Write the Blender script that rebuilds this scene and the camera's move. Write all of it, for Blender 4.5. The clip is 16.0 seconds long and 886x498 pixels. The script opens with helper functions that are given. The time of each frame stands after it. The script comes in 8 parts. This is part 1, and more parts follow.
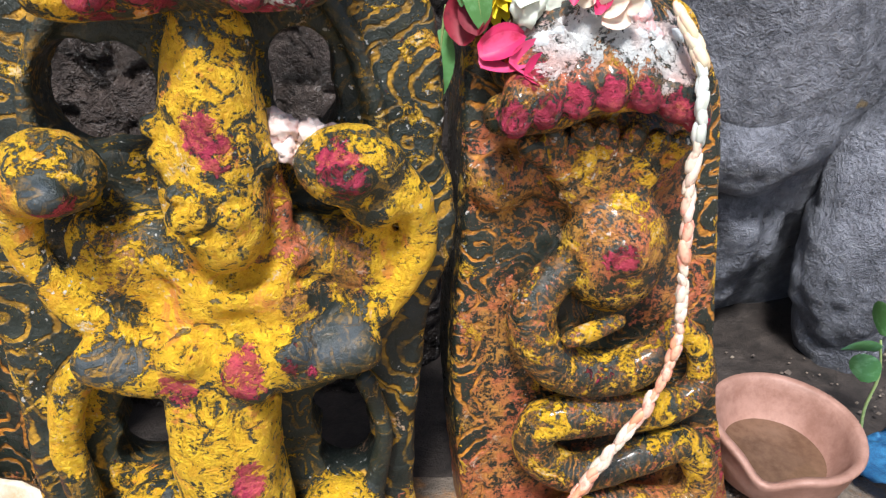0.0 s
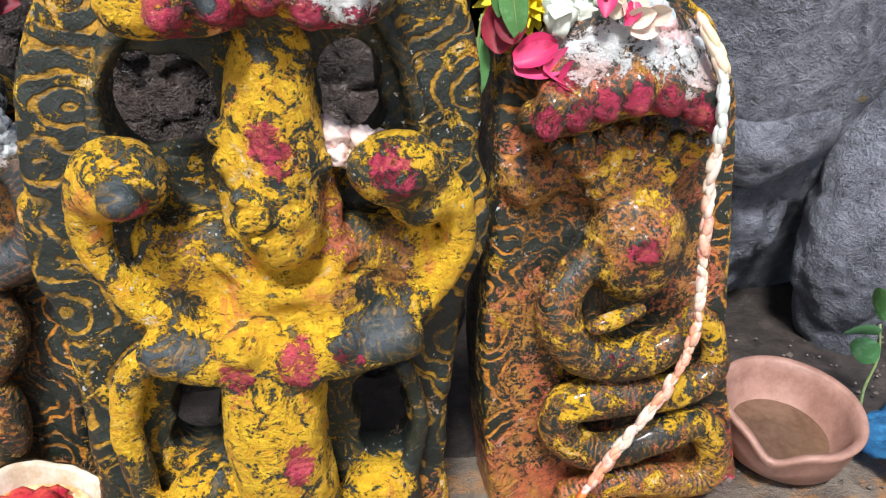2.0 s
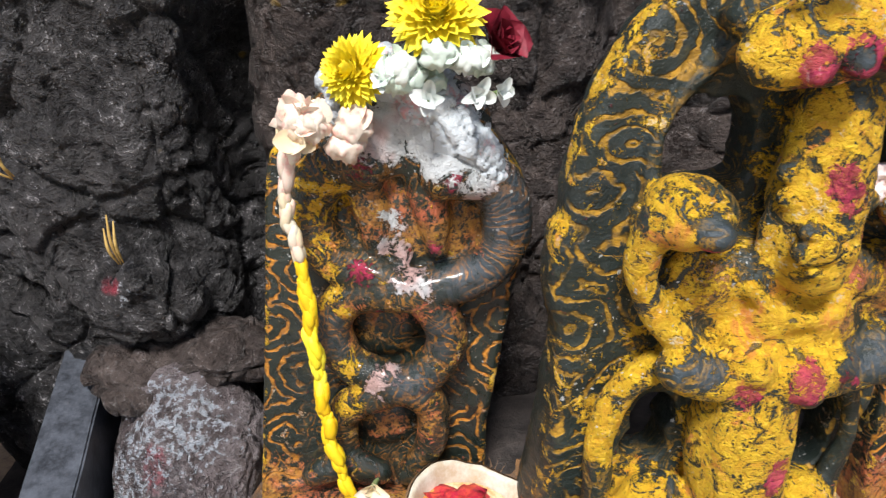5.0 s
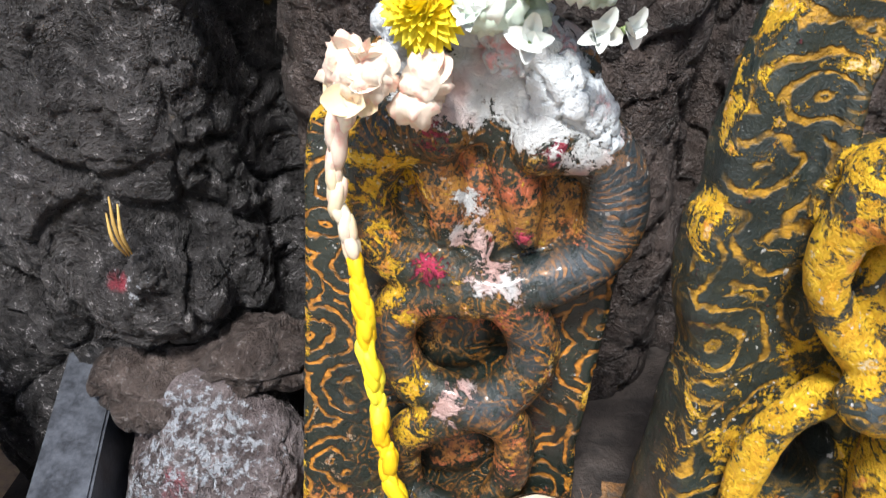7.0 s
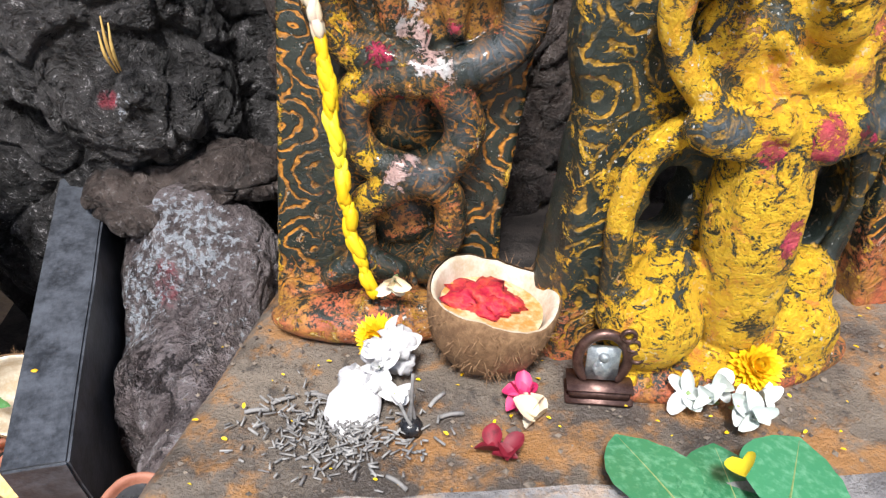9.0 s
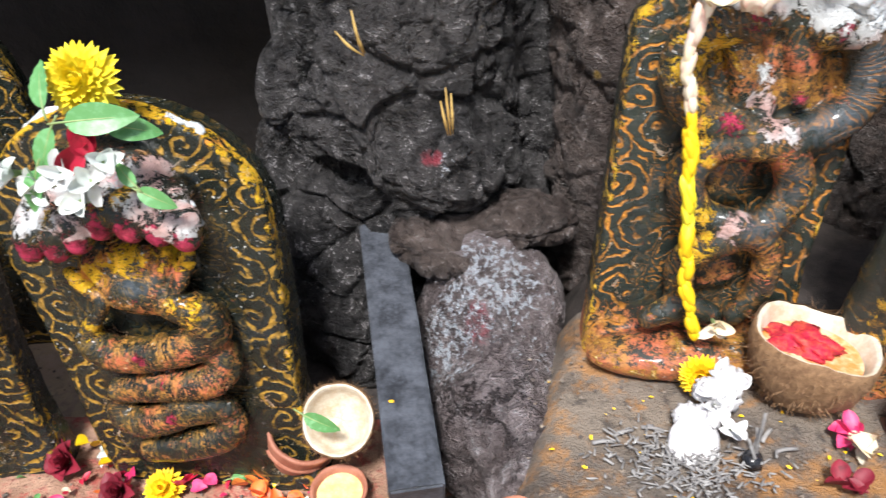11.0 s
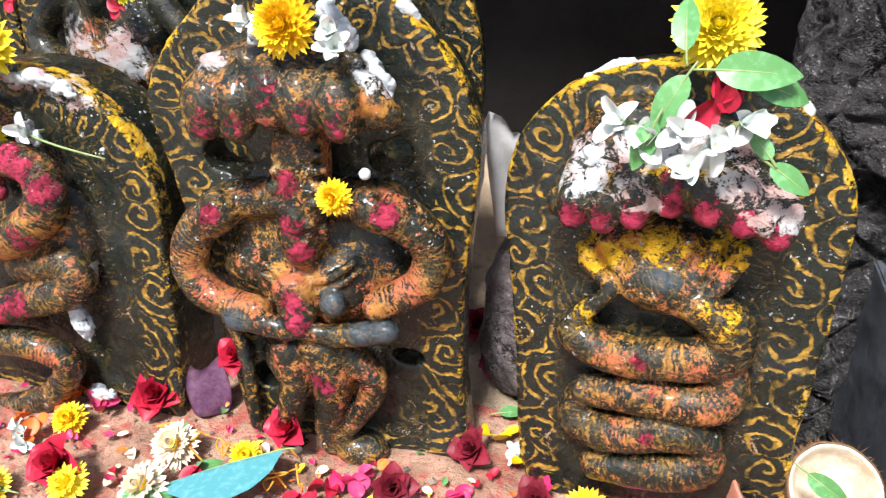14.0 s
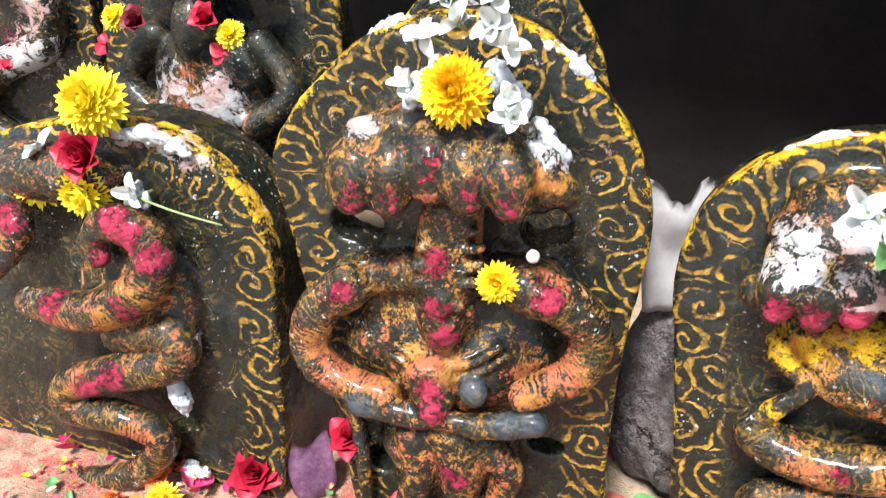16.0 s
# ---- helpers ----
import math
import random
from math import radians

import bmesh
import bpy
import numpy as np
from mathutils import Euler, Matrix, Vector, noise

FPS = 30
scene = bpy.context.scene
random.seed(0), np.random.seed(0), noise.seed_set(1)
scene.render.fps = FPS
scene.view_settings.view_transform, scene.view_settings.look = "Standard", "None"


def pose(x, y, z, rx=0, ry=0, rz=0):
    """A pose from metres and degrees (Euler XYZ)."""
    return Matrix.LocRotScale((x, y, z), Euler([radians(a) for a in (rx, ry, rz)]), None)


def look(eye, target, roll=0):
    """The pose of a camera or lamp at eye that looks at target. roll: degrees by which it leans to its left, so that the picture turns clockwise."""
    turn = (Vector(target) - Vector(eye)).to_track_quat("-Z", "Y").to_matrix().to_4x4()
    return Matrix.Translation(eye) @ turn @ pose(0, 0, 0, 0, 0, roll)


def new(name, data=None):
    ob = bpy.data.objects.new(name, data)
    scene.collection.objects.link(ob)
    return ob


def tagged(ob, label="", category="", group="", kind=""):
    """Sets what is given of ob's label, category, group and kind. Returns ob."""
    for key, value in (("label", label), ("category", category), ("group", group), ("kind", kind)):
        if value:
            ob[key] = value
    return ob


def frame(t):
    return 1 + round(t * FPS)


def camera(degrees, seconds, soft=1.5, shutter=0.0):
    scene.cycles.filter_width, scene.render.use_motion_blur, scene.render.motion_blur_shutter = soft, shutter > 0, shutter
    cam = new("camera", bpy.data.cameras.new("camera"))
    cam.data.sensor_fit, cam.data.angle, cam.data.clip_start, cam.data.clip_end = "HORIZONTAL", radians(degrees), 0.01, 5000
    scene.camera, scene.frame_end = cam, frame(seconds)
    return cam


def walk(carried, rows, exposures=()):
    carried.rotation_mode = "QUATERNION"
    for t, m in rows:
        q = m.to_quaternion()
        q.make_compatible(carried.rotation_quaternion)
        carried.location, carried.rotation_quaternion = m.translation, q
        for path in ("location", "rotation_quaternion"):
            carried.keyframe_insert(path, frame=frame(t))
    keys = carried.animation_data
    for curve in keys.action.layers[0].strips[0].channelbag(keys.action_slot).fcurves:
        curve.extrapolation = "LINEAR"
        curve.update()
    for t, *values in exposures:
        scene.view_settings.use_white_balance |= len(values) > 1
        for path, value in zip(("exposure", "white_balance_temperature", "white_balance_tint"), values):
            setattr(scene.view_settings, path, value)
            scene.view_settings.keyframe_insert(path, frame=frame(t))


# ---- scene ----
cam = camera(60.9, 16.0, soft=1.25, shutter=0.2)
METRES, EYE, TILT, LEAN, TURN = 2.1, 0.87, -25.0, 0.0, 0.0
ROWS = [
    (0, 0, 0, 0, 0, 0, -0),
    (0.5, -0.0046, 0.0048, -0.002, 0.4, -0.54, -0.14),
    (1, -0.0075, 0.0023, -0.0004, -0.08, -1.09, -0.11),
    (1.5, -0.0157, -0.0123, 0.0033, -0.55, -1.37, 0.09),
    (2, -0.0194, -0.0194, 0.0054, -0.79, -1.32, 0.37),
    (2.5, -0.0394, -0.028, 0.0075, -0.71, -1.21, 0.25),
    (3, -0.0716, -0.0321, 0.01, -0.52, -1.18, -0.05),
    (3.5, -0.1143, -0.0378, 0.0153, -0.43, -1.11, -0.3),
    (4, -0.1418, -0.0472, 0.0148, -0.15, -1.32, -0.49),
    (4.5, -0.1806, -0.0481, 0.0134, 0.44, -1.1, -0.91),
    (4.7, -0.1944, -0.049, 0.0166, 1.1669, -1.3939, -0.9551),
    (6.8, -0.2417, 0.0385, 0.0288, 3.7344, -3.1612, -0.1829),
    (7, -0.2417, 0.0354, 0.0237, 3.3, -4.21, -0.15),
    (7.5, -0.2407, 0.0276, 0.0091, 2.47, -7.44, 0.18),
    (8, -0.246, 0.0073, -0.0077, 1.25, -9.78, 0.77),
    (8.2, -0.2375, -0.0043, -0.0198, 0.9037, -9.667, 0.796),
    (10.3, -0.2893, -0.0793, -0.0458, -3.486, -8.462, -0.1104),
    (10.5, -0.3185, -0.0828, -0.0418, -0.9, -8.39, 0.18),
    (11, -0.388, -0.0914, -0.0134, 3.76, -7.79, 1.05),
    (11.5, -0.4632, -0.0941, -0.0154, 6.84, -7, -2.12),
    (12, -0.5048, -0.09, -0.0252, 10.41, -6.72, -6.33),
    (12.5, -0.5644, -0.0523, -0.0628, 13.33, -5.55, -9.06),
    (13, -0.5868, -0.0431, -0.0576, 13.7, -5.26, -9.94),
    (13.5, -0.5915, -0.0329, -0.0583, 14.81, -5.61, -9.6),
    (14, -0.6063, -0.061, -0.0562, 17.8, -6.26, -9.14),
    (14.5, -0.612, -0.0608, -0.0648, 19.8, -6.01, -9),
    (15, -0.6324, -0.0527, -0.0629, 20.7, -4.65, -9.19),
    (15.5, -0.6755, -0.0323, -0.0802, 21.14, -3.34, -9.5),
    (16, -0.6984, -0.0378, -0.0391, 18.99, -5.19, -9.86),
]
walk(cam, [(t, pose(0, 0, EYE, TILT, LEAN, TURN) @ pose(METRES * x, METRES * y, METRES * z, 90 + pitch, roll, yaw)) for t, x, y, z, yaw, pitch, roll in ROWS],
     [(0.0, 0.85), (4.5, 0.67), (7.0, 1.0), (10.5, 0.90), (11.1, 1.10), (12.5, 1.36), (14.3, 1.25), (16.0, 1.45)])

# ---- daylight: bright open shade in front of the shrine ----
world = bpy.data.worlds.new("sky")
scene.world = world
world.use_nodes = True
sky = world.node_tree.nodes.new("ShaderNodeTexSky")
sky.sky_type, sky.sun_disc = "NISHITA", False
sky.sun_elevation, sky.sun_rotation, sky.dust_density = radians(60), radians(190), 2.5
world.node_tree.links.new(sky.outputs[0], world.node_tree.nodes["Background"].inputs[0])
world.node_tree.nodes["Background"].inputs[1].default_value = 0.075
sun = new("sun", bpy.data.lights.new("sun", "SUN"))
sun.data.energy, sun.data.angle, sun.data.color = 3.0, radians(11), (1.0, 0.985, 0.985)
sun.matrix_world = look((-1.1, -1.8, 4.2), (-0.8, 0.6, 0.3))


# ---- node helpers ----
class Mat:
    def __init__(self, name):
        self.m = bpy.data.materials.new(name)
        self.m.use_nodes = True
        self.t = self.m.node_tree
        self.bsdf = self.t.nodes["Principled BSDF"]

    def put(self, socket, v):
        if isinstance(v, bpy.types.NodeSocket):
            self.t.links.new(v, socket)
        elif isinstance(v, tuple) and len(v) == 3 and socket.type == "RGBA":
            socket.default_value = (*v, 1)
        else:
            socket.default_value = v

    def math(self, op, a, b=0.0, c=0.0, clamp=False):
        n = self.t.nodes.new("ShaderNodeMath")
        n.operation, n.use_clamp = op, clamp
        for s, v in zip(n.inputs, (a, b, c)):
            self.put(s, v)
        return n.outputs[0]

    def vec(self, op, a, b):
        n = self.t.nodes.new("ShaderNodeVectorMath")
        n.operation = op
        self.put(n.inputs[0], a)
        self.put(n.inputs[1], b)
        return n.outputs[0]

    def obj(self):
        return self.t.nodes.new("ShaderNodeTexCoord").outputs["Object"]

    def noise(self, scale, detail=4, rough=0.6, at=None, distort=0.0):
        n = self.t.nodes.new("ShaderNodeTexNoise")
        self.put(n.inputs["Vector"], at or self.obj())
        n.inputs["Scale"].default_value, n.inputs["Detail"].default_value = scale, detail
        n.inputs["Roughness"].default_value, n.inputs["Distortion"].default_value = rough, distort
        return n.outputs[0]

    def voronoi(self, scale, feature="F1", at=None):
        n = self.t.nodes.new("ShaderNodeTexVoronoi")
        n.feature = feature
        self.put(n.inputs["Vector"], at or self.obj())
        n.inputs["Scale"].default_value = scale
        return n.outputs["Distance"]

    def step(self, v, lo, hi):
        n = self.t.nodes.new("ShaderNodeMapRange")
        n.interpolation_type = "SMOOTHSTEP"
        self.put(n.inputs[0], v)
        n.inputs[1].default_value, n.inputs[2].default_value = lo, hi
        return n.outputs[0]

    def mix(self, f, a, b):
        n = self.t.nodes.new("ShaderNodeMix")
        n.data_type = "RGBA"
        self.put(n.inputs[0], f)
        self.put(n.inputs[6], a)
        self.put(n.inputs[7], b)
        return n.outputs[2]

    def fmix(self, f, a, b):
        n = self.t.nodes.new("ShaderNodeMix")
        self.put(n.inputs[0], f)
        self.put(n.inputs[2], a)
        self.put(n.inputs[3], b)
        return n.outputs[0]

    def attr(self, name):
        n = self.t.nodes.new("ShaderNodeAttribute")
        n.attribute_name = name
        return n

    def split(self, v):
        n = self.t.nodes.new("ShaderNodeSeparateXYZ")
        self.put(n.inputs[0], v)
        return n.outputs

    def random(self):
        return self.t.nodes.new("ShaderNodeObjectInfo").outputs["Random"]

    def island(self):
        return self.t.nodes.new("ShaderNodeNewGeometry").outputs["Random Per Island"]

    def done(self, color, rough=0.6, height=None, dist=0.001, strength=1.0, **extra):
        self.put(self.bsdf.inputs["Base Color"], color)
        self.put(self.bsdf.inputs["Roughness"], rough)
        for key, v in extra.items():
            self.put(self.bsdf.inputs[key.replace("_", " ").title().replace("Ior", "IOR")], v)
        if height is not None:
            b = self.t.nodes.new("ShaderNodeBump")
            b.inputs["Distance"].default_value, b.inputs["Strength"].default_value = dist, strength
            self.put(b.inputs["Height"], height)
            self.t.links.new(b.outputs[0], self.bsdf.inputs["Normal"])
        return self.m


# ---- materials ----
def painted_stone(name, stone, ink, pitch, gloss, swirl, relief=0.0032, period=0.0098, coat=0.0, net=0.55):
    """Oiled carved stone: scrolls inked in the border, ribs on the coils, and rubbed-on powders."""
    m = Mat(name)
    at = m.obj()
    big, mid, fine = m.noise(13, 3, 0.6, at), m.noise(48, 6, 0.66, at, 0.8), m.noise(330, 3, 0.75, at)
    warp = m.math("MULTIPLY", m.math("SUBTRACT", m.noise(24, 3, 0.55, at), 0.5), 0.034)
    warp2 = m.math("MULTIPLY", m.math("SUBTRACT", m.noise(24, 3, 0.55, m.vec("ADD", at, (3, 1, 2))), 0.5), 0.034)
    su, sv, sm = m.split(m.attr("scroll").outputs["Vector"])
    cell = m.t.nodes.new("ShaderNodeCombineXYZ")
    m.put(cell.inputs[0], m.math("DIVIDE", m.math("ADD", su, warp), pitch))
    m.put(cell.inputs[1], m.math("DIVIDE", m.math("ADD", sv, warp2), pitch * 1.15))
    eye = m.t.nodes.new("ShaderNodeTexVoronoi")
    eye.voronoi_dimensions = "2D"
    m.put(eye.inputs["Vector"], cell.outputs[0])
    eye.inputs["Scale"].default_value, eye.inputs["Randomness"].default_value = 1.0, 0.85
    dx, dy, _ = m.split(m.vec("SUBTRACT", cell.outputs[0], eye.outputs["Position"]))
    spin = m.math("MULTIPLY", m.math("ARCTAN2", dy, dx), swirl)
    ring = m.math("SINE", m.math("ADD", m.math("MULTIPLY", eye.outputs["Distance"], 6.2832 * pitch / period), spin))
    wear = m.step(m.math("ADD", m.math("MULTIPLY", mid, 0.8), m.math("MULTIPLY", big, 0.7)), 0.54, 0.84)
    width = m.math("MULTIPLY", m.math("SUBTRACT", mid, 0.5), 2.4)
    line = m.math("MULTIPLY", m.math("MULTIPLY", m.step(m.math("ADD", ring, width), 0.42, 0.95), sm), wear)
    rib = m.attr("rib").outputs["Fac"]
    bars = m.step(m.math("SINE", m.math("MULTIPLY", m.math("ADD", rib, m.math("MULTIPLY", warp, 0.9)), 6.2832 / 0.0075)), 0.2, 0.8)
    bars = m.math("MULTIPLY", m.math("MULTIPLY", bars, m.step(rib, 0.0, 0.001)), m.step(mid, 0.42, 0.66))
    paint = m.attr("paint")
    yel, red, whi = m.split(paint.outputs["Color"])
    ora = paint.outputs["Alpha"]
    bare = m.attr("bare").outputs["Fac"]
    contour = m.step(m.math("SINE", m.math("MULTIPLY", m.noise(19, 2, 0.5, at, 0.5), 80.0)), 0.35, 0.7)
    contour = m.math("MULTIPLY", m.math("MULTIPLY", contour, m.step(fine, 0.38, 0.55)), m.math("MULTIPLY", m.step(big, 0.40, 0.62), m.math("SUBTRACT", 1.0, sm, clamp=True)))
    line = m.math("MAXIMUM", line, m.math("MAXIMUM", m.math("MULTIPLY", bars, 0.5), m.math("MULTIPLY", contour, net)))

    patch = m.step(m.math("ADD", m.math("MULTIPLY", m.noise(95, 6, 0.72, at, 0.7), 0.75), m.math("MULTIPLY", fine, 0.25)), 0.32, 0.68)
    patch2 = m.step(m.math("ADD", m.math("MULTIPLY", m.noise(34, 5, 0.72, at, 1.0), 0.75), m.math("MULTIPLY", fine, 0.25)), 0.34, 0.66)
    streak = m.noise(46, 5, 0.66, m.vec("MULTIPLY", at, (1.0, 1.0, 1.9)), 1.6)
    pits = m.step(m.math("ADD", streak, m.math("MULTIPLY", m.math("SUBTRACT", fine, 0.5), 0.25)), 0.365, 0.41)

    def cover(weight, n, amp, lo, hi):
        return m.step(m.math("ADD", m.math("SUBTRACT", weight, bare), m.math("MULTIPLY", m.math("SUBTRACT", n, 0.5), amp)), lo, hi)

    fy = m.math("MULTIPLY", cover(yel, patch2, 1.0, 0.40, 0.62), m.fmix(m.step(yel, 0.75, 1.0), pits, m.math("MAXIMUM", pits, 0.2)))
    hatch = m.step(m.math("SINE", m.math("MULTIPLY", m.math("ADD", rib, m.math("MULTIPLY", warp, 0.9)), 6.2832 / 0.0062)), -0.9, 0.6)
    hatch = m.fmix(m.step(rib, 0.0, 0.001), 1.0, m.math("MAXIMUM", hatch, m.step(mid, 0.44, 0.58)))
    fo = m.math("MULTIPLY", m.math("MULTIPLY", cover(ora, m.fmix(0.5, patch, patch2), 1.1, 0.36, 0.60), 0.92), hatch)
    fr, fw = cover(red, patch, 1.1, 0.44, 0.70), cover(whi, patch2, 1.0, 0.40, 0.60)
    speck = m.math("MULTIPLY", m.step(fine, 0.64, 0.72), m.step(big, 0.42, 0.6))
    base = m.mix(m.step(big, 0.35, 0.7), stone, tuple(c * 1.5 for c in stone))
    base = m.mix(m.math("MULTIPLY", m.step(mid, 0.54, 0.72), 0.4 * (0.3 + net)), base, (0.09, 0.075, 0.02))
    base = m.mix(m.math("MULTIPLY", m.step(m.noise(9, 4, 0.6, at), 0.52, 0.7), 0.35), base, (0.035, 0.045, 0.052))
    base = m.mix(m.math("MULTIPLY", bare, m.step(mid, 0.25, 0.6)), base, (0.050, 0.068, 0.085))
    c = m.mix(line, base, m.mix(m.step(streak, 0.40, 0.62), tuple(v * 0.5 for v in ink), tuple(min(0.9, v * 1.1) for v in ink)))
    c = m.mix(m.math("MULTIPLY", speck, net), c, ink)
    hue = m.mix(m.step(m.noise(17, 3, 0.6, at), 0.40, 0.60), (0.66, 0.17, 0.075), (0.55, 0.28, 0.045))
    c = m.mix(fo, c, m.mix(patch, (0.20, 0.06, 0.03), hue))
    c = m.mix(fy, c, m.mix(m.step(m.noise(28, 4, 0.7, at, 0.6), 0.56, 0.68), m.mix(patch, (0.76, 0.37, 0.015), (0.98, 0.65, 0.030)), (0.80, 0.30, 0.05)))
    c = m.mix(m.math("MULTIPLY", fr, 0.9), c, m.mix(m.step(mid, 0.35, 0.65), (0.22, 0.008, 0.03), (0.66, 0.045, 0.13)))
    c = m.mix(fw, c, m.mix(m.step(big, 0.4, 0.6), (0.70, 0.46, 0.42), (0.74, 0.77, 0.77)))
    splash = m.math("MULTIPLY", m.step(m.noise(170, 2, 0.5, at), 0.66, 0.70), m.step(m.noise(5.5, 3, 0.6, at), 0.5, 0.62))
    c = m.mix(m.math("MULTIPLY", splash, 0.85), c, (0.72, 0.72, 0.70))
    dusty = m.math("MAXIMUM", m.math("MAXIMUM", fy, fr), m.math("MULTIPLY", fo, 0.7))
    rough = m.fmix(dusty, m.fmix(m.step(mid, 0.35, 0.65), gloss, gloss + 0.3), 0.58)
    rough = m.fmix(fw, rough, 0.3)
    h = m.math("ADD", m.math("MULTIPLY", mid, 0.8), m.math("MULTIPLY", fine, 0.45))
    h = m.math("ADD", h, m.math("MULTIPLY", m.math("MAXIMUM", fy, m.math("MAXIMUM", fr, fw)), m.math("ADD", 0.5, m.math("MULTIPLY", patch, 0.9))))
    h = m.math("SUBTRACT", h, m.math("MULTIPLY", line, 0.5))
    return m.done(c, rough, h, relief, 1.0, coat_weight=m.math("MULTIPLY", m.math("SUBTRACT", 1.0, dusty, clamp=True), coat), coat_roughness=0.12, specular_ior_level=0.5 - 0.2 * swirl)


def plain(name, c1, c2, scale=60, rough=0.6, bump=0.0006, contrast=(0.3, 0.7), **extra):
    m = Mat(name)
    n = m.noise(scale, 5, 0.65)
    f = m.noise(scale * 6, 3, 0.7)
    mixv = m.math("ADD", m.math("MULTIPLY", n, 0.7), m.math("MULTIPLY", f, 0.3))
    return m.done(m.mix(m.step(mixv, *contrast), c1, c2), m.fmix(f, rough * 0.85, min(1, rough * 1.1)), mixv, bump, 1.0, **extra)


def varied(name, c1, c2, c3, rough=0.55, scale=90, **extra):
    """Petals and leaves: every loose piece has its own tone."""
    m = Mat(name)
    c = m.mix(m.math("FRACT", m.math("ADD", m.island(), m.random())), c1, c2)
    n = m.noise(scale, 4, 0.6)
    return m.done(m.mix(m.step(n, 0.45, 0.75), c, c3), rough, n, 0.0006, 0.8, **extra)


def bark(name, dark, light, dust, glint=0.8, cracked=1.0, relief=0.02):
    """Weathered bark or rock: warped cracks, flakes, dusty ledges and pale grit, with crevice shade and glints in the
    colour.
    """
    m = Mat(name)
    at = m.obj()
    n1, n2, n3 = m.noise(7, 6, 0.68, at), m.noise(40, 6, 0.76, at, 0.5), m.noise(240, 3, 0.7, at)
    wv = m.t.nodes.new("ShaderNodeTexNoise")
    m.put(wv.inputs["Vector"], at)
    wv.inputs["Scale"].default_value, wv.inputs["Detail"].default_value, wv.inputs["Roughness"].default_value = 9, 6, 0.7
    warped = m.vec("ADD", m.vec("MULTIPLY", at, (1, 1, 0.8)), m.vec("MULTIPLY", wv.outputs[1], (0.22, 0.22, 0.22)))
    crack = m.step(m.voronoi(6, "DISTANCE_TO_EDGE", warped), 0.0, 0.05)
    chips = m.step(m.voronoi(22, "DISTANCE_TO_EDGE", warped), 0.0, 0.12)
    crack = m.math("MAXIMUM", crack, m.step(m.noise(5, 2, 0.5, at), 0.42, 0.55))
    chips = m.math("MAXIMUM", chips, m.step(m.noise(6, 2, 0.5, m.vec("ADD", at, (4, 4, 4))), 0.45, 0.6))
    mixv = m.math("ADD", m.math("MULTIPLY", n1, 0.45), m.math("MULTIPLY", n2, 0.55))
    c = m.mix(m.step(mixv, 0.38, 0.62), dark, light)
    c = m.mix(m.math("MULTIPLY", m.step(n2, 0.56, 0.72), 0.6), c, dust)
    # pale specks in the colour stand for grit and for glints
    c = m.mix(m.math("MULTIPLY", m.step(m.math("MULTIPLY", n3, n2), 0.32, 0.38), glint), c, (0.46, 0.44, 0.44))
    c = m.mix(m.math("MULTIPLY", m.step(m.noise(19, 2, 0.5, at), 0.72, 0.77), 0.6), c, (0.40, 0.25, 0.03))
    # crevice shade painted along the cracks and chips
    c = m.mix(m.math("MULTIPLY", m.math("SUBTRACT", 1.0, crack), 0.85 * cracked), c, tuple(v * 0.4 for v in dark))
    c = m.mix(m.math("MULTIPLY", m.math("SUBTRACT", 1.0, chips), 0.5 * cracked), c, tuple(v * 0.6 for v in dark))
    h = m.math("ADD", m.math("ADD", m.math("MULTIPLY", n2, 1.3), m.math("MULTIPLY", n3, 0.55)), m.math("ADD", m.math("MULTIPLY", crack, 0.9 * cracked), m.math("MULTIPLY", chips, 0.4 * cracked)))
    paint = m.attr("paint")
    red, white = m.split(paint.outputs["Color"])[1:]
    c = m.mix(m.step(m.math("ADD", red, m.math("MULTIPLY", m.math("SUBTRACT", n2, 0.5), 2.0)), 0.4, 1.0), c, (0.45, 0.06, 0.09))
    c = m.mix(m.step(m.math("ADD", white, m.math("MULTIPLY", m.math("SUBTRACT", m.noise(90, 5, 0.75, at), 0.5), 2.6)), 0.45, 0.65), c, (0.62, 0.66, 0.72))
    return m.done(c, m.fmix(m.step(n2, 0.3, 0.7), 0.25, 0.7), h, relief, 1.0)


def dirty_ground(name, c1, c2, c3, red, scale=7.0):
    """Trodden ground with stains of powder, damp patches and grit."""
    m = Mat(name)
    at = m.obj()
    n1, n2, n3 = m.noise(scale, 5, 0.6, at), m.noise(scale * 6, 5, 0.7, at), m.noise(260, 3, 0.7, at)
    c = m.mix(m.step(n1, 0.35, 0.65), c1, c2)
    c = m.mix(m.math("MULTIPLY", m.step(n2, 0.5, 0.68), 0.8), c, c3)
    stain = m.step(m.math("ADD", m.noise(scale * 1.3, 5, 0.75, at), m.math("MULTIPLY", n2, 0.35)), 0.64, 0.82)
    c = m.mix(m.math("MULTIPLY", stain, 0.75), c, red)
    c = m.mix(m.math("MULTIPLY", m.step(n3, 0.6, 0.75), 0.4), c, (0.5, 0.45, 0.38))
    h = m.math("ADD", n2, m.math("MULTIPLY", n3, 0.5))
    return m.done(c, m.fmix(m.step(n1, 0.4, 0.6), 0.35, 0.85), h, 0.007, 1.0)


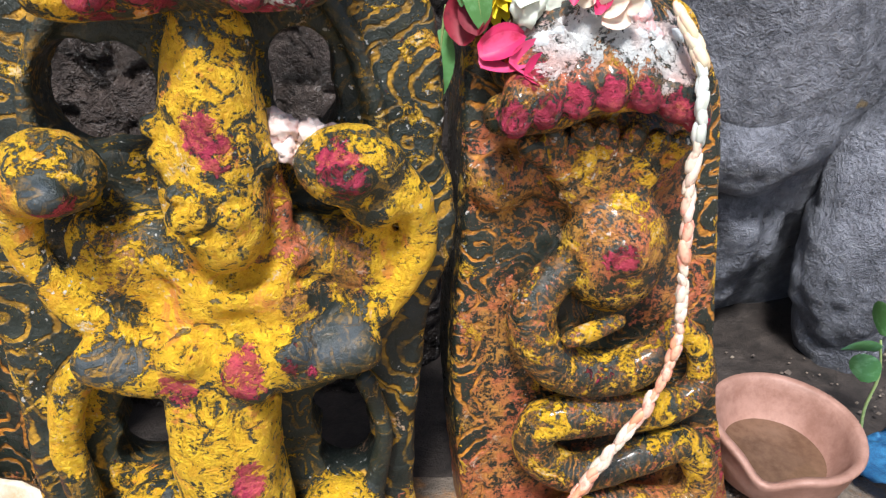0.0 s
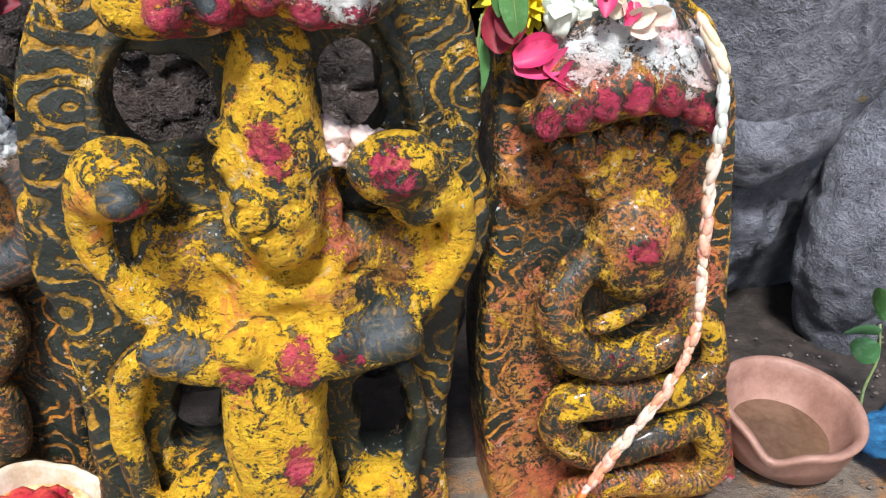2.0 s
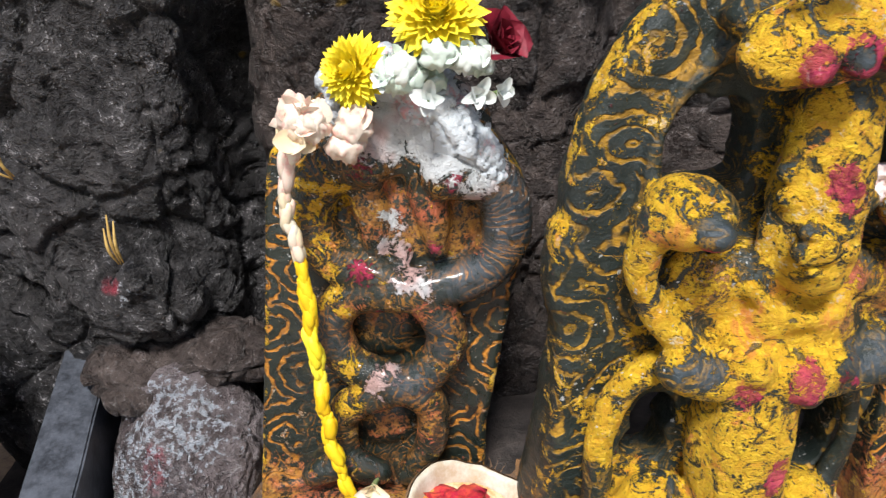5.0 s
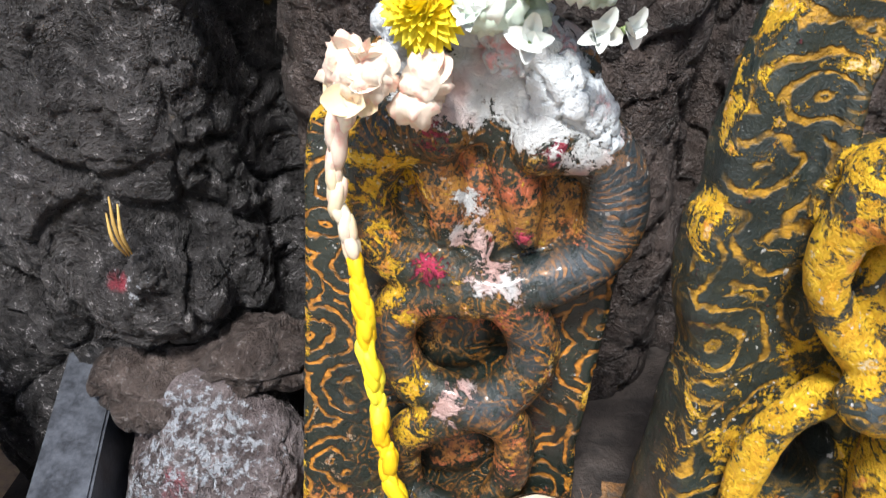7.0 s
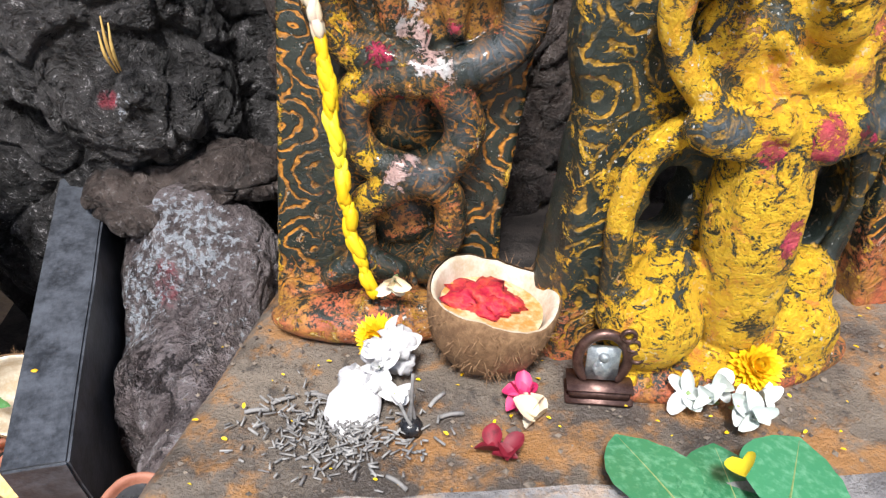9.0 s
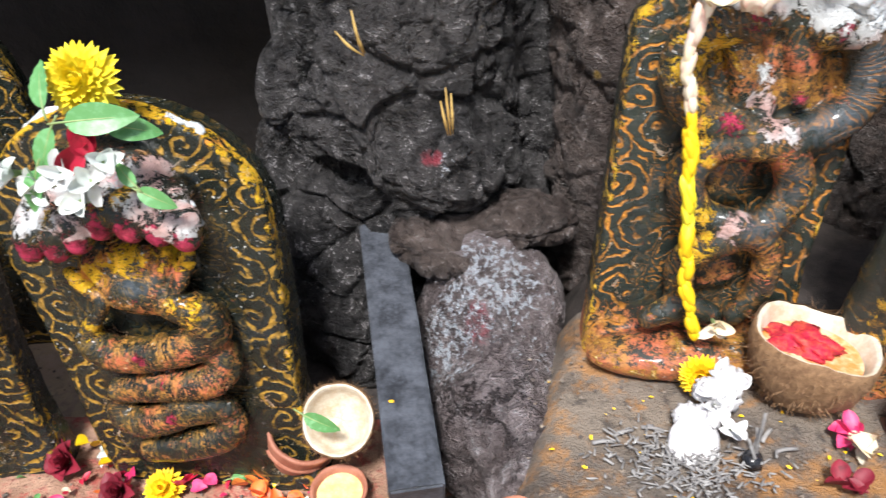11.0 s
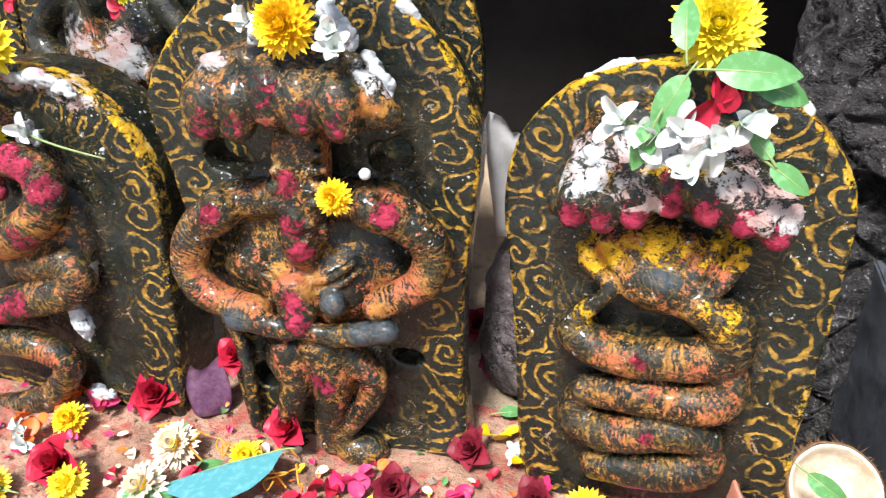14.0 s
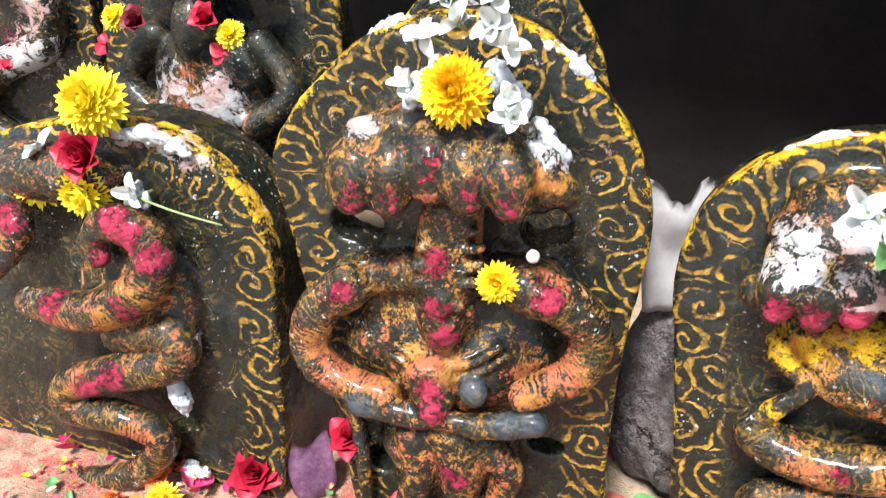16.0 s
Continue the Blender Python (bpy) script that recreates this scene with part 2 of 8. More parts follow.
OCHRE, ORANGE = (0.46, 0.22, 0.02), (0.50, 0.17, 0.03)
YELLOW_STONE = painted_stone("turmeric_stone", (0.014, 0.021, 0.018), (0.50, 0.27, 0.025), 0.076, 0.32, 0.0, period=0.0150, net=0.7)
ORANGE_STONE = painted_stone("sandal_stone", (0.011, 0.017, 0.013), (0.62, 0.25, 0.03), 0.058, 0.24, 0.0, period=0.0125, coat=0.3, net=0.75)
OILED_STONE = painted_stone("oiled_stone", (0.009, 0.012, 0.009), (0.47, 0.27, 0.04), 0.060, 0.14, 1.0, 0.0028, 0.0165, 0.3, 0.3)
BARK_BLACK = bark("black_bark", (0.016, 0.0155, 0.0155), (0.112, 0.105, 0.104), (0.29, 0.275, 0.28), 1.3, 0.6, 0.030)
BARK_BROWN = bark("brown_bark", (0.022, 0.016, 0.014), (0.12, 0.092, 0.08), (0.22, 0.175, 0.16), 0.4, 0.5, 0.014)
BARK_GREY = bark("grey_bark", (0.10, 0.108, 0.13), (0.31, 0.33, 0.39), (0.43, 0.46, 0.53), 0.3, 0.2, 0.014)
ROCK = bark("boulder_rock", (0.11, 0.085, 0.082), (0.39, 0.33, 0.33), (0.62, 0.61, 0.65), 1.0, 1.0, 0.028)
# near-black base: the shade of the hollow is put into the wall colour
SHADED_WALL = plain("shaded_earth_wall", (0.003, 0.0027, 0.0027), (0.014, 0.012, 0.012), 5, 0.85, 0.02, specular_ior_level=0.35)
# soil coloured darker to carry the shade of gaps between the stones
SHADE_SOIL = plain("shade_dark_soil", (0.012, 0.010, 0.009), (0.06, 0.048, 0.042), 30, 0.7, 0.006)
PLATFORM = dirty_ground("ash_platform", (0.085, 0.07, 0.06), (0.22, 0.18, 0.14), (0.04, 0.035, 0.033), (0.42, 0.20, 0.06))
LOWER = dirty_ground("wet_ground", (0.30, 0.17, 0.11), (0.52, 0.32, 0.22), (0.12, 0.06, 0.05), (0.48, 0.07, 0.06), 11.0)
SAND = dirty_ground("tan_ground", (0.34, 0.25, 0.17), (0.55, 0.42, 0.27), (0.22, 0.18, 0.15), (0.42, 0.30, 0.24))
GRANITE = plain("black_granite", (0.018, 0.020, 0.024), (0.10, 0.11, 0.13), 24, 0.34, 0.0015)


# ---- mesh tools ----
def mesh_object(name, bm, material, parent=None, label="", smooth=True):
    me = bpy.data.meshes.new(name)
    bm.to_mesh(me)
    bm.free()
    for mat in material if isinstance(material, (list, tuple)) else [material]:
        me.materials.append(mat)
    if smooth:
        me.polygons.foreach_set("use_smooth", [True] * len(me.polygons))
    ob = new(name, me)
    if parent:
        ob.parent = parent
    if label:
        tagged(ob, label)
    return ob


def part(name, bm, material, parent, label="", smooth=True):
    return mesh_object(name, bm, material, parent, label, smooth)


def empty(name, m, label, category, group=""):
    ob = new(name)
    ob.matrix_world = m
    return tagged(ob, label, category, group)


LATTICE = np.random.default_rng(7).random((32, 32, 32)).astype(np.float32)


def vnoise(p, scale):
    """Smooth lattice noise in 0..1 at the points p."""
    q = p * scale + 500.0
    i = np.floor(q).astype(int)
    f = q - i
    f = f * f * (3 - 2 * f)
    out = 0
    for dx in (0, 1):
        for dy in (0, 1):
            for dz in (0, 1):
                w = (f[:, 0] if dx else 1 - f[:, 0]) * (f[:, 1] if dy else 1 - f[:, 1]) * (f[:, 2] if dz else 1 - f[:, 2])
                out = out + w * LATTICE[(i[:, 0] + dx) % 32, (i[:, 1] + dy) % 32, (i[:, 2] + dz) % 32]
    return out


def fbm(p, scale, octaves=4):
    return sum(vnoise(p + 3.7 * o, scale * 2 ** o) * 0.5 ** o for o in range(octaves)) / sum(0.5 ** o for o in range(octaves))


def spline(points, n=5):
    """Catmull-Rom through the points (rows of coordinates)."""
    p = np.asarray(points, float)
    if len(p) < 3:
        return np.array([p[0] + (p[-1] - p[0]) * i / n for i in range(n + 1)])
    q = np.vstack([2 * p[0] - p[1], p, 2 * p[-1] - p[-2]])
    out = []
    for i in range(1, len(q) - 2):
        for s in range(n):
            t = s / n
            out.append(0.5 * (2 * q[i] + (q[i + 1] - q[i - 1]) * t + (2 * q[i - 1] - 5 * q[i] + 4 * q[i + 1] - q[i + 2]) * t * t
                              + (3 * q[i] - q[i - 1] - 3 * q[i + 1] + q[i + 2]) * t ** 3))
    return np.array(out + [p[-1]])


def plates(p, scale, seed):
    """Cracked plates: a height for each cell and how near its border is."""
    q = (p + 0.5 * np.stack([fbm(p + seed + k, scale * 0.55, 4) - 0.5 for k in (0, 5, 9)], 1) / scale * 2.2) * scale + 300.0 + seed
    i = np.floor(q).astype(int)
    f1, f2, tone = np.full(len(p), 9.0), np.full(len(p), 9.0), np.zeros(len(p))
    for dx in (-1, 0, 1):
        for dy in (-1, 0, 1):
            for dz in (-1, 0, 1):
                a, b, c = (i[:, 0] + dx) % 32, (i[:, 1] + dy) % 32, (i[:, 2] + dz) % 32
                at = np.stack([i[:, 0] + dx + LATTICE[a, b, c], i[:, 1] + dy + LATTICE[b, c, a], i[:, 2] + dz + LATTICE[c, a, b]], 1)
                d = np.linalg.norm(q - at, axis=1)
                near = d < f1
                f2 = np.where(near, f1, np.minimum(f2, d))
                tone = np.where(near, LATTICE[(a + 7) % 32, b, (c + 3) % 32], tone)
                f1 = np.minimum(f1, d)
    edge = np.clip((f2 - f1) / 0.10, 0, 1)
    return tone - 0.5, edge * edge * (3 - 2 * edge) - 1


class Sculpt:
    """A solid blended from simple forms, skinned as one mesh. Local x along the stone, -y out of its face, z up."""

    def __init__(self, m):
        self.m, self.forms, self.dabs, self.outline = m, [], [], None

    def slab(self, outline, thick, edge):
        loop = np.array(outline)
        body = spline(loop[1:-1], 4)
        self.outline = np.vstack([loop[:1], body, loop[-1:]])
        lo, hi = self.outline.min(0), self.outline.max(0)
        self.forms.append(("slab", (lo[0], -0.01, lo[1]), (hi[0], thick, hi[1]), 0.004, (thick, edge)))

    def tube(self, points, radius, blend):
        n = len(points)
        radii = np.array(radius if isinstance(radius, tuple) else (radius,) * n, float)
        if len(radii) != n:
            radii = np.interp(np.linspace(0, 1, n), np.linspace(0, 1, len(radii)), radii)
        c = spline(np.c_[np.array(points), radii], 5)
        r = c[:, 3].max()
        self.forms.append(("tube", c[:, :3].min(0) - r, c[:, :3].max(0) + r, blend, c))

    def ball(self, centre, radii, blend):
        c, r = np.array(centre), np.array(radii)
        self.forms.append(("ball", c - r, c + r, blend, (c, r)))

    def cut(self, centre, radii, blend):
        c, r = np.array(centre), np.array(radii)
        self.forms.append(("cut", c - r, c + r, blend, (c, r)))

    def dab(self, centre, radii, channel, amount):
        self.dabs.append((np.array(centre), np.array(radii), channel, amount))

    def ground_dab(self, channel, height, amount):
        self.dabs.append((None, height, channel, amount))

    def field(self, step, floor):
        solid = [f for f in self.forms if f[0] != "cut"]
        lo = np.min([f[1] for f in solid], 0) - 3 * step
        hi = np.max([f[2] for f in solid], 0) + 3 * step
        lo[2] = max(lo[2], floor)
        size = np.ceil((hi - lo) / step).astype(int) + 1
        axes = [lo[i] + step * np.arange(size[i]) for i in range(3)]
        d_all = np.full(size, 0.1, np.float32)
        for kind, a, b, blend, data in self.forms:
            pad = blend + 2 * step
            s = [slice(*np.searchsorted(axes[i], (a[i] - pad, b[i] + pad))) for i in range(3)]
            ax = [axes[i][s[i]] for i in range(3)]
            if min(len(v) for v in ax) == 0:
                continue
            x, y, z = (ax[0][:, None, None], ax[1][None, :, None], ax[2][None, None, :])
            if kind == "slab":
                px, pz = np.meshgrid(ax[0], ax[2], indexing="ij")
                d2, _ = self.edge(px.ravel(), pz.ravel())
                d2 = -d2.reshape(px.shape)[:, None, :]
                thick, r = data
                qx, qy = d2 + r, np.abs(y - thick / 2) - thick / 2 + r
                d = np.minimum(np.maximum(qx, qy), 0) + np.hypot(np.maximum(qx, 0), np.maximum(qy, 0)) - r
            elif kind == "tube":
                d = np.full((len(ax[0]), len(ax[1]), len(ax[2])), 1.0, np.float32)
                for p, q in zip(data[:-1], data[1:]):
                    v = q[:3] - p[:3]
                    t = np.clip(((x - p[0]) * v[0] + (y - p[1]) * v[1] + (z - p[2]) * v[2]) / max(v @ v, 1e-12), 0, 1)
                    e = np.sqrt((x - p[0] - t * v[0]) ** 2 + (y - p[1] - t * v[1]) ** 2 + (z - p[2] - t * v[2]) ** 2)
                    np.minimum(d, e - p[3] - t * (q[3] - p[3]), out=d)
            else:
                c, r = data
                k0 = np.sqrt(((x - c[0]) / r[0]) ** 2 + ((y - c[1]) / r[1]) ** 2 + ((z - c[2]) / r[2]) ** 2)
                k1 = np.sqrt(((x - c[0]) / r[0] ** 2) ** 2 + ((y - c[1]) / r[1] ** 2) ** 2 + ((z - c[2]) / r[2] ** 2) ** 2)
                d = k0 * (k0 - 1) / np.maximum(k1, 1e-6)
            old = d_all[s[0], s[1], s[2]]
            if kind == "cut":
                h = np.clip(0.5 - 0.5 * (old + d) / blend, 0, 1)
                d_all[s[0], s[1], s[2]] = old * (1 - h) - d * h + blend * h * (1 - h)
            else:
                h = np.clip(0.5 + 0.5 * (old - d) / blend, 0, 1)
                d_all[s[0], s[1], s[2]] = old * (1 - h) + d * h - blend * h * (1 - h)
        d_all[:, :, 0] = np.maximum(d_all[:, :, 0], 0.5 * step)
        return lo, d_all

    def edge(self, x, z):
        """Depth inside the outline and the way along it."""
        loop = np.vstack([self.outline, self.outline[:1]])
        best, along, inside, run = np.full(len(x), 9.0), np.zeros(len(x)), np.zeros(len(x), bool), 0.0
        for i, (p, q) in enumerate(zip(loop[:-1], loop[1:])):
            v = q - p
            length = math.hypot(*v)
            if length < 1e-9:
                continue
            t = np.clip(((x - p[0]) * v[0] + (z - p[1]) * v[1]) / length ** 2, 0, 1)
            e = np.hypot(x - p[0] - t * v[0], z - p[1] - t * v[1])
            if i < len(self.outline) - 1:
                near = e < best
                along = np.where(near, run + t * length, along)
            best = np.minimum(best, e)
            cross = (p[1] > z) != (q[1] > z)
            with np.errstate(divide="ignore", invalid="ignore"):
                inside ^= cross & (x < v[0] * (z - p[1]) / (v[1] if v[1] else 1e-12) + p[0])
            run += length
        return np.where(inside, best, -best), along

    def skin(self, step, floor=-0.03):
        """Surface nets over the field: vertices and quads."""
        lo, d = self.field(step, floor)
        n = np.array(d.shape)
        neg = d < 0
        corners = [(i, j, k) for i in (0, 1) for j in (0, 1) for k in (0, 1)]
        count = sum(neg[i:n[0] - 1 + i, j:n[1] - 1 + j, k:n[2] - 1 + k].astype(np.int8) for i, j, k in corners)
        cells = np.argwhere((count > 0) & (count < 8))
        val = np.stack([d[cells[:, 0] + i, cells[:, 1] + j, cells[:, 2] + k] for i, j, k in corners], 1)
        acc, num = np.zeros((len(cells), 3)), np.zeros(len(cells))
        for a in range(8):
            for b in range(a + 1, 8):
                ca, cb = np.array(corners[a]), np.array(corners[b])
                if abs(ca - cb).sum() != 1:
                    continue
                hit = (val[:, a] < 0) != (val[:, b] < 0)
                t = np.where(hit, val[:, a] / np.where(hit, val[:, a] - val[:, b], 1), 0)
                acc += hit[:, None] * (ca + t[:, None] * (cb - ca))
                num += hit
        verts = lo + step * (cells + acc / num[:, None])
        index = np.full(n - 1, -1, np.int32)
        index[tuple(cells.T)] = np.arange(len(cells))
        quads = []
        for axis in range(3):
            u, v = (axis + 1) % 3, (axis + 2) % 3
            a = [slice(None)] * 3
            b = [slice(None)] * 3
            a[axis], b[axis] = slice(0, -1), slice(1, None)
            change = neg[tuple(a)] != neg[tuple(b)]
            e = np.argwhere(change)
            e = e[(e[:, u] > 0) & (e[:, v] > 0) & (e[:, u] < n[u] - 1) & (e[:, v] < n[v] - 1)]
            flip = neg[tuple(e.T)]
            ring = []
            for du, dv in ((-1, -1), (0, -1), (0, 0), (-1, 0)):
                g = e.copy()
                g[:, u] += du
                g[:, v] += dv
                ring.append(index[tuple(g.T)])
            q = np.stack(ring, 1)
            q[~flip] = q[~flip][:, ::-1]
            quads.append(q)
        quads = np.vstack(quads)
        return verts, quads[(quads >= 0).all(1)]

    def build(self, name, material, step=0.0034, lumps=(0.0012, 60), border=0.05, floor=-0.03, ribs=0.0125, rim=0.6, octaves=3, wash=(0.0, 0.0), crags=()):
        verts, quads = self.skin(step, floor)
        me = bpy.data.meshes.new(name)
        me.vertices.add(len(verts))
        me.vertices.foreach_set("co", verts.ravel())
        me.loops.add(quads.size)
        me.loops.foreach_set("vertex_index", quads.ravel())
        me.polygons.add(len(quads))
        me.polygons.foreach_set("loop_start", np.arange(0, quads.size, 4))
        me.polygons.foreach_set("use_smooth", np.ones(len(quads), bool))
        me.update(calc_edges=True)
        me.validate()
        normal = np.zeros(len(verts) * 3)
        me.vertices.foreach_get("normal", normal)
        normal = normal.reshape(-1, 3)
        amount, scale = lumps
        shift = (fbm(verts, scale, octaves) - 0.5) * 2 * amount - amount * 0.8 * np.clip(1 - 6 * np.abs(fbm(verts * (1, 1, 0.7) + 9, scale * 0.6, 3) - 0.5), 0, 1) * (amount > 0.005)
        for scale, rise, depth in crags:
            tone, crack = plates(verts * (1, 1, 1.25), scale, scale)
            shift += rise * tone + depth * crack
        paint, bare = np.zeros((len(verts), 4)), np.zeros(len(verts))
        for c, r, channel, strength in self.dabs:
            w = np.clip(1 - (verts[:, 2] / r), 0, 1) ** 0.5 if c is None else np.clip(1.25 - (((verts - c) / r) ** 2).sum(1), 0, 1)
            w = np.minimum(w, 1) * strength
            if channel == "b":
                bare = np.maximum(bare, w)
            else:
                k = "yrwo".index(channel)
                paint[:, k] = np.maximum(paint[:, k], w)
        if self.outline is not None:
            depth, along = self.edge(verts[:, 0], verts[:, 2])
            flat = np.clip((verts[:, 1] + 0.012) / 0.006, 0, 1) * np.clip((border - depth) / 0.006, 0, 1) * (normal[:, 1] < -0.35)
            scroll = np.stack([along, depth, flat], 1)
            me.attributes.new("scroll", "FLOAT_VECTOR", "POINT").data.foreach_set("vector", scroll.ravel())
            edge_band = np.clip((0.010 - depth) / 0.006, 0, 1) * (verts[:, 1] < 0.03) * (verts[:, 1] > -0.008) * np.clip(normal[:, 2] * 0.8 + 0.5, 0, 1)
            paint[:, 0] = np.maximum(paint[:, 0], rim * edge_band)
            raised = np.clip((-0.008 - verts[:, 1]) / 0.012, 0, 1) * (0.75 + 0.5 * fbm(verts, 9, 2))
            paint[:, 3] = np.maximum(paint[:, 3], wash[0] * raised)
            paint[:, 0] = np.maximum(paint[:, 0], wash[1] * raised)
            rib = np.zeros(len(verts))
            for kind, a, b, blend, c in self.forms:
                if kind != "tube" or len(c) < 16 or c[:, 3].max() < ribs:
                    continue
                near = np.where(((verts > a - 0.002) & (verts < b + 0.002)).all(1))[0]
                best, run = np.full(len(near), 0.003), 0.02
                for p, q in zip(c[:-1], c[1:]):
                    v = q[:3] - p[:3]
                    length = math.sqrt(v @ v)
                    t = np.clip((verts[near] - p[:3]) @ v / max(v @ v, 1e-12), 0, 1)
                    e = np.linalg.norm(verts[near] - p[:3] - t[:, None] * v, axis=1) - p[3] - t * (q[3] - p[3])
                    hit = e < best
                    rib[near[hit]] = run + (t * length)[hit]
                    best = np.minimum(best, e)
                    run += length
            me.attributes.new("rib", "FLOAT", "POINT").data.foreach_set("value", rib)
        shift += 0.0020 * np.clip(paint[:, 0], 0, 1) * (fbm(verts, 90, 3) - 0.3)
        me.vertices.foreach_set("co", (verts + normal * shift[:, None]).ravel())
        me.attributes.new("paint", "FLOAT_COLOR", "POINT").data.foreach_set("color", paint.ravel())
        me.attributes.new("bare", "FLOAT", "POINT").data.foreach_set("value", bare)
        me.materials.append(material)
        me.update()
        ob = new(name, me)
        ob.matrix_world = self.m
        return ob


# ---- ground, trunk, rock ----
def heights(x, y):
    """The lower court, the ash platform on its right and the rise between them."""
    y = min(3.0, max(-3.0, y))
    w = min(1, max(0, (x + 0.87 - 0.25 * (y - 0.5)) / 0.14))
    w = w * w * (3 - 2 * w)
    return 0.245 * w


def ground_sheet(name, material, x0, x1, y0, y1, step, lift=0.0, bumps=0.006, far=0.0):
    bm = bmesh.new()
    nx, ny = round((x1 - x0) / step), round((y1 - y0) / step)
    rows = []
    for j in range(ny + 1):
        row = []
        for i in range(nx + 1):
            x, y = x0 + (x1 - x0) * i / nx, y0 + (y1 - y0) * j / ny
            b = noise.fractal(Vector((x * 9, y * 9, 0)), 1.0, 2.0, 4) * bumps + noise.noise(Vector((x * 60, y * 60, 3))) * bumps * 0.25
            z = heights(x, y) + lift + b
            if far and i in (0, nx):
                x *= far
            if far and j in (0, ny):
                y *= far
            row.append(bm.verts.new((x, y, z)))
        rows.append(row)
    for j in range(ny):
        for i in range(nx):
            bm.faces.new((rows[j][i], rows[j][i + 1], rows[j + 1][i + 1], rows[j + 1][i]))
    return mesh_object(name, bm, material)


tagged(ground_sheet("ground", SAND, -4, 4, -3, 3, 0.04, -0.02, 0.008, 150), "trodden tan earth around the shrine", "ground", kind="structure")
tagged(ground_sheet("platform", PLATFORM, -0.98, 1.2, 0.1, 0.70, 0.012, 0.0, 0.005), "ash-strewn earthen platform stained with powder", "platform", kind="structure")
tagged(ground_sheet("pavement", LOWER, -2.6, -0.86, 0.05, 0.72, 0.012, 0.0, 0.005), "wet pinkish cement floor stained with powder", "floor", kind="structure")

tagged(ground_sheet("soil", SHADE_SOIL, -1.25, 1.2, 0.64, 1.6, 0.02, -0.004, 0.012), "dark soil behind the stones, gap shade put into its colour", "ground", kind="structure")


def box(bm, lo, hi, bevel=0.0, m=None):
    r = bmesh.ops.create_cube(bm, size=1)
    bmesh.ops.scale(bm, vec=[b - a for a, b in zip(lo, hi)], verts=r["verts"])
    bmesh.ops.translate(bm, vec=[(a + b) / 2 for a, b in zip(lo, hi)], verts=r["verts"])
    if m:
        bmesh.ops.transform(bm, matrix=m, verts=r["verts"])
    if bevel:
        edges = {e for v in r["verts"] for e in v.link_edges}
        bmesh.ops.bevel(bm, geom=list(edges), offset=bevel, segments=2, affect="EDGES")


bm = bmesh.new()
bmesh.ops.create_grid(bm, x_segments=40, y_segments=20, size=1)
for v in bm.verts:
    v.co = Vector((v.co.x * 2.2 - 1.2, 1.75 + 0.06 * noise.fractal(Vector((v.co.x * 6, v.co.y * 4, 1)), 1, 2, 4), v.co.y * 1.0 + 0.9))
tagged(mesh_object("wall_back", bm, SHADED_WALL), "earthen wall deep in the hollow, shade put into its colour", "wall", kind="structure")
# overhang out of view, added to block sky light above the hollow
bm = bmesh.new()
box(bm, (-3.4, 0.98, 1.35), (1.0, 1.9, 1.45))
tagged(mesh_object("ceiling", bm, SHADED_WALL), "unseen overhang added to shade the hollow", "ceiling", kind="structure")

trunk = Sculpt(pose(0, 0, 0))
trunk.tube([(-0.95, 1.02, 1.7), (-0.93, 1.02, 1.0), (-0.93, 1.02, 0.6), (-0.93, 1.04, 0.2)], (0.24, 0.235, 0.24, 0.25), 0.03)
trunk.tube([(-0.98, 0.86, 1.2), (-0.97, 0.85, 0.75), (-0.98, 0.84, 0.48)], (0.10, 0.09, 0.06), 0.03)
trunk.tube([(-0.84, 0.84, 1.2), (-0.83, 0.86, 0.8), (-0.86, 0.86, 0.6)], (0.10, 0.09, 0.07), 0.03)
trunk.ball((-0.885, 0.81, 0.43), (0.085, 0.075, 0.085), 0.008)
trunk.tube([(-1.0, 0.80, 0.56), (-0.985, 0.785, 0.46), (-0.965, 0.79, 0.38)], (0.03, 0.026, 0.018), 0.008)
trunk.cut((-1.06, 0.79, 0.40), (0.06, 0.07, 0.022), 0.02)
trunk.cut((-0.74, 0.84, 0.62), (0.035, 0.12, 0.30), 0.02)
trunk.dab((-0.905, 0.735, 0.475), (0.022, 0.05, 0.02), "r", 0.8)
trunk.dab((-0.88, 0.735, 0.47), (0.05, 0.06, 0.03), "w", 0.3)
trunk.ball((-0.87, 0.755, 0.475), (0.03, 0.028, 0.03), 0.012)
trunk.ball((-1.12, 0.93, 0.22), (0.11, 0.11, 0.28), 0.02)
trunk.ball((-1.04, 0.88, 0.12), (0.10, 0.10, 0.20), 0.02)
trunk.ball((-1.10, 0.90, 0.52), (0.07, 0.06, 0.12), 0.02)
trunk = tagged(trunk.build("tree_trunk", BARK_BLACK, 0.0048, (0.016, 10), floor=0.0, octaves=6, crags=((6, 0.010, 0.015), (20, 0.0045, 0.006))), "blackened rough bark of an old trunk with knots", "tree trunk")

trunk = Sculpt(pose(0, 0, 0))
trunk.tube([(-0.62, 0.95, 1.7), (-0.61, 0.94, 1.0), (-0.60, 0.93, 0.5), (-0.60, 0.92, 0.2)], (0.135, 0.13, 0.13, 0.135), 0.015)
trunk.tube([(-0.38, 0.98, 1.7), (-0.39, 0.97, 1.0), (-0.40, 0.97, 0.5), (-0.41, 0.97, 0.2)], (0.15, 0.145, 0.135, 0.13), 0.015)
trunk.tube([(-0.14, 1.05, 1.7), (-0.13, 1.03, 0.9), (-0.14, 1.02, 0.2)], (0.15, 0.15, 0.15), 0.015)
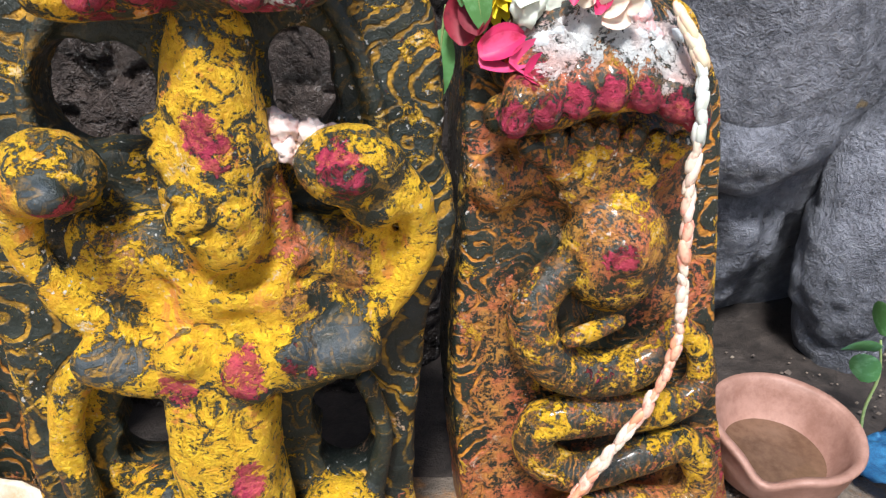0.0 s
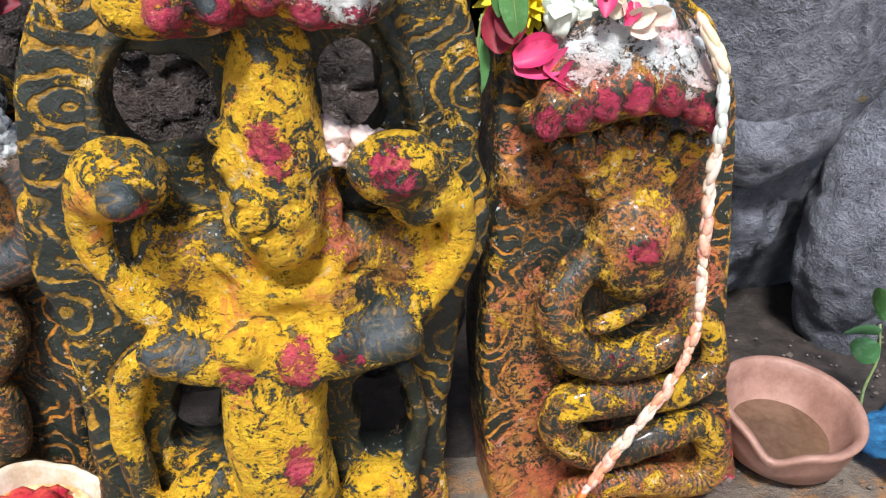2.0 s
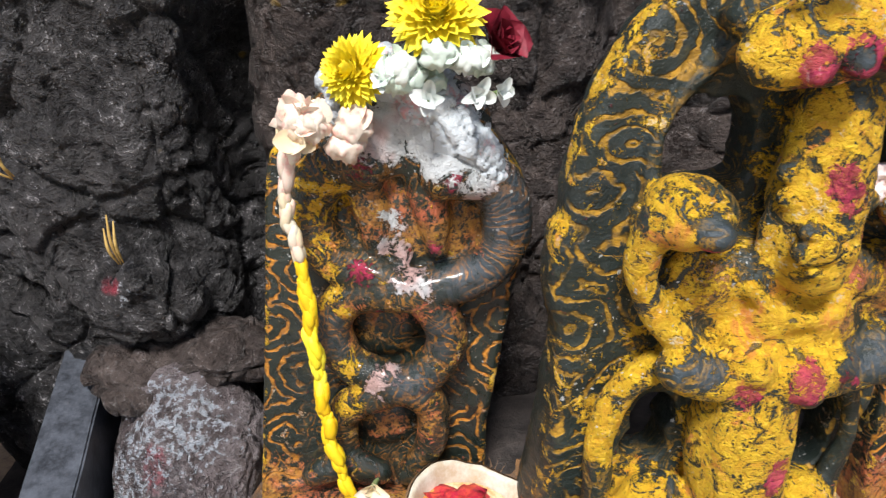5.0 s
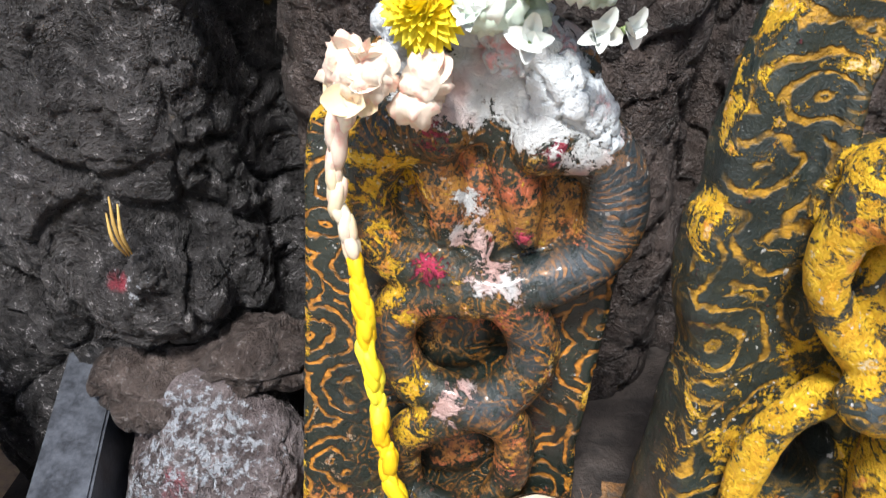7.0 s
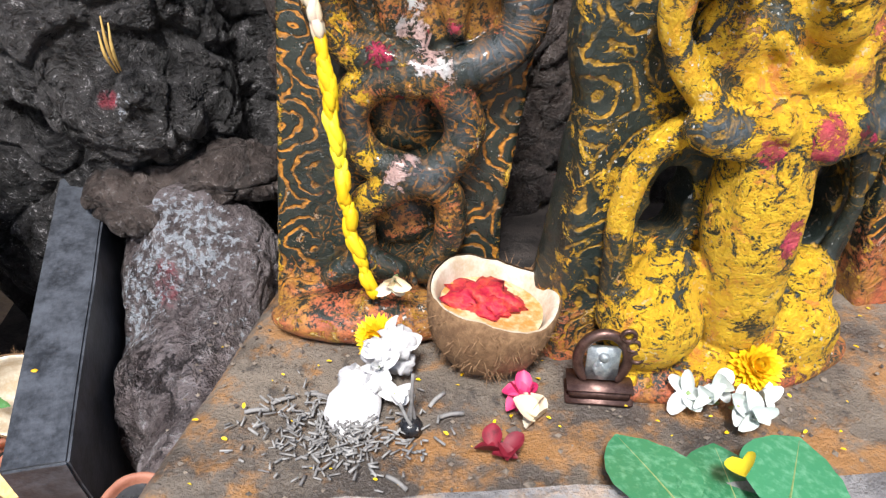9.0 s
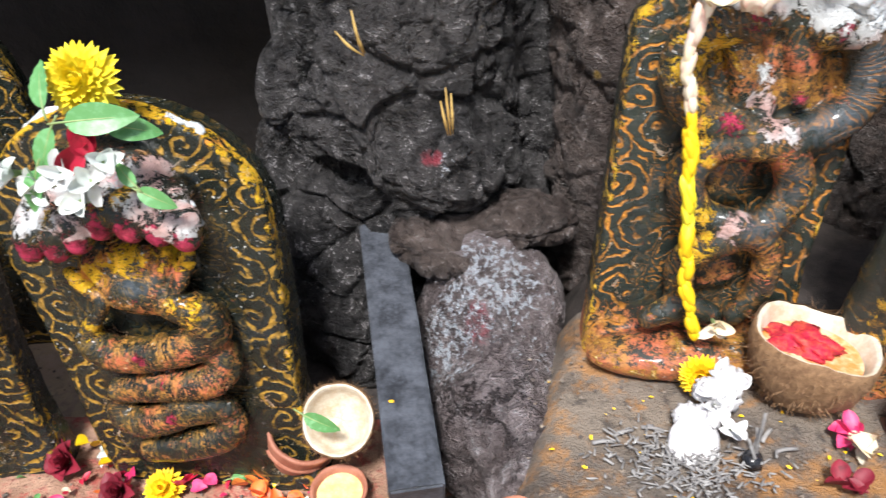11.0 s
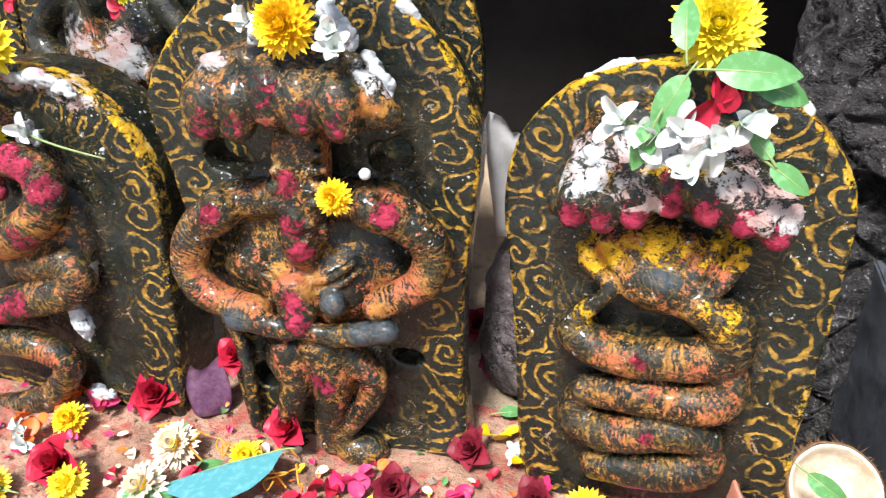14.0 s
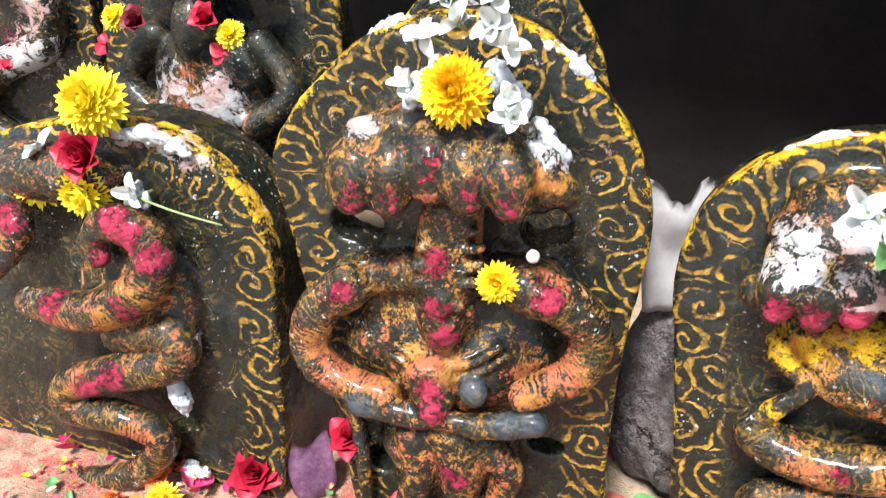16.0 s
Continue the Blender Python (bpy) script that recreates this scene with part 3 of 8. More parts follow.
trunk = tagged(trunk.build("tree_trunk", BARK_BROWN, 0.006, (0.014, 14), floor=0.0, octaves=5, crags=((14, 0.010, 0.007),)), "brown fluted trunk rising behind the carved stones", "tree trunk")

trunk = Sculpt(pose(0, 0, 0))
trunk.tube([(0.40, 1.22, 1.7), (0.40, 1.21, 1.0), (0.42, 1.22, 0.68), (0.45, 1.34, 0.42), (0.45, 1.45, 0.2)], (0.32, 0.30, 0.29, 0.28, 0.30), 0.03)
trunk.tube([(0.78, 1.30, 1.7), (0.82, 1.25, 0.9), (0.95, 1.25, 0.2)], (0.26, 0.24, 0.26), 0.05)
trunk = tagged(trunk.build("tree_trunk", BARK_GREY, 0.007, (0.012, 9), floor=0.0, octaves=4), "grey smooth trunk spreading into thick roots", "tree trunk")
root_a, root_b, root_c = Sculpt(pose(0, 0, 0)), Sculpt(pose(0, 0, 0)), Sculpt(pose(0, 0, 0))
root_a.tube([(0.86, 1.12, 0.80), (0.72, 1.02, 0.66), (0.62, 0.97, 0.52), (0.595, 0.97, 0.38), (0.615, 1.0, 0.22)], (0.13, 0.11, 0.095, 0.085, 0.065), 0.03)
root_b.tube([(0.30, 1.02, 0.60), (0.42, 0.99, 0.56), (0.50, 1.02, 0.62), (0.56, 1.06, 0.74)], (0.06, 0.065, 0.06, 0.05), 0.03)
root_c.tube([(0.36, 1.06, 0.50), (0.44, 1.05, 0.44), (0.40, 1.10, 0.30)], (0.06, 0.07, 0.06), 0.03)
for sculpt in (root_a, root_b, root_c):
    root = sculpt.build("root", BARK_GREY, 0.006, (0.012, 14), floor=0.0, octaves=5)
    root.parent = trunk

rock = Sculpt(pose(0, 0, 0))
rock.ball((-0.82, 0.73, 0.165), (0.130, 0.105, 0.20), 0.03)
rock.ball((-0.755, 0.70, 0.24), (0.05, 0.05, 0.08), 0.012)
rock.ball((-0.80, 0.60, 0.12), (0.13, 0.12, 0.13), 0.05)
rock.ball((-0.745, 0.47, 0.14), (0.10, 0.13, 0.105), 0.04)
rock.dab((-0.82, 0.66, 0.33), (0.14, 0.10, 0.09), "w", 0.5)
rock.dab((-0.88, 0.66, 0.22), (0.06, 0.1, 0.14), "w", 0.5)
rock.dab((-0.84, 0.64, 0.27), (0.03, 0.05, 0.04), "r", 0.6)
rock.dab((-0.76, 0.62, 0.18), (0.06, 0.08, 0.10), "w", 0.4)
rock = tagged(rock.build("boulder", ROCK, 0.0045, (0.022, 10), floor=-0.03, octaves=6, crags=((24, 0.005, 0.004),)), "weathered boulder with chalky white and pink marks", "boulder")
rock = Sculpt(pose(0, 0, 0))
rock.ball((-0.88, 0.79, 0.325), (0.10, 0.09, 0.042), 0.03)
rock.ball((-0.77, 0.79, 0.345), (0.09, 0.08, 0.05), 0.02)
rock = tagged(rock.build("rock", BARK_BROWN, 0.0045, (0.020, 12), floor=0.1, octaves=6, crags=((16, 0.012, 0.010),)), "flat brown stone wedged under the trunk", "rock")

# leaning post of dressed black stone
a, b = Vector((-1.000, 0.86, 0.333)), Vector((-0.905, 0.385, 0.232))
axis = (b - a).normalized()
side = Vector((0.99, 0.14, 0)).normalized()
side = (side - axis * side.dot(axis)).normalized()
up = side.cross(axis).normalized()
if up.z < 0:
    up = -up
frame_m = Matrix((side, axis, up)).transposed().to_4x4()
frame_m.translation = a
bm = bmesh.new()
box(bm, (-0.033, 0.0, -0.26), (0.033, (b - a).length, 0.0), 0.003)
bmesh.ops.subdivide_edges(bm, edges=bm.edges, cuts=5, use_grid_fill=True)
for v in bm.verts:
    v.co += Vector((noise.noise(v.co * 30), 0, noise.noise(v.co * 30 + Vector((5, 0, 0))))) * 0.0015
post = mesh_object("stone_post", bm, GRANITE, smooth=False)
post.matrix_world = frame_m
tagged(post, "leaning square post of worn black stone", "stone post")
for x, y, z, sx, mat in ((-0.983, 0.728, 0.2965, 0.004, "w"), (-0.952, 0.700, 0.2915, 0.009, "y"), (-0.945, 0.50, 0.257, 0.004, "y")):
    bm = bmesh.new()
    r = bmesh.ops.create_icosphere(bm, subdivisions=2, radius=1)
    for v in r["verts"]:
        k = 1 + 0.5 * noise.noise(v.co * 2)
        v.co = Vector((v.co.x * sx * k, v.co.y * sx * 0.6 * k, v.co.z * 0.0015))
    ob = mesh_object("powder_dab", bm, plain("dab_" + mat, (0.75, 0.75, 0.72), (0.82, 0.82, 0.8), 200) if mat == "w" else plain("dab_" + mat, (0.75, 0.38, 0.01), (0.85, 0.5, 0.02), 200))
    ob.matrix_world = pose(x, y, z, 10, 0, 0)
    tagged(ob, "small dab of powder on the stone post", "powder")


# ---- carved stones ----
flute_god = Sculpt(pose(-0.170, 0.550, 0.255, 0, 0, 10))
flute_god.slab([(-0.203, -0.030), (-0.196, 0.124), (-0.193, 0.281), (-0.205, 0.353), (-0.203, 0.407), (-0.195, 0.419), (-0.193, 0.452), (-0.179, 0.513), (-0.152, 0.569), (-0.121, 0.605), (-0.070, 0.632), (-0.001, 0.643), (0.066, 0.635), (0.122, 0.606), (0.156, 0.565), (0.170, 0.523), (0.176, 0.472), (0.174, 0.429), (0.186, 0.378), (0.180, 0.330), (0.161, 0.280), (0.157, 0.240), (0.147, 0.155), (0.145, 0.068), (0.159, -0.030)], 0.046, 0.014)
flute_god.tube([(-0.180, 0.045, 0.26), (-0.176, 0.055, 0.12), (-0.185, 0.055, -0.02)], (0.012, 0.028, 0.040), 0.02)
flute_god.tube([(-0.132, -0.004, 0.414), (-0.129, -0.004, 0.460), (-0.122, -0.004, 0.498), (-0.106, -0.004, 0.533), (-0.077, -0.004, 0.561), (-0.035, -0.004, 0.583)], 0.008, 0.006)
flute_god.tube([(0.125, -0.004, 0.434), (0.111, -0.004, 0.502), (0.092, -0.004, 0.545), (0.057, -0.004, 0.577)], 0.008, 0.006)
flute_god.cut((-0.092, 0.000, 0.484), (0.029, 0.200, 0.042), 0.004)
flute_god.cut((-0.066, 0.000, 0.484), (0.028, 0.200, 0.040), 0.004)
flute_god.cut((-0.088, 0.000, 0.461), (0.026, 0.200, 0.014), 0.004)
flute_god.cut((-0.064, 0.000, 0.459), (0.026, 0.200, 0.014), 0.004)
flute_god.cut((0.065, 0.000, 0.500), (0.025, 0.200, 0.030), 0.004)
flute_god.cut((0.067, 0.000, 0.474), (0.026, 0.200, 0.026), 0.004)
flute_god.cut((-0.090, 0.000, 0.205), (0.024, 0.200, 0.026), 0.004)
flute_god.cut((-0.096, 0.000, 0.167), (0.024, 0.200, 0.026), 0.004)
flute_god.cut((0.080, 0.000, 0.186), (0.030, 0.200, 0.036), 0.004)
flute_god.cut((0.082, 0.000, 0.141), (0.026, 0.200, 0.030), 0.004)
flute_god.ball((0.004, -0.030, 0.591), (0.100, 0.058, 0.034), 0.015)
flute_god.tube([(-0.080, -0.062, 0.569), (-0.048, -0.062, 0.566), (-0.007, -0.062, 0.572), (0.045, -0.062, 0.571), (0.075, -0.062, 0.572)], 0.020, 0.010)
flute_god.tube([(-0.039, -0.050, 0.585), (-0.049, -0.076, 0.576), (-0.053, -0.084, 0.565)], (0.016, 0.016, 0.013), 0.004)
flute_god.tube([(-0.013, -0.050, 0.590), (-0.020, -0.076, 0.582), (-0.022, -0.084, 0.570)], (0.016, 0.016, 0.013), 0.004)
flute_god.tube([(0.016, -0.050, 0.591), (0.009, -0.076, 0.585), (0.008, -0.084, 0.575)], (0.016, 0.016, 0.013), 0.004)
flute_god.tube([(0.043, -0.050, 0.585), (0.037, -0.076, 0.577), (0.038, -0.084, 0.565)], (0.016, 0.016, 0.013), 0.004)
flute_god.tube([(0.068, -0.050, 0.582), (0.061, -0.076, 0.576), (0.063, -0.084, 0.565)], (0.016, 0.016, 0.013), 0.004)
flute_god.tube([(0.007, -0.038, 0.529), (0.004, -0.038, 0.493), (0.003, -0.038, 0.450)], (0.029, 0.034, 0.039), 0.010)
flute_god.tube([(-0.033, -0.052, 0.455), (0.000, -0.052, 0.448), (0.036, -0.052, 0.448)], 0.009, 0.005)
flute_god.tube([(-0.036, -0.048, 0.475), (-0.002, -0.048, 0.471), (0.033, -0.048, 0.471)], 0.008, 0.005)
flute_god.ball((0.003, -0.044, 0.412), (0.035, 0.034, 0.046), 0.010)
flute_god.ball((0.002, -0.056, 0.389), (0.022, 0.022, 0.022), 0.008)
flute_god.ball((-0.007, -0.078, 0.423), (0.007, 0.009, 0.014), 0.004)
flute_god.ball((-0.020, -0.072, 0.417), (0.012, 0.010, 0.011), 0.006)
flute_god.ball((0.011, -0.072, 0.415), (0.012, 0.010, 0.011), 0.006)
flute_god.tube([(-0.015, -0.076, 0.399), (-0.004, -0.076, 0.396), (0.007, -0.076, 0.398)], 0.004, 0.003)
flute_god.ball((-0.020, -0.074, 0.433), (0.011, 0.007, 0.005), 0.003)
flute_god.ball((0.008, -0.074, 0.432), (0.011, 0.007, 0.005), 0.003)
flute_god.tube([(-0.042, -0.046, 0.374), (-0.023, -0.052, 0.348), (0.004, -0.056, 0.340), (0.032, -0.052, 0.346), (0.053, -0.046, 0.369)], 0.006, 0.004)
flute_god.tube([(-0.029, -0.040, 0.448), (-0.033, -0.036, 0.411), (-0.024, -0.040, 0.369)], 0.008, 0.005)
flute_god.tube([(0.038, -0.040, 0.443), (0.044, -0.036, 0.405), (0.037, -0.040, 0.364)], 0.008, 0.005)
flute_god.tube([(-0.056, -0.048, 0.321), (-0.027, -0.054, 0.307), (0.015, -0.054, 0.299), (0.058, -0.048, 0.303)], 0.006, 0.004)
flute_god.tube([(-0.025, -0.070, 0.436), (0.012, -0.070, 0.436)], 0.005, 0.005)
flute_god.tube([(-0.081, -0.016, 0.373), (-0.036, -0.016, 0.374), (0.059, -0.016, 0.366), (0.108, -0.016, 0.356)], (0.028, 0.026, 0.026, 0.028), 0.014)
flute_god.ball((0.009, -0.016, 0.306), (0.082, 0.038, 0.062), 0.015)
flute_god.ball((-0.020, -0.040, 0.335), (0.020, 0.018, 0.020), 0.012)
flute_god.ball((0.038, -0.040, 0.330), (0.020, 0.018, 0.020), 0.012)
flute_god.tube([(-0.112, -0.045, 0.446), (-0.134, -0.040, 0.430), (-0.138, -0.034, 0.387), (-0.118, -0.034, 0.342), (-0.080, -0.040, 0.307), (-0.045, -0.048, 0.290)], (0.026, 0.017, 0.014, 0.014, 0.015, 0.017), 0.006)
flute_god.ball((-0.107, -0.046, 0.443), (0.036, 0.034, 0.028), 0.010)
flute_god.ball((-0.116, -0.036, 0.452), (0.024, 0.024, 0.018), 0.008)
flute_god.ball((-0.102, -0.080, 0.439), (0.015, 0.014, 0.012), 0.005)
flute_god.tube([(0.105, -0.048, 0.437), (0.139, -0.040, 0.410), (0.146, -0.034, 0.363), (0.121, -0.036, 0.322), (0.083, -0.042, 0.299), (0.049, -0.050, 0.287)], (0.026, 0.017, 0.014, 0.014, 0.015, 0.017), 0.006)
flute_god.ball((0.094, -0.048, 0.440), (0.038, 0.036, 0.028), 0.010)
flute_god.ball((0.112, -0.040, 0.412), (0.026, 0.028, 0.024), 0.010)
flute_god.ball((0.093, -0.078, 0.443), (0.018, 0.014, 0.013), 0.005)
flute_god.ball((-0.074, -0.008, 0.357), (0.048, 0.032, 0.048), 0.010)
flute_god.ball((0.105, -0.008, 0.347), (0.044, 0.030, 0.046), 0.010)
flute_god.tube([(-0.095, -0.034, 0.404), (-0.105, -0.030, 0.382), (-0.095, -0.030, 0.348)], 0.009, 0.006)
flute_god.tube([(0.112, -0.034, 0.393), (0.124, -0.030, 0.357), (0.112, -0.030, 0.328)], 0.010, 0.006)
flute_god.tube([(-0.102, -0.052, 0.297), (-0.067, -0.052, 0.285), (0.017, -0.052, 0.276), (0.094, -0.052, 0.288)], (0.020, 0.021, 0.021, 0.020), 0.006)
flute_god.ball((0.010, -0.064, 0.286), (0.026, 0.020, 0.020), 0.010)
flute_god.ball((-0.039, -0.062, 0.299), (0.020, 0.018, 0.016), 0.008)
flute_god.ball((0.038, -0.062, 0.296), (0.020, 0.018, 0.016), 0.008)
flute_god.ball((0.013, -0.072, 0.276), (0.014, 0.012, 0.016), 0.006)
flute_god.tube([(-0.017, -0.034, 0.245), (-0.020, -0.036, 0.187), (-0.012, -0.036, 0.120), (-0.006, -0.034, 0.054)], (0.044, 0.047, 0.043, 0.040), 0.012)
flute_god.tube([(-0.045, -0.060, 0.256), (-0.046, -0.062, 0.206), (-0.039, -0.060, 0.148)], (0.012, 0.013, 0.012), 0.008)
flute_god.tube([(0.000, -0.060, 0.247), (0.005, -0.062, 0.198), (0.007, -0.060, 0.140)], (0.012, 0.013, 0.012), 0.008)
flute_god.tube([(-0.111, -0.024, 0.281), (-0.137, -0.020, 0.253), (-0.151, -0.018, 0.204), (-0.149, -0.016, 0.139), (-0.146, -0.014, 0.059)], (0.015, 0.014, 0.014, 0.014, 0.014), 0.006)
flute_god.tube([(0.101, -0.016, 0.231), (0.115, -0.014, 0.171), (0.106, -0.012, 0.109), (0.104, -0.012, 0.036)], (0.009, 0.009, 0.009, 0.009), 0.006)
flute_god.ball((-0.090, -0.022, 0.101), (0.042, 0.030, 0.046), 0.012)
flute_god.ball((0.071, -0.022, 0.077), (0.042, 0.030, 0.046), 0.012)
flute_god.dab((-0.056, -0.040, 0.388), (0.110, 0.080, 0.120), "y", 0.36)
flute_god.dab((0.066, -0.040, 0.361), (0.110, 0.080, 0.120), "y", 0.36)
flute_god.dab((-0.003, -0.040, 0.411), (0.110, 0.080, 0.120), "y", 0.36)
flute_god.dab((0.004, -0.040, 0.279), (0.110, 0.080, 0.120), "y", 0.36)
flute_god.dab((-0.001, -0.040, 0.489), (0.060, 0.060, 0.090), "y", 0.75)
flute_god.dab((0.002, -0.050, 0.399), (0.050, 0.050, 0.060), "y", 0.95)
flute_god.dab((-0.117, -0.045, 0.441), (0.038, 0.044, 0.044), "y", 0.86)
flute_god.dab((-0.136, -0.045, 0.398), (0.038, 0.044, 0.044), "y", 0.86)
flute_god.dab((-0.115, -0.045, 0.337), (0.038, 0.044, 0.044), "y", 0.86)
flute_god.dab((0.095, -0.045, 0.442), (0.040, 0.046, 0.050), "y", 0.86)
flute_god.dab((0.135, -0.045, 0.397), (0.040, 0.046, 0.050), "y", 0.86)
flute_god.dab((0.135, -0.045, 0.346), (0.040, 0.046, 0.050), "y", 0.86)
flute_god.dab((-0.077, -0.025, 0.366), (0.040, 0.040, 0.040), "o", 0.70)
flute_god.dab((0.094, -0.025, 0.357), (0.040, 0.040, 0.040), "o", 0.70)
flute_god.dab((-0.002, -0.055, 0.308), (0.080, 0.060, 0.046), "y", 0.90)
flute_god.dab((-0.019, -0.055, 0.344), (0.080, 0.060, 0.046), "y", 0.90)
flute_god.dab((-0.042, -0.055, 0.301), (0.080, 0.060, 0.046), "y", 0.90)
flute_god.dab((-0.021, -0.045, 0.215), (0.075, 0.060, 0.070), "y", 0.95)
flute_god.dab((-0.015, -0.045, 0.144), (0.075, 0.060, 0.070), "y", 0.95)
flute_god.dab((-0.023, -0.045, 0.116), (0.075, 0.060, 0.070), "y", 0.95)
flute_god.dab((-0.146, -0.025, 0.216), (0.040, 0.040, 0.060), "y", 0.80)
flute_god.dab((-0.105, -0.025, 0.125), (0.040, 0.040, 0.060), "y", 0.80)
flute_god.dab((0.068, -0.025, 0.096), (0.040, 0.040, 0.060), "y", 0.80)
flute_god.dab((-0.113, -0.025, 0.276), (0.040, 0.040, 0.060), "y", 0.80)
flute_god.dab((-0.088, -0.072, 0.301), (0.034, 0.030, 0.016), "b", 0.80)
flute_god.dab((0.075, -0.072, 0.308), (0.034, 0.030, 0.016), "b", 0.80)
flute_god.dab((0.068, -0.072, 0.299), (0.034, 0.030, 0.016), "b", 0.80)
flute_god.dab((-0.106, -0.095, 0.446), (0.017, 0.020, 0.016), "b", 0.90)
flute_god.dab((-0.027, -0.095, 0.574), (0.009, 0.020, 0.009), "b", 0.80)
flute_god.dab((-0.102, -0.078, 0.433), (0.018, 0.026, 0.019), "r", 0.80)
flute_god.dab((0.093, -0.078, 0.443), (0.018, 0.026, 0.019), "r", 0.80)
flute_god.dab((0.084, -0.078, 0.451), (0.018, 0.026, 0.019), "r", 0.80)
flute_god.dab((-0.003, -0.078, 0.475), (0.018, 0.026, 0.019), "r", 0.80)
flute_god.dab((0.007, -0.078, 0.463), (0.018, 0.026, 0.019), "r", 0.80)
flute_god.dab((0.008, -0.078, 0.293), (0.018, 0.026, 0.019), "r", 0.80)
flute_god.dab((0.006, -0.078, 0.281), (0.018, 0.026, 0.019), "r", 0.80)
flute_god.dab((-0.077, -0.078, 0.382), (0.018, 0.026, 0.019), "r", 0.80)
flute_god.dab((-0.002, -0.078, 0.190), (0.018, 0.026, 0.019), "r", 0.80)
flute_god.dab((-0.003, -0.078, 0.177), (0.018, 0.026, 0.019), "r", 0.80)
flute_god.dab((-0.051, -0.078, 0.561), (0.018, 0.026, 0.019), "r", 0.80)
flute_god.dab((-0.019, -0.078, 0.566), (0.018, 0.026, 0.019), "r", 0.80)
flute_god.dab((0.011, -0.078, 0.573), (0.018, 0.026, 0.019), "r", 0.80)
flute_god.dab((0.041, -0.078, 0.562), (0.018, 0.026, 0.019), "r", 0.80)
flute_god.dab((0.065, -0.078, 0.564), (0.018, 0.026, 0.019), "r", 0.80)
flute_god.dab((0.051, -0.078, 0.294), (0.018, 0.026, 0.019), "r", 0.80)
flute_god.dab((-0.044, -0.078, 0.278), (0.018, 0.026, 0.019), "r", 0.80)
flute_god.dab((-0.055, -0.092, 0.567), (0.017, 0.024, 0.022), "r", 0.85)
flute_god.dab((-0.025, -0.092, 0.573), (0.017, 0.024, 0.022), "r", 0.85)
flute_god.dab((0.005, -0.092, 0.578), (0.017, 0.024, 0.022), "r", 0.85)
flute_god.dab((0.034, -0.092, 0.568), (0.017, 0.024, 0.022), "r", 0.85)
flute_god.dab((0.059, -0.092, 0.569), (0.017, 0.024, 0.022), "r", 0.85)
flute_god.dab((0.035, -0.050, 0.324), (0.035, 0.030, 0.035), "o", 0.75)
flute_god.dab((0.045, -0.050, 0.380), (0.035, 0.030, 0.035), "o", 0.75)
flute_god.dab((0.057, -0.050, 0.411), (0.035, 0.030, 0.035), "o", 0.75)
flute_god.dab((0.028, -0.050, 0.402), (0.035, 0.030, 0.035), "o", 0.75)
flute_god.dab((-0.074, -0.070, 0.583), (0.060, 0.050, 0.040), "y", 0.70)
flute_god.dab((-0.043, -0.070, 0.590), (0.060, 0.050, 0.040), "y", 0.70)
flute_god.dab((0.006, -0.070, 0.593), (0.060, 0.050, 0.040), "y", 0.70)
flute_god.dab((-0.154, 0.000, 0.521), (0.046, 0.030, 0.080), "y", 0.20)
flute_god.dab((-0.172, 0.000, 0.456), (0.046, 0.030, 0.080), "y", 0.20)
flute_god.dab((-0.183, 0.000, 0.390), (0.046, 0.030, 0.080), "y", 0.20)
flute_god.dab((-0.179, 0.000, 0.273), (0.046, 0.030, 0.080), "y", 0.20)
flute_god.dab((-0.181, 0.000, 0.136), (0.046, 0.030, 0.080), "y", 0.20)
flute_god.dab((0.153, 0.000, 0.473), (0.046, 0.030, 0.080), "y", 0.20)
flute_god.dab((0.138, 0.000, 0.538), (0.046, 0.030, 0.080), "y", 0.20)
flute_god.dab((0.028, -0.075, 0.597), (0.030, 0.040, 0.030), "w", 0.85)
flute_god.dab((0.063, -0.075, 0.585), (0.030, 0.040, 0.030), "w", 0.85)
flute_god.dab((0.044, -0.075, 0.604), (0.030, 0.040, 0.030), "w", 0.85)
flute_god.ball((-0.02, -0.035, -0.004), (0.165, 0.060, 0.030), 0.015)
flute_god.ball((-0.108, -0.042, 0.062), (0.055, 0.040, 0.050), 0.012)
flute_god.ball((0.062, -0.042, 0.030), (0.055, 0.040, 0.050), 0.012)
flute_god.dab((-0.109, -0.050, 0.071), (0.070, 0.060, 0.060), "y", 0.90)
flute_god.dab((0.058, -0.050, 0.039), (0.070, 0.060, 0.060), "y", 0.90)
flute_god.dab((-0.027, -0.050, 0.035), (0.070, 0.060, 0.060), "y", 0.90)
flute_god.dab((-0.121, -0.050, 0.062), (0.070, 0.060, 0.060), "y", 0.90)
flute_god.ground_dab("o", 0.09, 0.6)

twin_snakes = Sculpt(pose(-0.540, 0.610, 0.260, -7, 0, 0))
twin_snakes.slab([(-0.157, -0.030), (-0.148, 0.059), (-0.128, 0.281), (-0.115, 0.412), (-0.097, 0.437), (-0.066, 0.466), (-0.021, 0.491), (0.027, 0.499), (0.074, 0.482), (0.114, 0.451), (0.140, 0.420), (0.155, 0.384), (0.151, 0.325), (0.141, 0.251), (0.119, 0.107), (0.117, -0.030)], 0.060, 0.008)
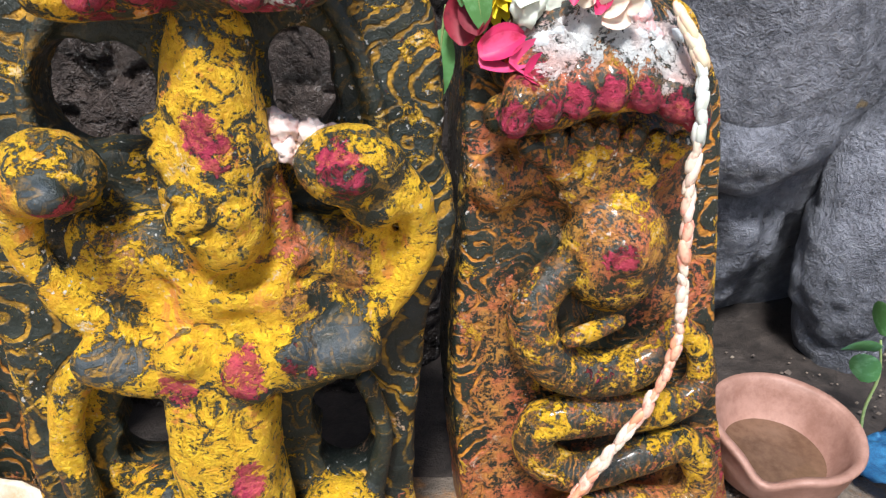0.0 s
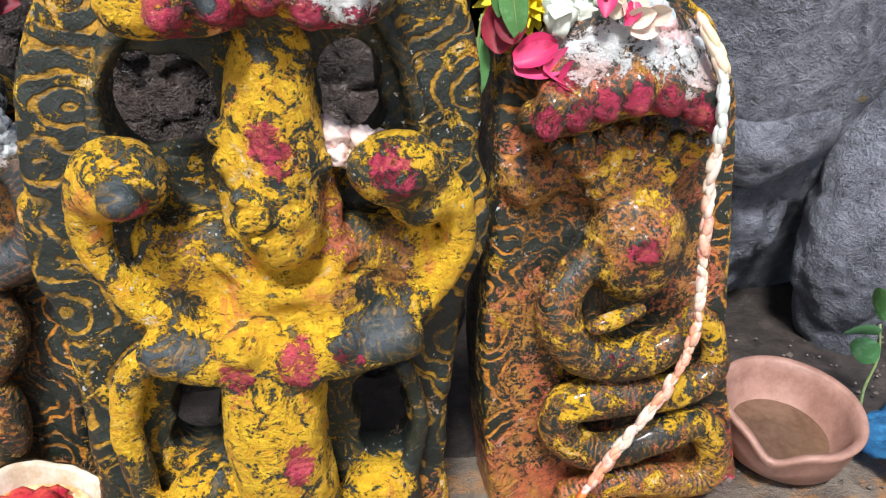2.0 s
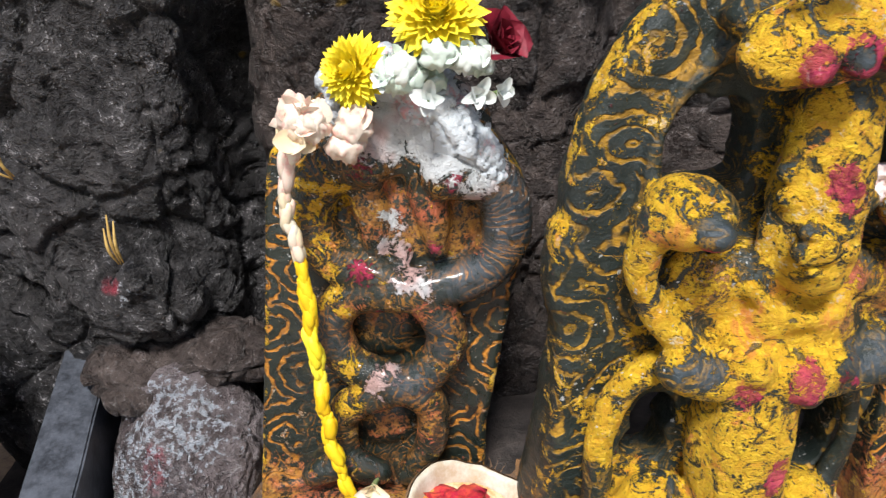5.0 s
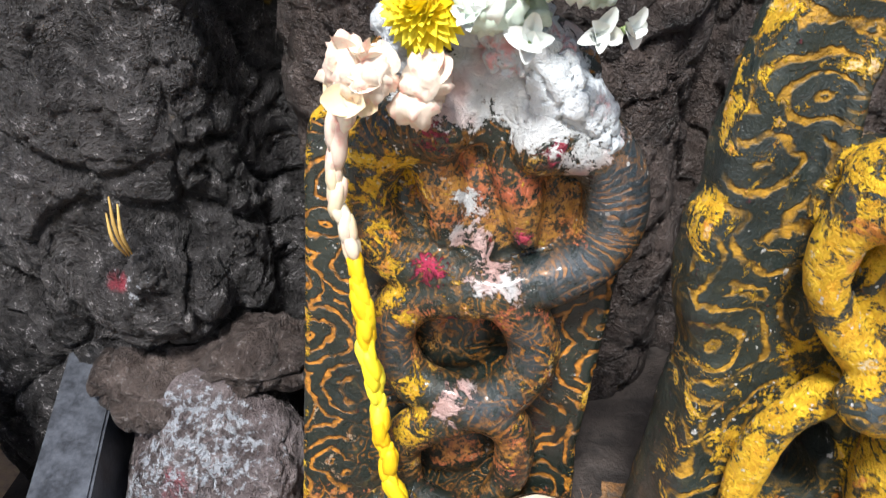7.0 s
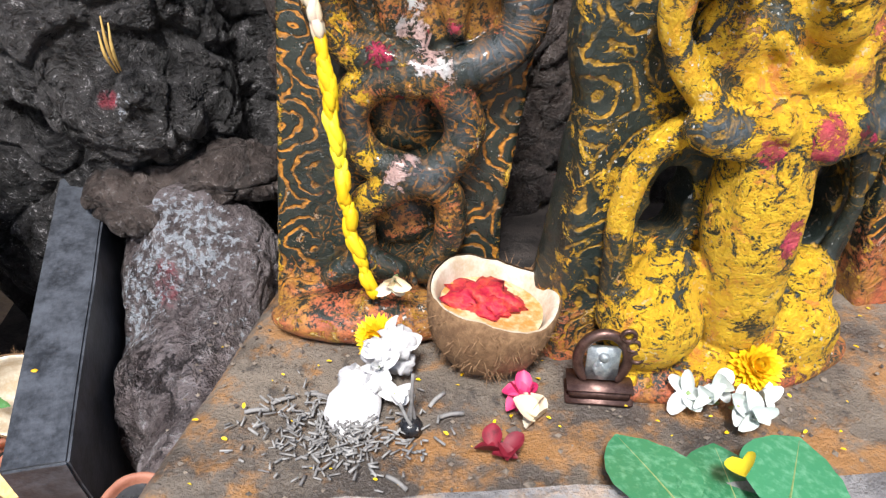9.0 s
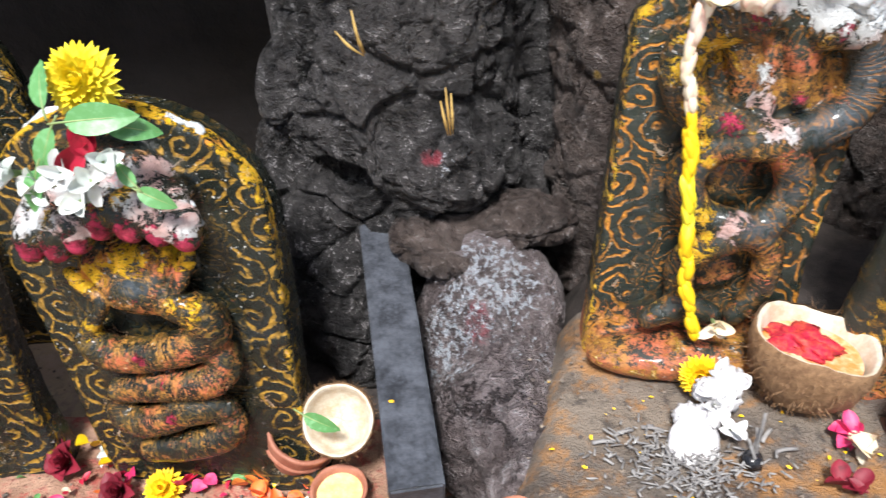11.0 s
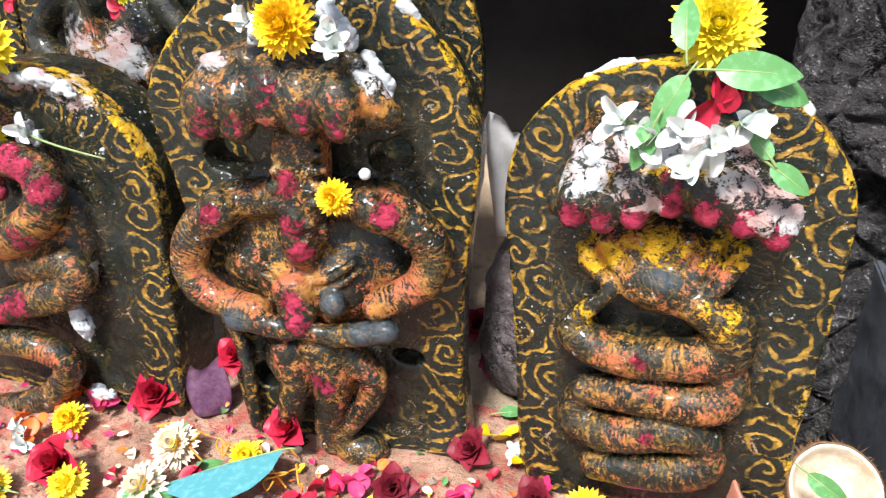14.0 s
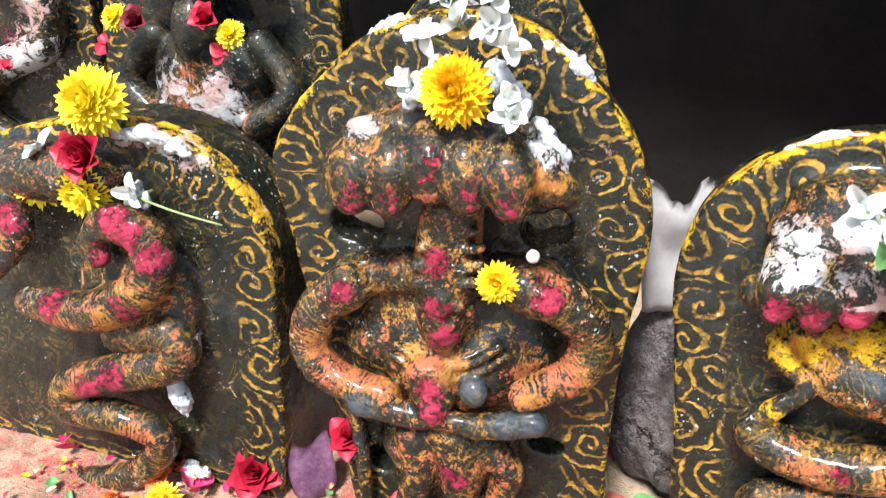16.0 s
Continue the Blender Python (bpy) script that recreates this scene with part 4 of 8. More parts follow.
twin_snakes.tube([(-0.004, -0.048, 0.430), (-0.041, -0.032, 0.419), (-0.063, -0.026, 0.391), (-0.065, -0.025, 0.358), (-0.042, -0.026, 0.319), (0.005, -0.032, 0.302), (0.053, -0.036, 0.281), (0.074, -0.028, 0.232), (0.048, -0.032, 0.189), (-0.007, -0.036, 0.167), (-0.043, -0.026, 0.135), (-0.040, -0.024, 0.082), (-0.020, -0.024, 0.056)], (0.025, 0.026, 0.026, 0.025, 0.023, 0.022, 0.022, 0.022, 0.021, 0.020, 0.019, 0.017, 0.014), 0.004)
twin_snakes.tube([(0.073, -0.048, 0.421), (0.113, -0.032, 0.410), (0.132, -0.026, 0.382), (0.131, -0.025, 0.339), (0.101, -0.028, 0.306), (0.042, -0.038, 0.292), (-0.024, -0.030, 0.283), (-0.050, -0.026, 0.245), (-0.031, -0.026, 0.200), (0.018, -0.038, 0.184), (0.056, -0.028, 0.151), (0.055, -0.024, 0.098), (0.029, -0.024, 0.058)], (0.025, 0.026, 0.026, 0.025, 0.023, 0.022, 0.022, 0.022, 0.021, 0.020, 0.019, 0.017, 0.014), 0.004)
twin_snakes.ball((-0.005, -0.052, 0.431), (0.024, 0.020, 0.024), 0.006)
twin_snakes.ball((0.075, -0.052, 0.419), (0.024, 0.020, 0.024), 0.006)
twin_snakes.ball((-0.006, -0.025, 0.469), (0.055, 0.030, 0.045), 0.012)
twin_snakes.ball((0.061, -0.025, 0.464), (0.055, 0.030, 0.045), 0.012)
twin_snakes.ball((0.027, -0.030, 0.449), (0.060, 0.026, 0.040), 0.012)
twin_snakes.tube([(0.025, -0.026, 0.422), (0.025, -0.026, 0.377), (0.028, -0.026, 0.324)], 0.009, 0.006)
twin_snakes.ball((0.027, 0.000, 0.361), (0.088, 0.030, 0.066), 0.010)
twin_snakes.ball((0.005, 0.0, 0.235), (0.036, 0.014, 0.036), 0.008)
twin_snakes.ball((0.001, 0.0, 0.113), (0.034, 0.012, 0.030), 0.008)
twin_snakes.ball((-0.03, -0.030, 0.003), (0.125, 0.048, 0.030), 0.012)
twin_snakes.tube([(-0.011, -0.030, 0.415), (-0.003, -0.034, 0.380), (0.000, -0.028, 0.335)], (0.020, 0.018, 0.010), 0.008)
twin_snakes.tube([(0.049, -0.030, 0.414), (0.058, -0.034, 0.380), (0.064, -0.028, 0.335)], (0.020, 0.018, 0.010), 0.008)
twin_snakes.tube([(-0.079, -0.030, 0.056), (-0.040, -0.030, 0.074), (-0.003, -0.030, 0.062)], (0.014, 0.018, 0.014), 0.008)
twin_snakes.dab((-0.005, -0.058, 0.430), (0.020, 0.020, 0.018), "r", 0.85)
twin_snakes.dab((0.079, -0.058, 0.419), (0.020, 0.020, 0.018), "r", 0.85)
twin_snakes.dab((0.005, -0.058, 0.259), (0.020, 0.020, 0.018), "r", 0.85)
twin_snakes.dab((-0.004, -0.058, 0.248), (0.020, 0.020, 0.018), "r", 0.85)
twin_snakes.dab((-0.012, -0.058, 0.318), (0.020, 0.020, 0.018), "r", 0.85)
twin_snakes.dab((0.001, -0.030, 0.378), (0.045, 0.040, 0.050), "o", 0.60)
twin_snakes.dab((0.050, -0.030, 0.369), (0.045, 0.040, 0.050), "o", 0.60)
twin_snakes.dab((0.095, -0.030, 0.346), (0.045, 0.040, 0.050), "o", 0.60)
twin_snakes.dab((-0.024, -0.030, 0.264), (0.045, 0.040, 0.050), "o", 0.60)
twin_snakes.dab((0.051, -0.030, 0.265), (0.045, 0.040, 0.050), "o", 0.60)
twin_snakes.dab((0.003, -0.030, 0.126), (0.045, 0.040, 0.050), "o", 0.60)
twin_snakes.dab((0.033, -0.030, 0.140), (0.045, 0.040, 0.050), "o", 0.60)
twin_snakes.dab((-0.063, -0.045, 0.383), (0.026, 0.040, 0.060), "y", 0.44)
twin_snakes.dab((-0.057, -0.045, 0.341), (0.026, 0.040, 0.060), "y", 0.44)
twin_snakes.dab((-0.046, -0.045, 0.272), (0.026, 0.040, 0.060), "y", 0.44)
twin_snakes.dab((-0.035, -0.045, 0.173), (0.026, 0.040, 0.060), "y", 0.44)
twin_snakes.dab((-0.037, -0.045, 0.396), (0.026, 0.040, 0.060), "y", 0.44)
twin_snakes.dab((0.032, -0.052, 0.326), (0.022, 0.026, 0.022), "w", 0.72)
twin_snakes.dab((0.015, -0.052, 0.340), (0.022, 0.026, 0.022), "w", 0.72)
twin_snakes.dab((0.050, -0.052, 0.306), (0.022, 0.026, 0.022), "w", 0.72)
twin_snakes.dab((0.037, -0.052, 0.311), (0.022, 0.026, 0.022), "w", 0.72)
twin_snakes.dab((0.023, -0.052, 0.363), (0.022, 0.026, 0.022), "w", 0.72)
twin_snakes.dab((0.026, -0.052, 0.202), (0.022, 0.026, 0.022), "w", 0.72)
twin_snakes.dab((0.028, -0.052, 0.234), (0.022, 0.026, 0.022), "w", 0.72)
twin_snakes.dab((0.004, -0.052, 0.190), (0.022, 0.026, 0.022), "w", 0.72)
twin_snakes.dab((-0.012, -0.052, 0.112), (0.022, 0.026, 0.022), "w", 0.72)
twin_snakes.dab((0.060, -0.050, 0.448), (0.038, 0.050, 0.036), "w", 0.95)
twin_snakes.dab((0.097, -0.050, 0.440), (0.038, 0.050, 0.036), "w", 0.95)
twin_snakes.dab((0.114, -0.050, 0.424), (0.038, 0.050, 0.036), "w", 0.95)
twin_snakes.dab((0.015, -0.050, 0.461), (0.038, 0.050, 0.036), "w", 0.95)
twin_snakes.dab((-0.009, -0.050, 0.469), (0.038, 0.050, 0.036), "w", 0.95)
twin_snakes.dab((0.035, -0.050, 0.496), (0.038, 0.050, 0.036), "w", 0.95)
twin_snakes.dab((0.079, -0.050, 0.476), (0.038, 0.050, 0.036), "w", 0.95)
twin_snakes.dab((0.058, -0.050, 0.334), (0.020, 0.024, 0.018), "r", 0.50)
twin_snakes.dab((0.041, -0.050, 0.330), (0.020, 0.024, 0.018), "r", 0.50)
twin_snakes.dab((0.003, -0.050, 0.111), (0.020, 0.024, 0.018), "r", 0.50)
for c, r, amount in (((0.132, -0.05, 0.375), (0.030, 0.040, 0.060), 0.8), ((0.100, -0.05, 0.310), (0.045, 0.040, 0.028), 0.8), ((0.040, -0.05, 0.188), (0.034, 0.030, 0.020), 0.7), ((-0.045, -0.05, 0.245), (0.022, 0.030, 0.030), 0.5), ((0.066, -0.05, 0.245), (0.020, 0.030, 0.030), 0.6)):
    twin_snakes.dab(c, r, "b", amount)
twin_snakes.ground_dab("o", 0.07, 0.7)

hooded_snake = Sculpt(pose(0.150, 0.627, 0.250, -3, 0, 9))
hooded_snake.slab([(-0.121, -0.030), (-0.124, -0.030), (-0.141, 0.195), (-0.131, 0.342), (-0.131, 0.424), (-0.129, 0.475), (-0.121, 0.536), (-0.090, 0.567), (-0.032, 0.579), (0.019, 0.570), (0.053, 0.546), (0.072, 0.531), (0.094, 0.487), (0.107, 0.450), (0.121, 0.324), (0.140, 0.164), (0.184, -0.030), (0.203, -0.030)], 0.090, 0.008)
hooded_snake.ball((-0.024, -0.018, 0.494), (0.088, 0.055, 0.038), 0.015)
hooded_snake.ball((-0.026, -0.018, 0.517), (0.075, 0.040, 0.040), 0.015)
hooded_snake.tube([(-0.107, -0.048, 0.462), (-0.071, -0.048, 0.465), (-0.028, -0.048, 0.480), (0.018, -0.048, 0.478), (0.054, -0.048, 0.458)], (0.017, 0.019, 0.020, 0.019, 0.015), 0.010)
hooded_snake.tube([(-0.086, -0.038, 0.490), (-0.097, -0.062, 0.476), (-0.103, -0.068, 0.459)], (0.014, 0.015, 0.012), 0.003)
hooded_snake.tube([(-0.064, -0.038, 0.494), (-0.075, -0.062, 0.481), (-0.079, -0.068, 0.465)], (0.014, 0.015, 0.012), 0.003)
hooded_snake.tube([(-0.040, -0.038, 0.501), (-0.050, -0.062, 0.488), (-0.053, -0.068, 0.472)], (0.014, 0.015, 0.012), 0.003)
hooded_snake.tube([(-0.016, -0.038, 0.505), (-0.025, -0.062, 0.492), (-0.026, -0.068, 0.477)], (0.014, 0.015, 0.012), 0.003)
hooded_snake.tube([(0.009, -0.038, 0.502), (0.002, -0.062, 0.490), (0.003, -0.068, 0.474)], (0.014, 0.015, 0.012), 0.003)
hooded_snake.tube([(0.033, -0.038, 0.494), (0.025, -0.062, 0.481), (0.028, -0.068, 0.465)], (0.014, 0.015, 0.012), 0.003)
hooded_snake.tube([(0.049, -0.038, 0.482), (0.042, -0.062, 0.472), (0.046, -0.068, 0.457)], (0.014, 0.015, 0.012), 0.003)
hooded_snake.tube([(-0.083, -0.040, 0.433), (-0.053, -0.030, 0.408), (-0.030, -0.022, 0.374)], (0.010, 0.009, 0.008), 0.003)
hooded_snake.tube([(-0.061, -0.040, 0.439), (-0.039, -0.030, 0.407), (-0.022, -0.022, 0.374)], (0.010, 0.009, 0.008), 0.003)
hooded_snake.tube([(-0.039, -0.040, 0.443), (-0.025, -0.030, 0.406), (-0.013, -0.022, 0.373)], (0.010, 0.009, 0.008), 0.003)
hooded_snake.tube([(-0.016, -0.040, 0.443), (-0.010, -0.030, 0.405), (-0.005, -0.022, 0.373)], (0.010, 0.009, 0.008), 0.003)
hooded_snake.tube([(0.008, -0.040, 0.440), (0.004, -0.030, 0.405), (0.003, -0.022, 0.372)], (0.010, 0.009, 0.008), 0.003)
hooded_snake.tube([(0.030, -0.040, 0.434), (0.017, -0.030, 0.404), (0.010, -0.022, 0.372)], (0.010, 0.009, 0.008), 0.003)
hooded_snake.tube([(0.051, -0.040, 0.431), (0.030, -0.030, 0.403), (0.018, -0.022, 0.371)], (0.010, 0.009, 0.008), 0.003)
hooded_snake.ball((-0.004, -0.008, 0.407), (0.074, 0.018, 0.046), 0.012)
hooded_snake.ball((-0.097, -0.004, 0.394), (0.030, 0.016, 0.028), 0.008)
hooded_snake.ball((0.007, -0.016, 0.327), (0.050, 0.042, 0.062), 0.008)
hooded_snake.ball((0.006, -0.052, 0.332), (0.017, 0.014, 0.017), 0.008)
hooded_snake.tube([(-0.044, -0.024, 0.384), (-0.014, -0.024, 0.389), (0.031, -0.024, 0.371), (0.053, -0.024, 0.339)], 0.006, 0.005)
hooded_snake.tube([(-0.039, -0.018, 0.314), (-0.067, -0.024, 0.283), (-0.069, -0.028, 0.249), (-0.042, -0.030, 0.214), (0.010, -0.034, 0.206), (0.051, -0.034, 0.221), (0.068, -0.024, 0.240)], (0.018, 0.022, 0.024, 0.024, 0.023, 0.020, 0.015), 0.005)
hooded_snake.tube([(0.076, -0.018, 0.249), (0.101, -0.022, 0.216), (0.106, -0.024, 0.176), (0.068, -0.028, 0.155), (-0.002, -0.032, 0.159), (-0.055, -0.028, 0.152), (-0.061, -0.026, 0.116), (-0.021, -0.032, 0.090), (0.045, -0.036, 0.106), (0.096, -0.028, 0.108), (0.121, -0.026, 0.066), (0.103, -0.028, 0.031), (0.016, -0.028, 0.044), (-0.046, -0.024, 0.026)], (0.011, 0.013, 0.016, 0.019, 0.022, 0.022, 0.021, 0.020, 0.020, 0.019, 0.019, 0.019, 0.019, 0.018), 0.005)
hooded_snake.tube([(-0.041, -0.050, 0.255), (-0.019, -0.050, 0.262), (0.003, -0.050, 0.269)], (0.008, 0.009, 0.007), 0.005)
hooded_snake.tube([(-0.040, -0.032, -0.007), (0.039, -0.032, -0.004), (0.116, -0.032, -0.024)], 0.022, 0.008)
hooded_snake.dab((-0.102, -0.066, 0.460), (0.017, 0.018, 0.017), "r", 0.75)
hooded_snake.dab((-0.079, -0.066, 0.467), (0.017, 0.018, 0.017), "r", 0.75)
hooded_snake.dab((-0.053, -0.066, 0.474), (0.017, 0.018, 0.017), "r", 0.75)
hooded_snake.dab((-0.025, -0.066, 0.479), (0.017, 0.018, 0.017), "r", 0.75)
hooded_snake.dab((0.003, -0.066, 0.477), (0.017, 0.018, 0.017), "r", 0.75)
hooded_snake.dab((0.028, -0.066, 0.467), (0.017, 0.018, 0.017), "r", 0.75)
hooded_snake.dab((0.047, -0.066, 0.458), (0.017, 0.018, 0.017), "r", 0.75)
hooded_snake.dab((-0.088, -0.066, 0.499), (0.017, 0.018, 0.017), "r", 0.75)
hooded_snake.dab((-0.000, -0.066, 0.337), (0.017, 0.018, 0.017), "r", 0.75)
hooded_snake.dab((-0.010, -0.066, 0.333), (0.017, 0.018, 0.017), "r", 0.75)
hooded_snake.dab((-0.049, -0.066, 0.362), (0.017, 0.018, 0.017), "r", 0.75)
hooded_snake.dab((-0.007, -0.066, 0.221), (0.017, 0.018, 0.017), "r", 0.75)
hooded_snake.dab((0.039, -0.066, 0.170), (0.017, 0.018, 0.017), "r", 0.75)
hooded_snake.dab((0.017, -0.066, 0.122), (0.017, 0.018, 0.017), "r", 0.75)
hooded_snake.dab((0.026, -0.066, 0.074), (0.017, 0.018, 0.017), "r", 0.75)
hooded_snake.dab((-0.016, -0.066, 0.222), (0.017, 0.018, 0.017), "r", 0.75)
hooded_snake.dab((-0.105, -0.076, 0.461), (0.015, 0.024, 0.019), "r", 0.90)
hooded_snake.dab((-0.082, -0.076, 0.467), (0.015, 0.024, 0.019), "r", 0.90)
hooded_snake.dab((-0.056, -0.076, 0.474), (0.015, 0.024, 0.019), "r", 0.90)
hooded_snake.dab((-0.029, -0.076, 0.478), (0.015, 0.024, 0.019), "r", 0.90)
hooded_snake.dab((-0.001, -0.076, 0.476), (0.015, 0.024, 0.019), "r", 0.90)
hooded_snake.dab((0.023, -0.076, 0.467), (0.015, 0.024, 0.019), "r", 0.90)
hooded_snake.dab((0.041, -0.076, 0.459), (0.015, 0.024, 0.019), "r", 0.90)
hooded_snake.dab((-0.084, -0.055, 0.493), (0.040, 0.040, 0.030), "o", 0.60)
hooded_snake.dab((-0.047, -0.055, 0.500), (0.040, 0.040, 0.030), "o", 0.60)
hooded_snake.dab((0.002, -0.055, 0.499), (0.040, 0.040, 0.030), "o", 0.60)
hooded_snake.dab((-0.015, -0.050, 0.343), (0.050, 0.040, 0.050), "o", 0.60)
hooded_snake.dab((-0.028, -0.050, 0.371), (0.050, 0.040, 0.050), "o", 0.60)
hooded_snake.dab((0.022, -0.050, 0.351), (0.050, 0.040, 0.050), "o", 0.60)
hooded_snake.dab((-0.013, -0.015, 0.412), (0.060, 0.050, 0.070), "o", 0.52)
hooded_snake.dab((-0.066, -0.015, 0.399), (0.060, 0.050, 0.070), "o", 0.52)
hooded_snake.dab((0.044, -0.015, 0.392), (0.060, 0.050, 0.070), "o", 0.52)
hooded_snake.dab((-0.097, -0.015, 0.401), (0.060, 0.050, 0.070), "o", 0.52)
hooded_snake.dab((-0.097, -0.015, 0.251), (0.060, 0.050, 0.070), "o", 0.52)
hooded_snake.dab((0.077, -0.015, 0.273), (0.060, 0.050, 0.070), "o", 0.52)
hooded_snake.dab((-0.087, -0.015, 0.158), (0.060, 0.050, 0.070), "o", 0.52)
hooded_snake.dab((-0.078, -0.015, 0.085), (0.060, 0.050, 0.070), "o", 0.52)
hooded_snake.dab((0.091, -0.015, 0.022), (0.060, 0.050, 0.070), "o", 0.52)
hooded_snake.dab((0.147, -0.015, 0.014), (0.060, 0.050, 0.070), "o", 0.52)
hooded_snake.dab((-0.108, -0.015, 0.051), (0.060, 0.050, 0.070), "o", 0.52)
hooded_snake.dab((0.033, -0.034, 0.409), (0.034, 0.040, 0.060), "y", 0.50)
hooded_snake.dab((-0.012, -0.034, 0.253), (0.034, 0.040, 0.060), "y", 0.50)
hooded_snake.dab((0.093, -0.034, 0.223), (0.034, 0.040, 0.060), "y", 0.50)
hooded_snake.dab((0.065, -0.034, 0.152), (0.034, 0.040, 0.060), "y", 0.50)
hooded_snake.dab((0.097, -0.034, 0.105), (0.034, 0.040, 0.060), "y", 0.50)
hooded_snake.dab((-0.058, -0.034, 0.167), (0.034, 0.040, 0.060), "y", 0.50)
hooded_snake.dab((-0.120, -0.034, 0.299), (0.034, 0.040, 0.060), "y", 0.50)
hooded_snake.dab((-0.118, -0.034, 0.239), (0.034, 0.040, 0.060), "y", 0.50)
hooded_snake.dab((-0.058, -0.055, 0.523), (0.032, 0.050, 0.024), "w", 0.66)
hooded_snake.dab((-0.031, -0.055, 0.539), (0.032, 0.050, 0.024), "w", 0.66)
hooded_snake.dab((-0.000, -0.055, 0.517), (0.032, 0.050, 0.024), "w", 0.66)
hooded_snake.dab((0.017, -0.055, 0.498), (0.032, 0.050, 0.024), "w", 0.66)
hooded_snake.dab((-0.062, -0.055, 0.510), (0.032, 0.050, 0.024), "w", 0.66)
hooded_snake.dab((-0.086, -0.055, 0.524), (0.032, 0.050, 0.024), "w", 0.66)
hooded_snake.dab((-0.020, -0.055, 0.560), (0.032, 0.050, 0.024), "w", 0.66)
hooded_snake.dab((0.029, -0.055, 0.516), (0.032, 0.050, 0.024), "w", 0.66)
hooded_snake.dab((-0.025, -0.058, 0.240), (0.026, 0.020, 0.010), "b", 0.90)
hooded_snake.dab((0.151, 0.000, 0.041), (0.030, 0.040, 0.050), "r", 0.50)
hooded_snake.dab((0.166, 0.000, -0.010), (0.030, 0.040, 0.050), "r", 0.50)
hooded_snake.ground_dab("o", 0.12, 0.8)

black_snake = Sculpt(pose(-1.270, 0.582, 0.000, -6, 0, -4))
black_snake.slab([(-0.132, -0.030), (-0.158, 0.058), (-0.181, 0.226), (-0.201, 0.337), (-0.215, 0.427), (-0.198, 0.503), (-0.152, 0.560), (-0.078, 0.596), (0.006, 0.600), (0.085, 0.573), (0.138, 0.527), (0.164, 0.474), (0.170, 0.395), (0.172, 0.294), (0.172, 0.180), (0.198, -0.030)], 0.065, 0.008)
black_snake.ball((-0.025, -0.018, 0.501), (0.110, 0.052, 0.036), 0.015)
black_snake.ball((-0.036, -0.012, 0.530), (0.085, 0.040, 0.036), 0.015)
black_snake.tube([(-0.130, -0.048, 0.443), (-0.075, -0.048, 0.451), (-0.018, -0.048, 0.478), (0.041, -0.048, 0.476), (0.094, -0.048, 0.464)], (0.018, 0.020, 0.021, 0.020, 0.016), 0.010)
black_snake.tube([(-0.112, -0.040, 0.482), (-0.110, -0.064, 0.463), (-0.113, -0.068, 0.437)], (0.020, 0.021, 0.015), 0.003)
black_snake.tube([(-0.082, -0.040, 0.487), (-0.078, -0.064, 0.466), (-0.079, -0.068, 0.438)], (0.020, 0.021, 0.015), 0.003)
black_snake.tube([(-0.054, -0.040, 0.496), (-0.049, -0.064, 0.477), (-0.047, -0.068, 0.451)], (0.020, 0.021, 0.015), 0.003)
black_snake.tube([(-0.025, -0.040, 0.510), (-0.018, -0.064, 0.493), (-0.013, -0.068, 0.471)], (0.020, 0.021, 0.015), 0.003)
black_snake.tube([(0.006, -0.040, 0.507), (0.016, -0.064, 0.491), (0.024, -0.068, 0.469)], (0.020, 0.021, 0.015), 0.003)
black_snake.tube([(0.037, -0.040, 0.504), (0.048, -0.064, 0.488), (0.060, -0.068, 0.465)], (0.020, 0.021, 0.015), 0.003)
black_snake.tube([(0.068, -0.040, 0.496), (0.080, -0.064, 0.480), (0.092, -0.068, 0.459)], (0.020, 0.021, 0.015), 0.003)
black_snake.tube([(-0.104, -0.026, 0.385), (-0.061, -0.032, 0.343)], (0.008, 0.007), 0.006)
black_snake.tube([(-0.076, -0.026, 0.395), (-0.044, -0.032, 0.347)], (0.008, 0.007), 0.006)
black_snake.tube([(-0.049, -0.026, 0.404), (-0.028, -0.032, 0.352)], (0.008, 0.007), 0.006)
black_snake.tube([(-0.020, -0.026, 0.413), (-0.010, -0.032, 0.356)], (0.008, 0.007), 0.006)
black_snake.tube([(0.009, -0.026, 0.418), (0.008, -0.032, 0.361)], (0.008, 0.007), 0.006)
black_snake.tube([(0.038, -0.026, 0.420), (0.025, -0.032, 0.365)], (0.008, 0.007), 0.006)
black_snake.tube([(0.066, -0.026, 0.419), (0.042, -0.032, 0.370)], (0.008, 0.007), 0.006)
for x, z in ((-0.113, 0.452), (-0.079, 0.454), (-0.046, 0.467), (-0.011, 0.486), (0.025, 0.484), (0.060, 0.479), (0.092, 0.472)):
    black_snake.ball((x, -0.062, z), (0.0195, 0.022, 0.031), 0.003)
black_snake.ball((-0.020, -0.006, 0.390), (0.080, 0.026, 0.040), 0.012)
black_snake.ball((-0.009, -0.024, 0.360), (0.048, 0.028, 0.034), 0.008)
black_snake.tube([(-0.099, -0.026, 0.369), (-0.064, -0.034, 0.343), (-0.099, -0.030, 0.296)], (0.008, 0.009, 0.012), 0.005)
black_snake.tube([(0.068, -0.026, 0.410), (0.048, -0.034, 0.369), (0.017, -0.032, 0.340)], (0.008, 0.009, 0.012), 0.005)
black_snake.tube([(0.035, -0.034, 0.345), (0.069, -0.028, 0.331), (0.073, -0.026, 0.296), (0.017, -0.034, 0.273), (-0.053, -0.034, 0.263), (-0.097, -0.026, 0.272), (-0.096, -0.026, 0.294)], (0.020, 0.028, 0.028, 0.026, 0.025, 0.023, 0.016), 0.004)
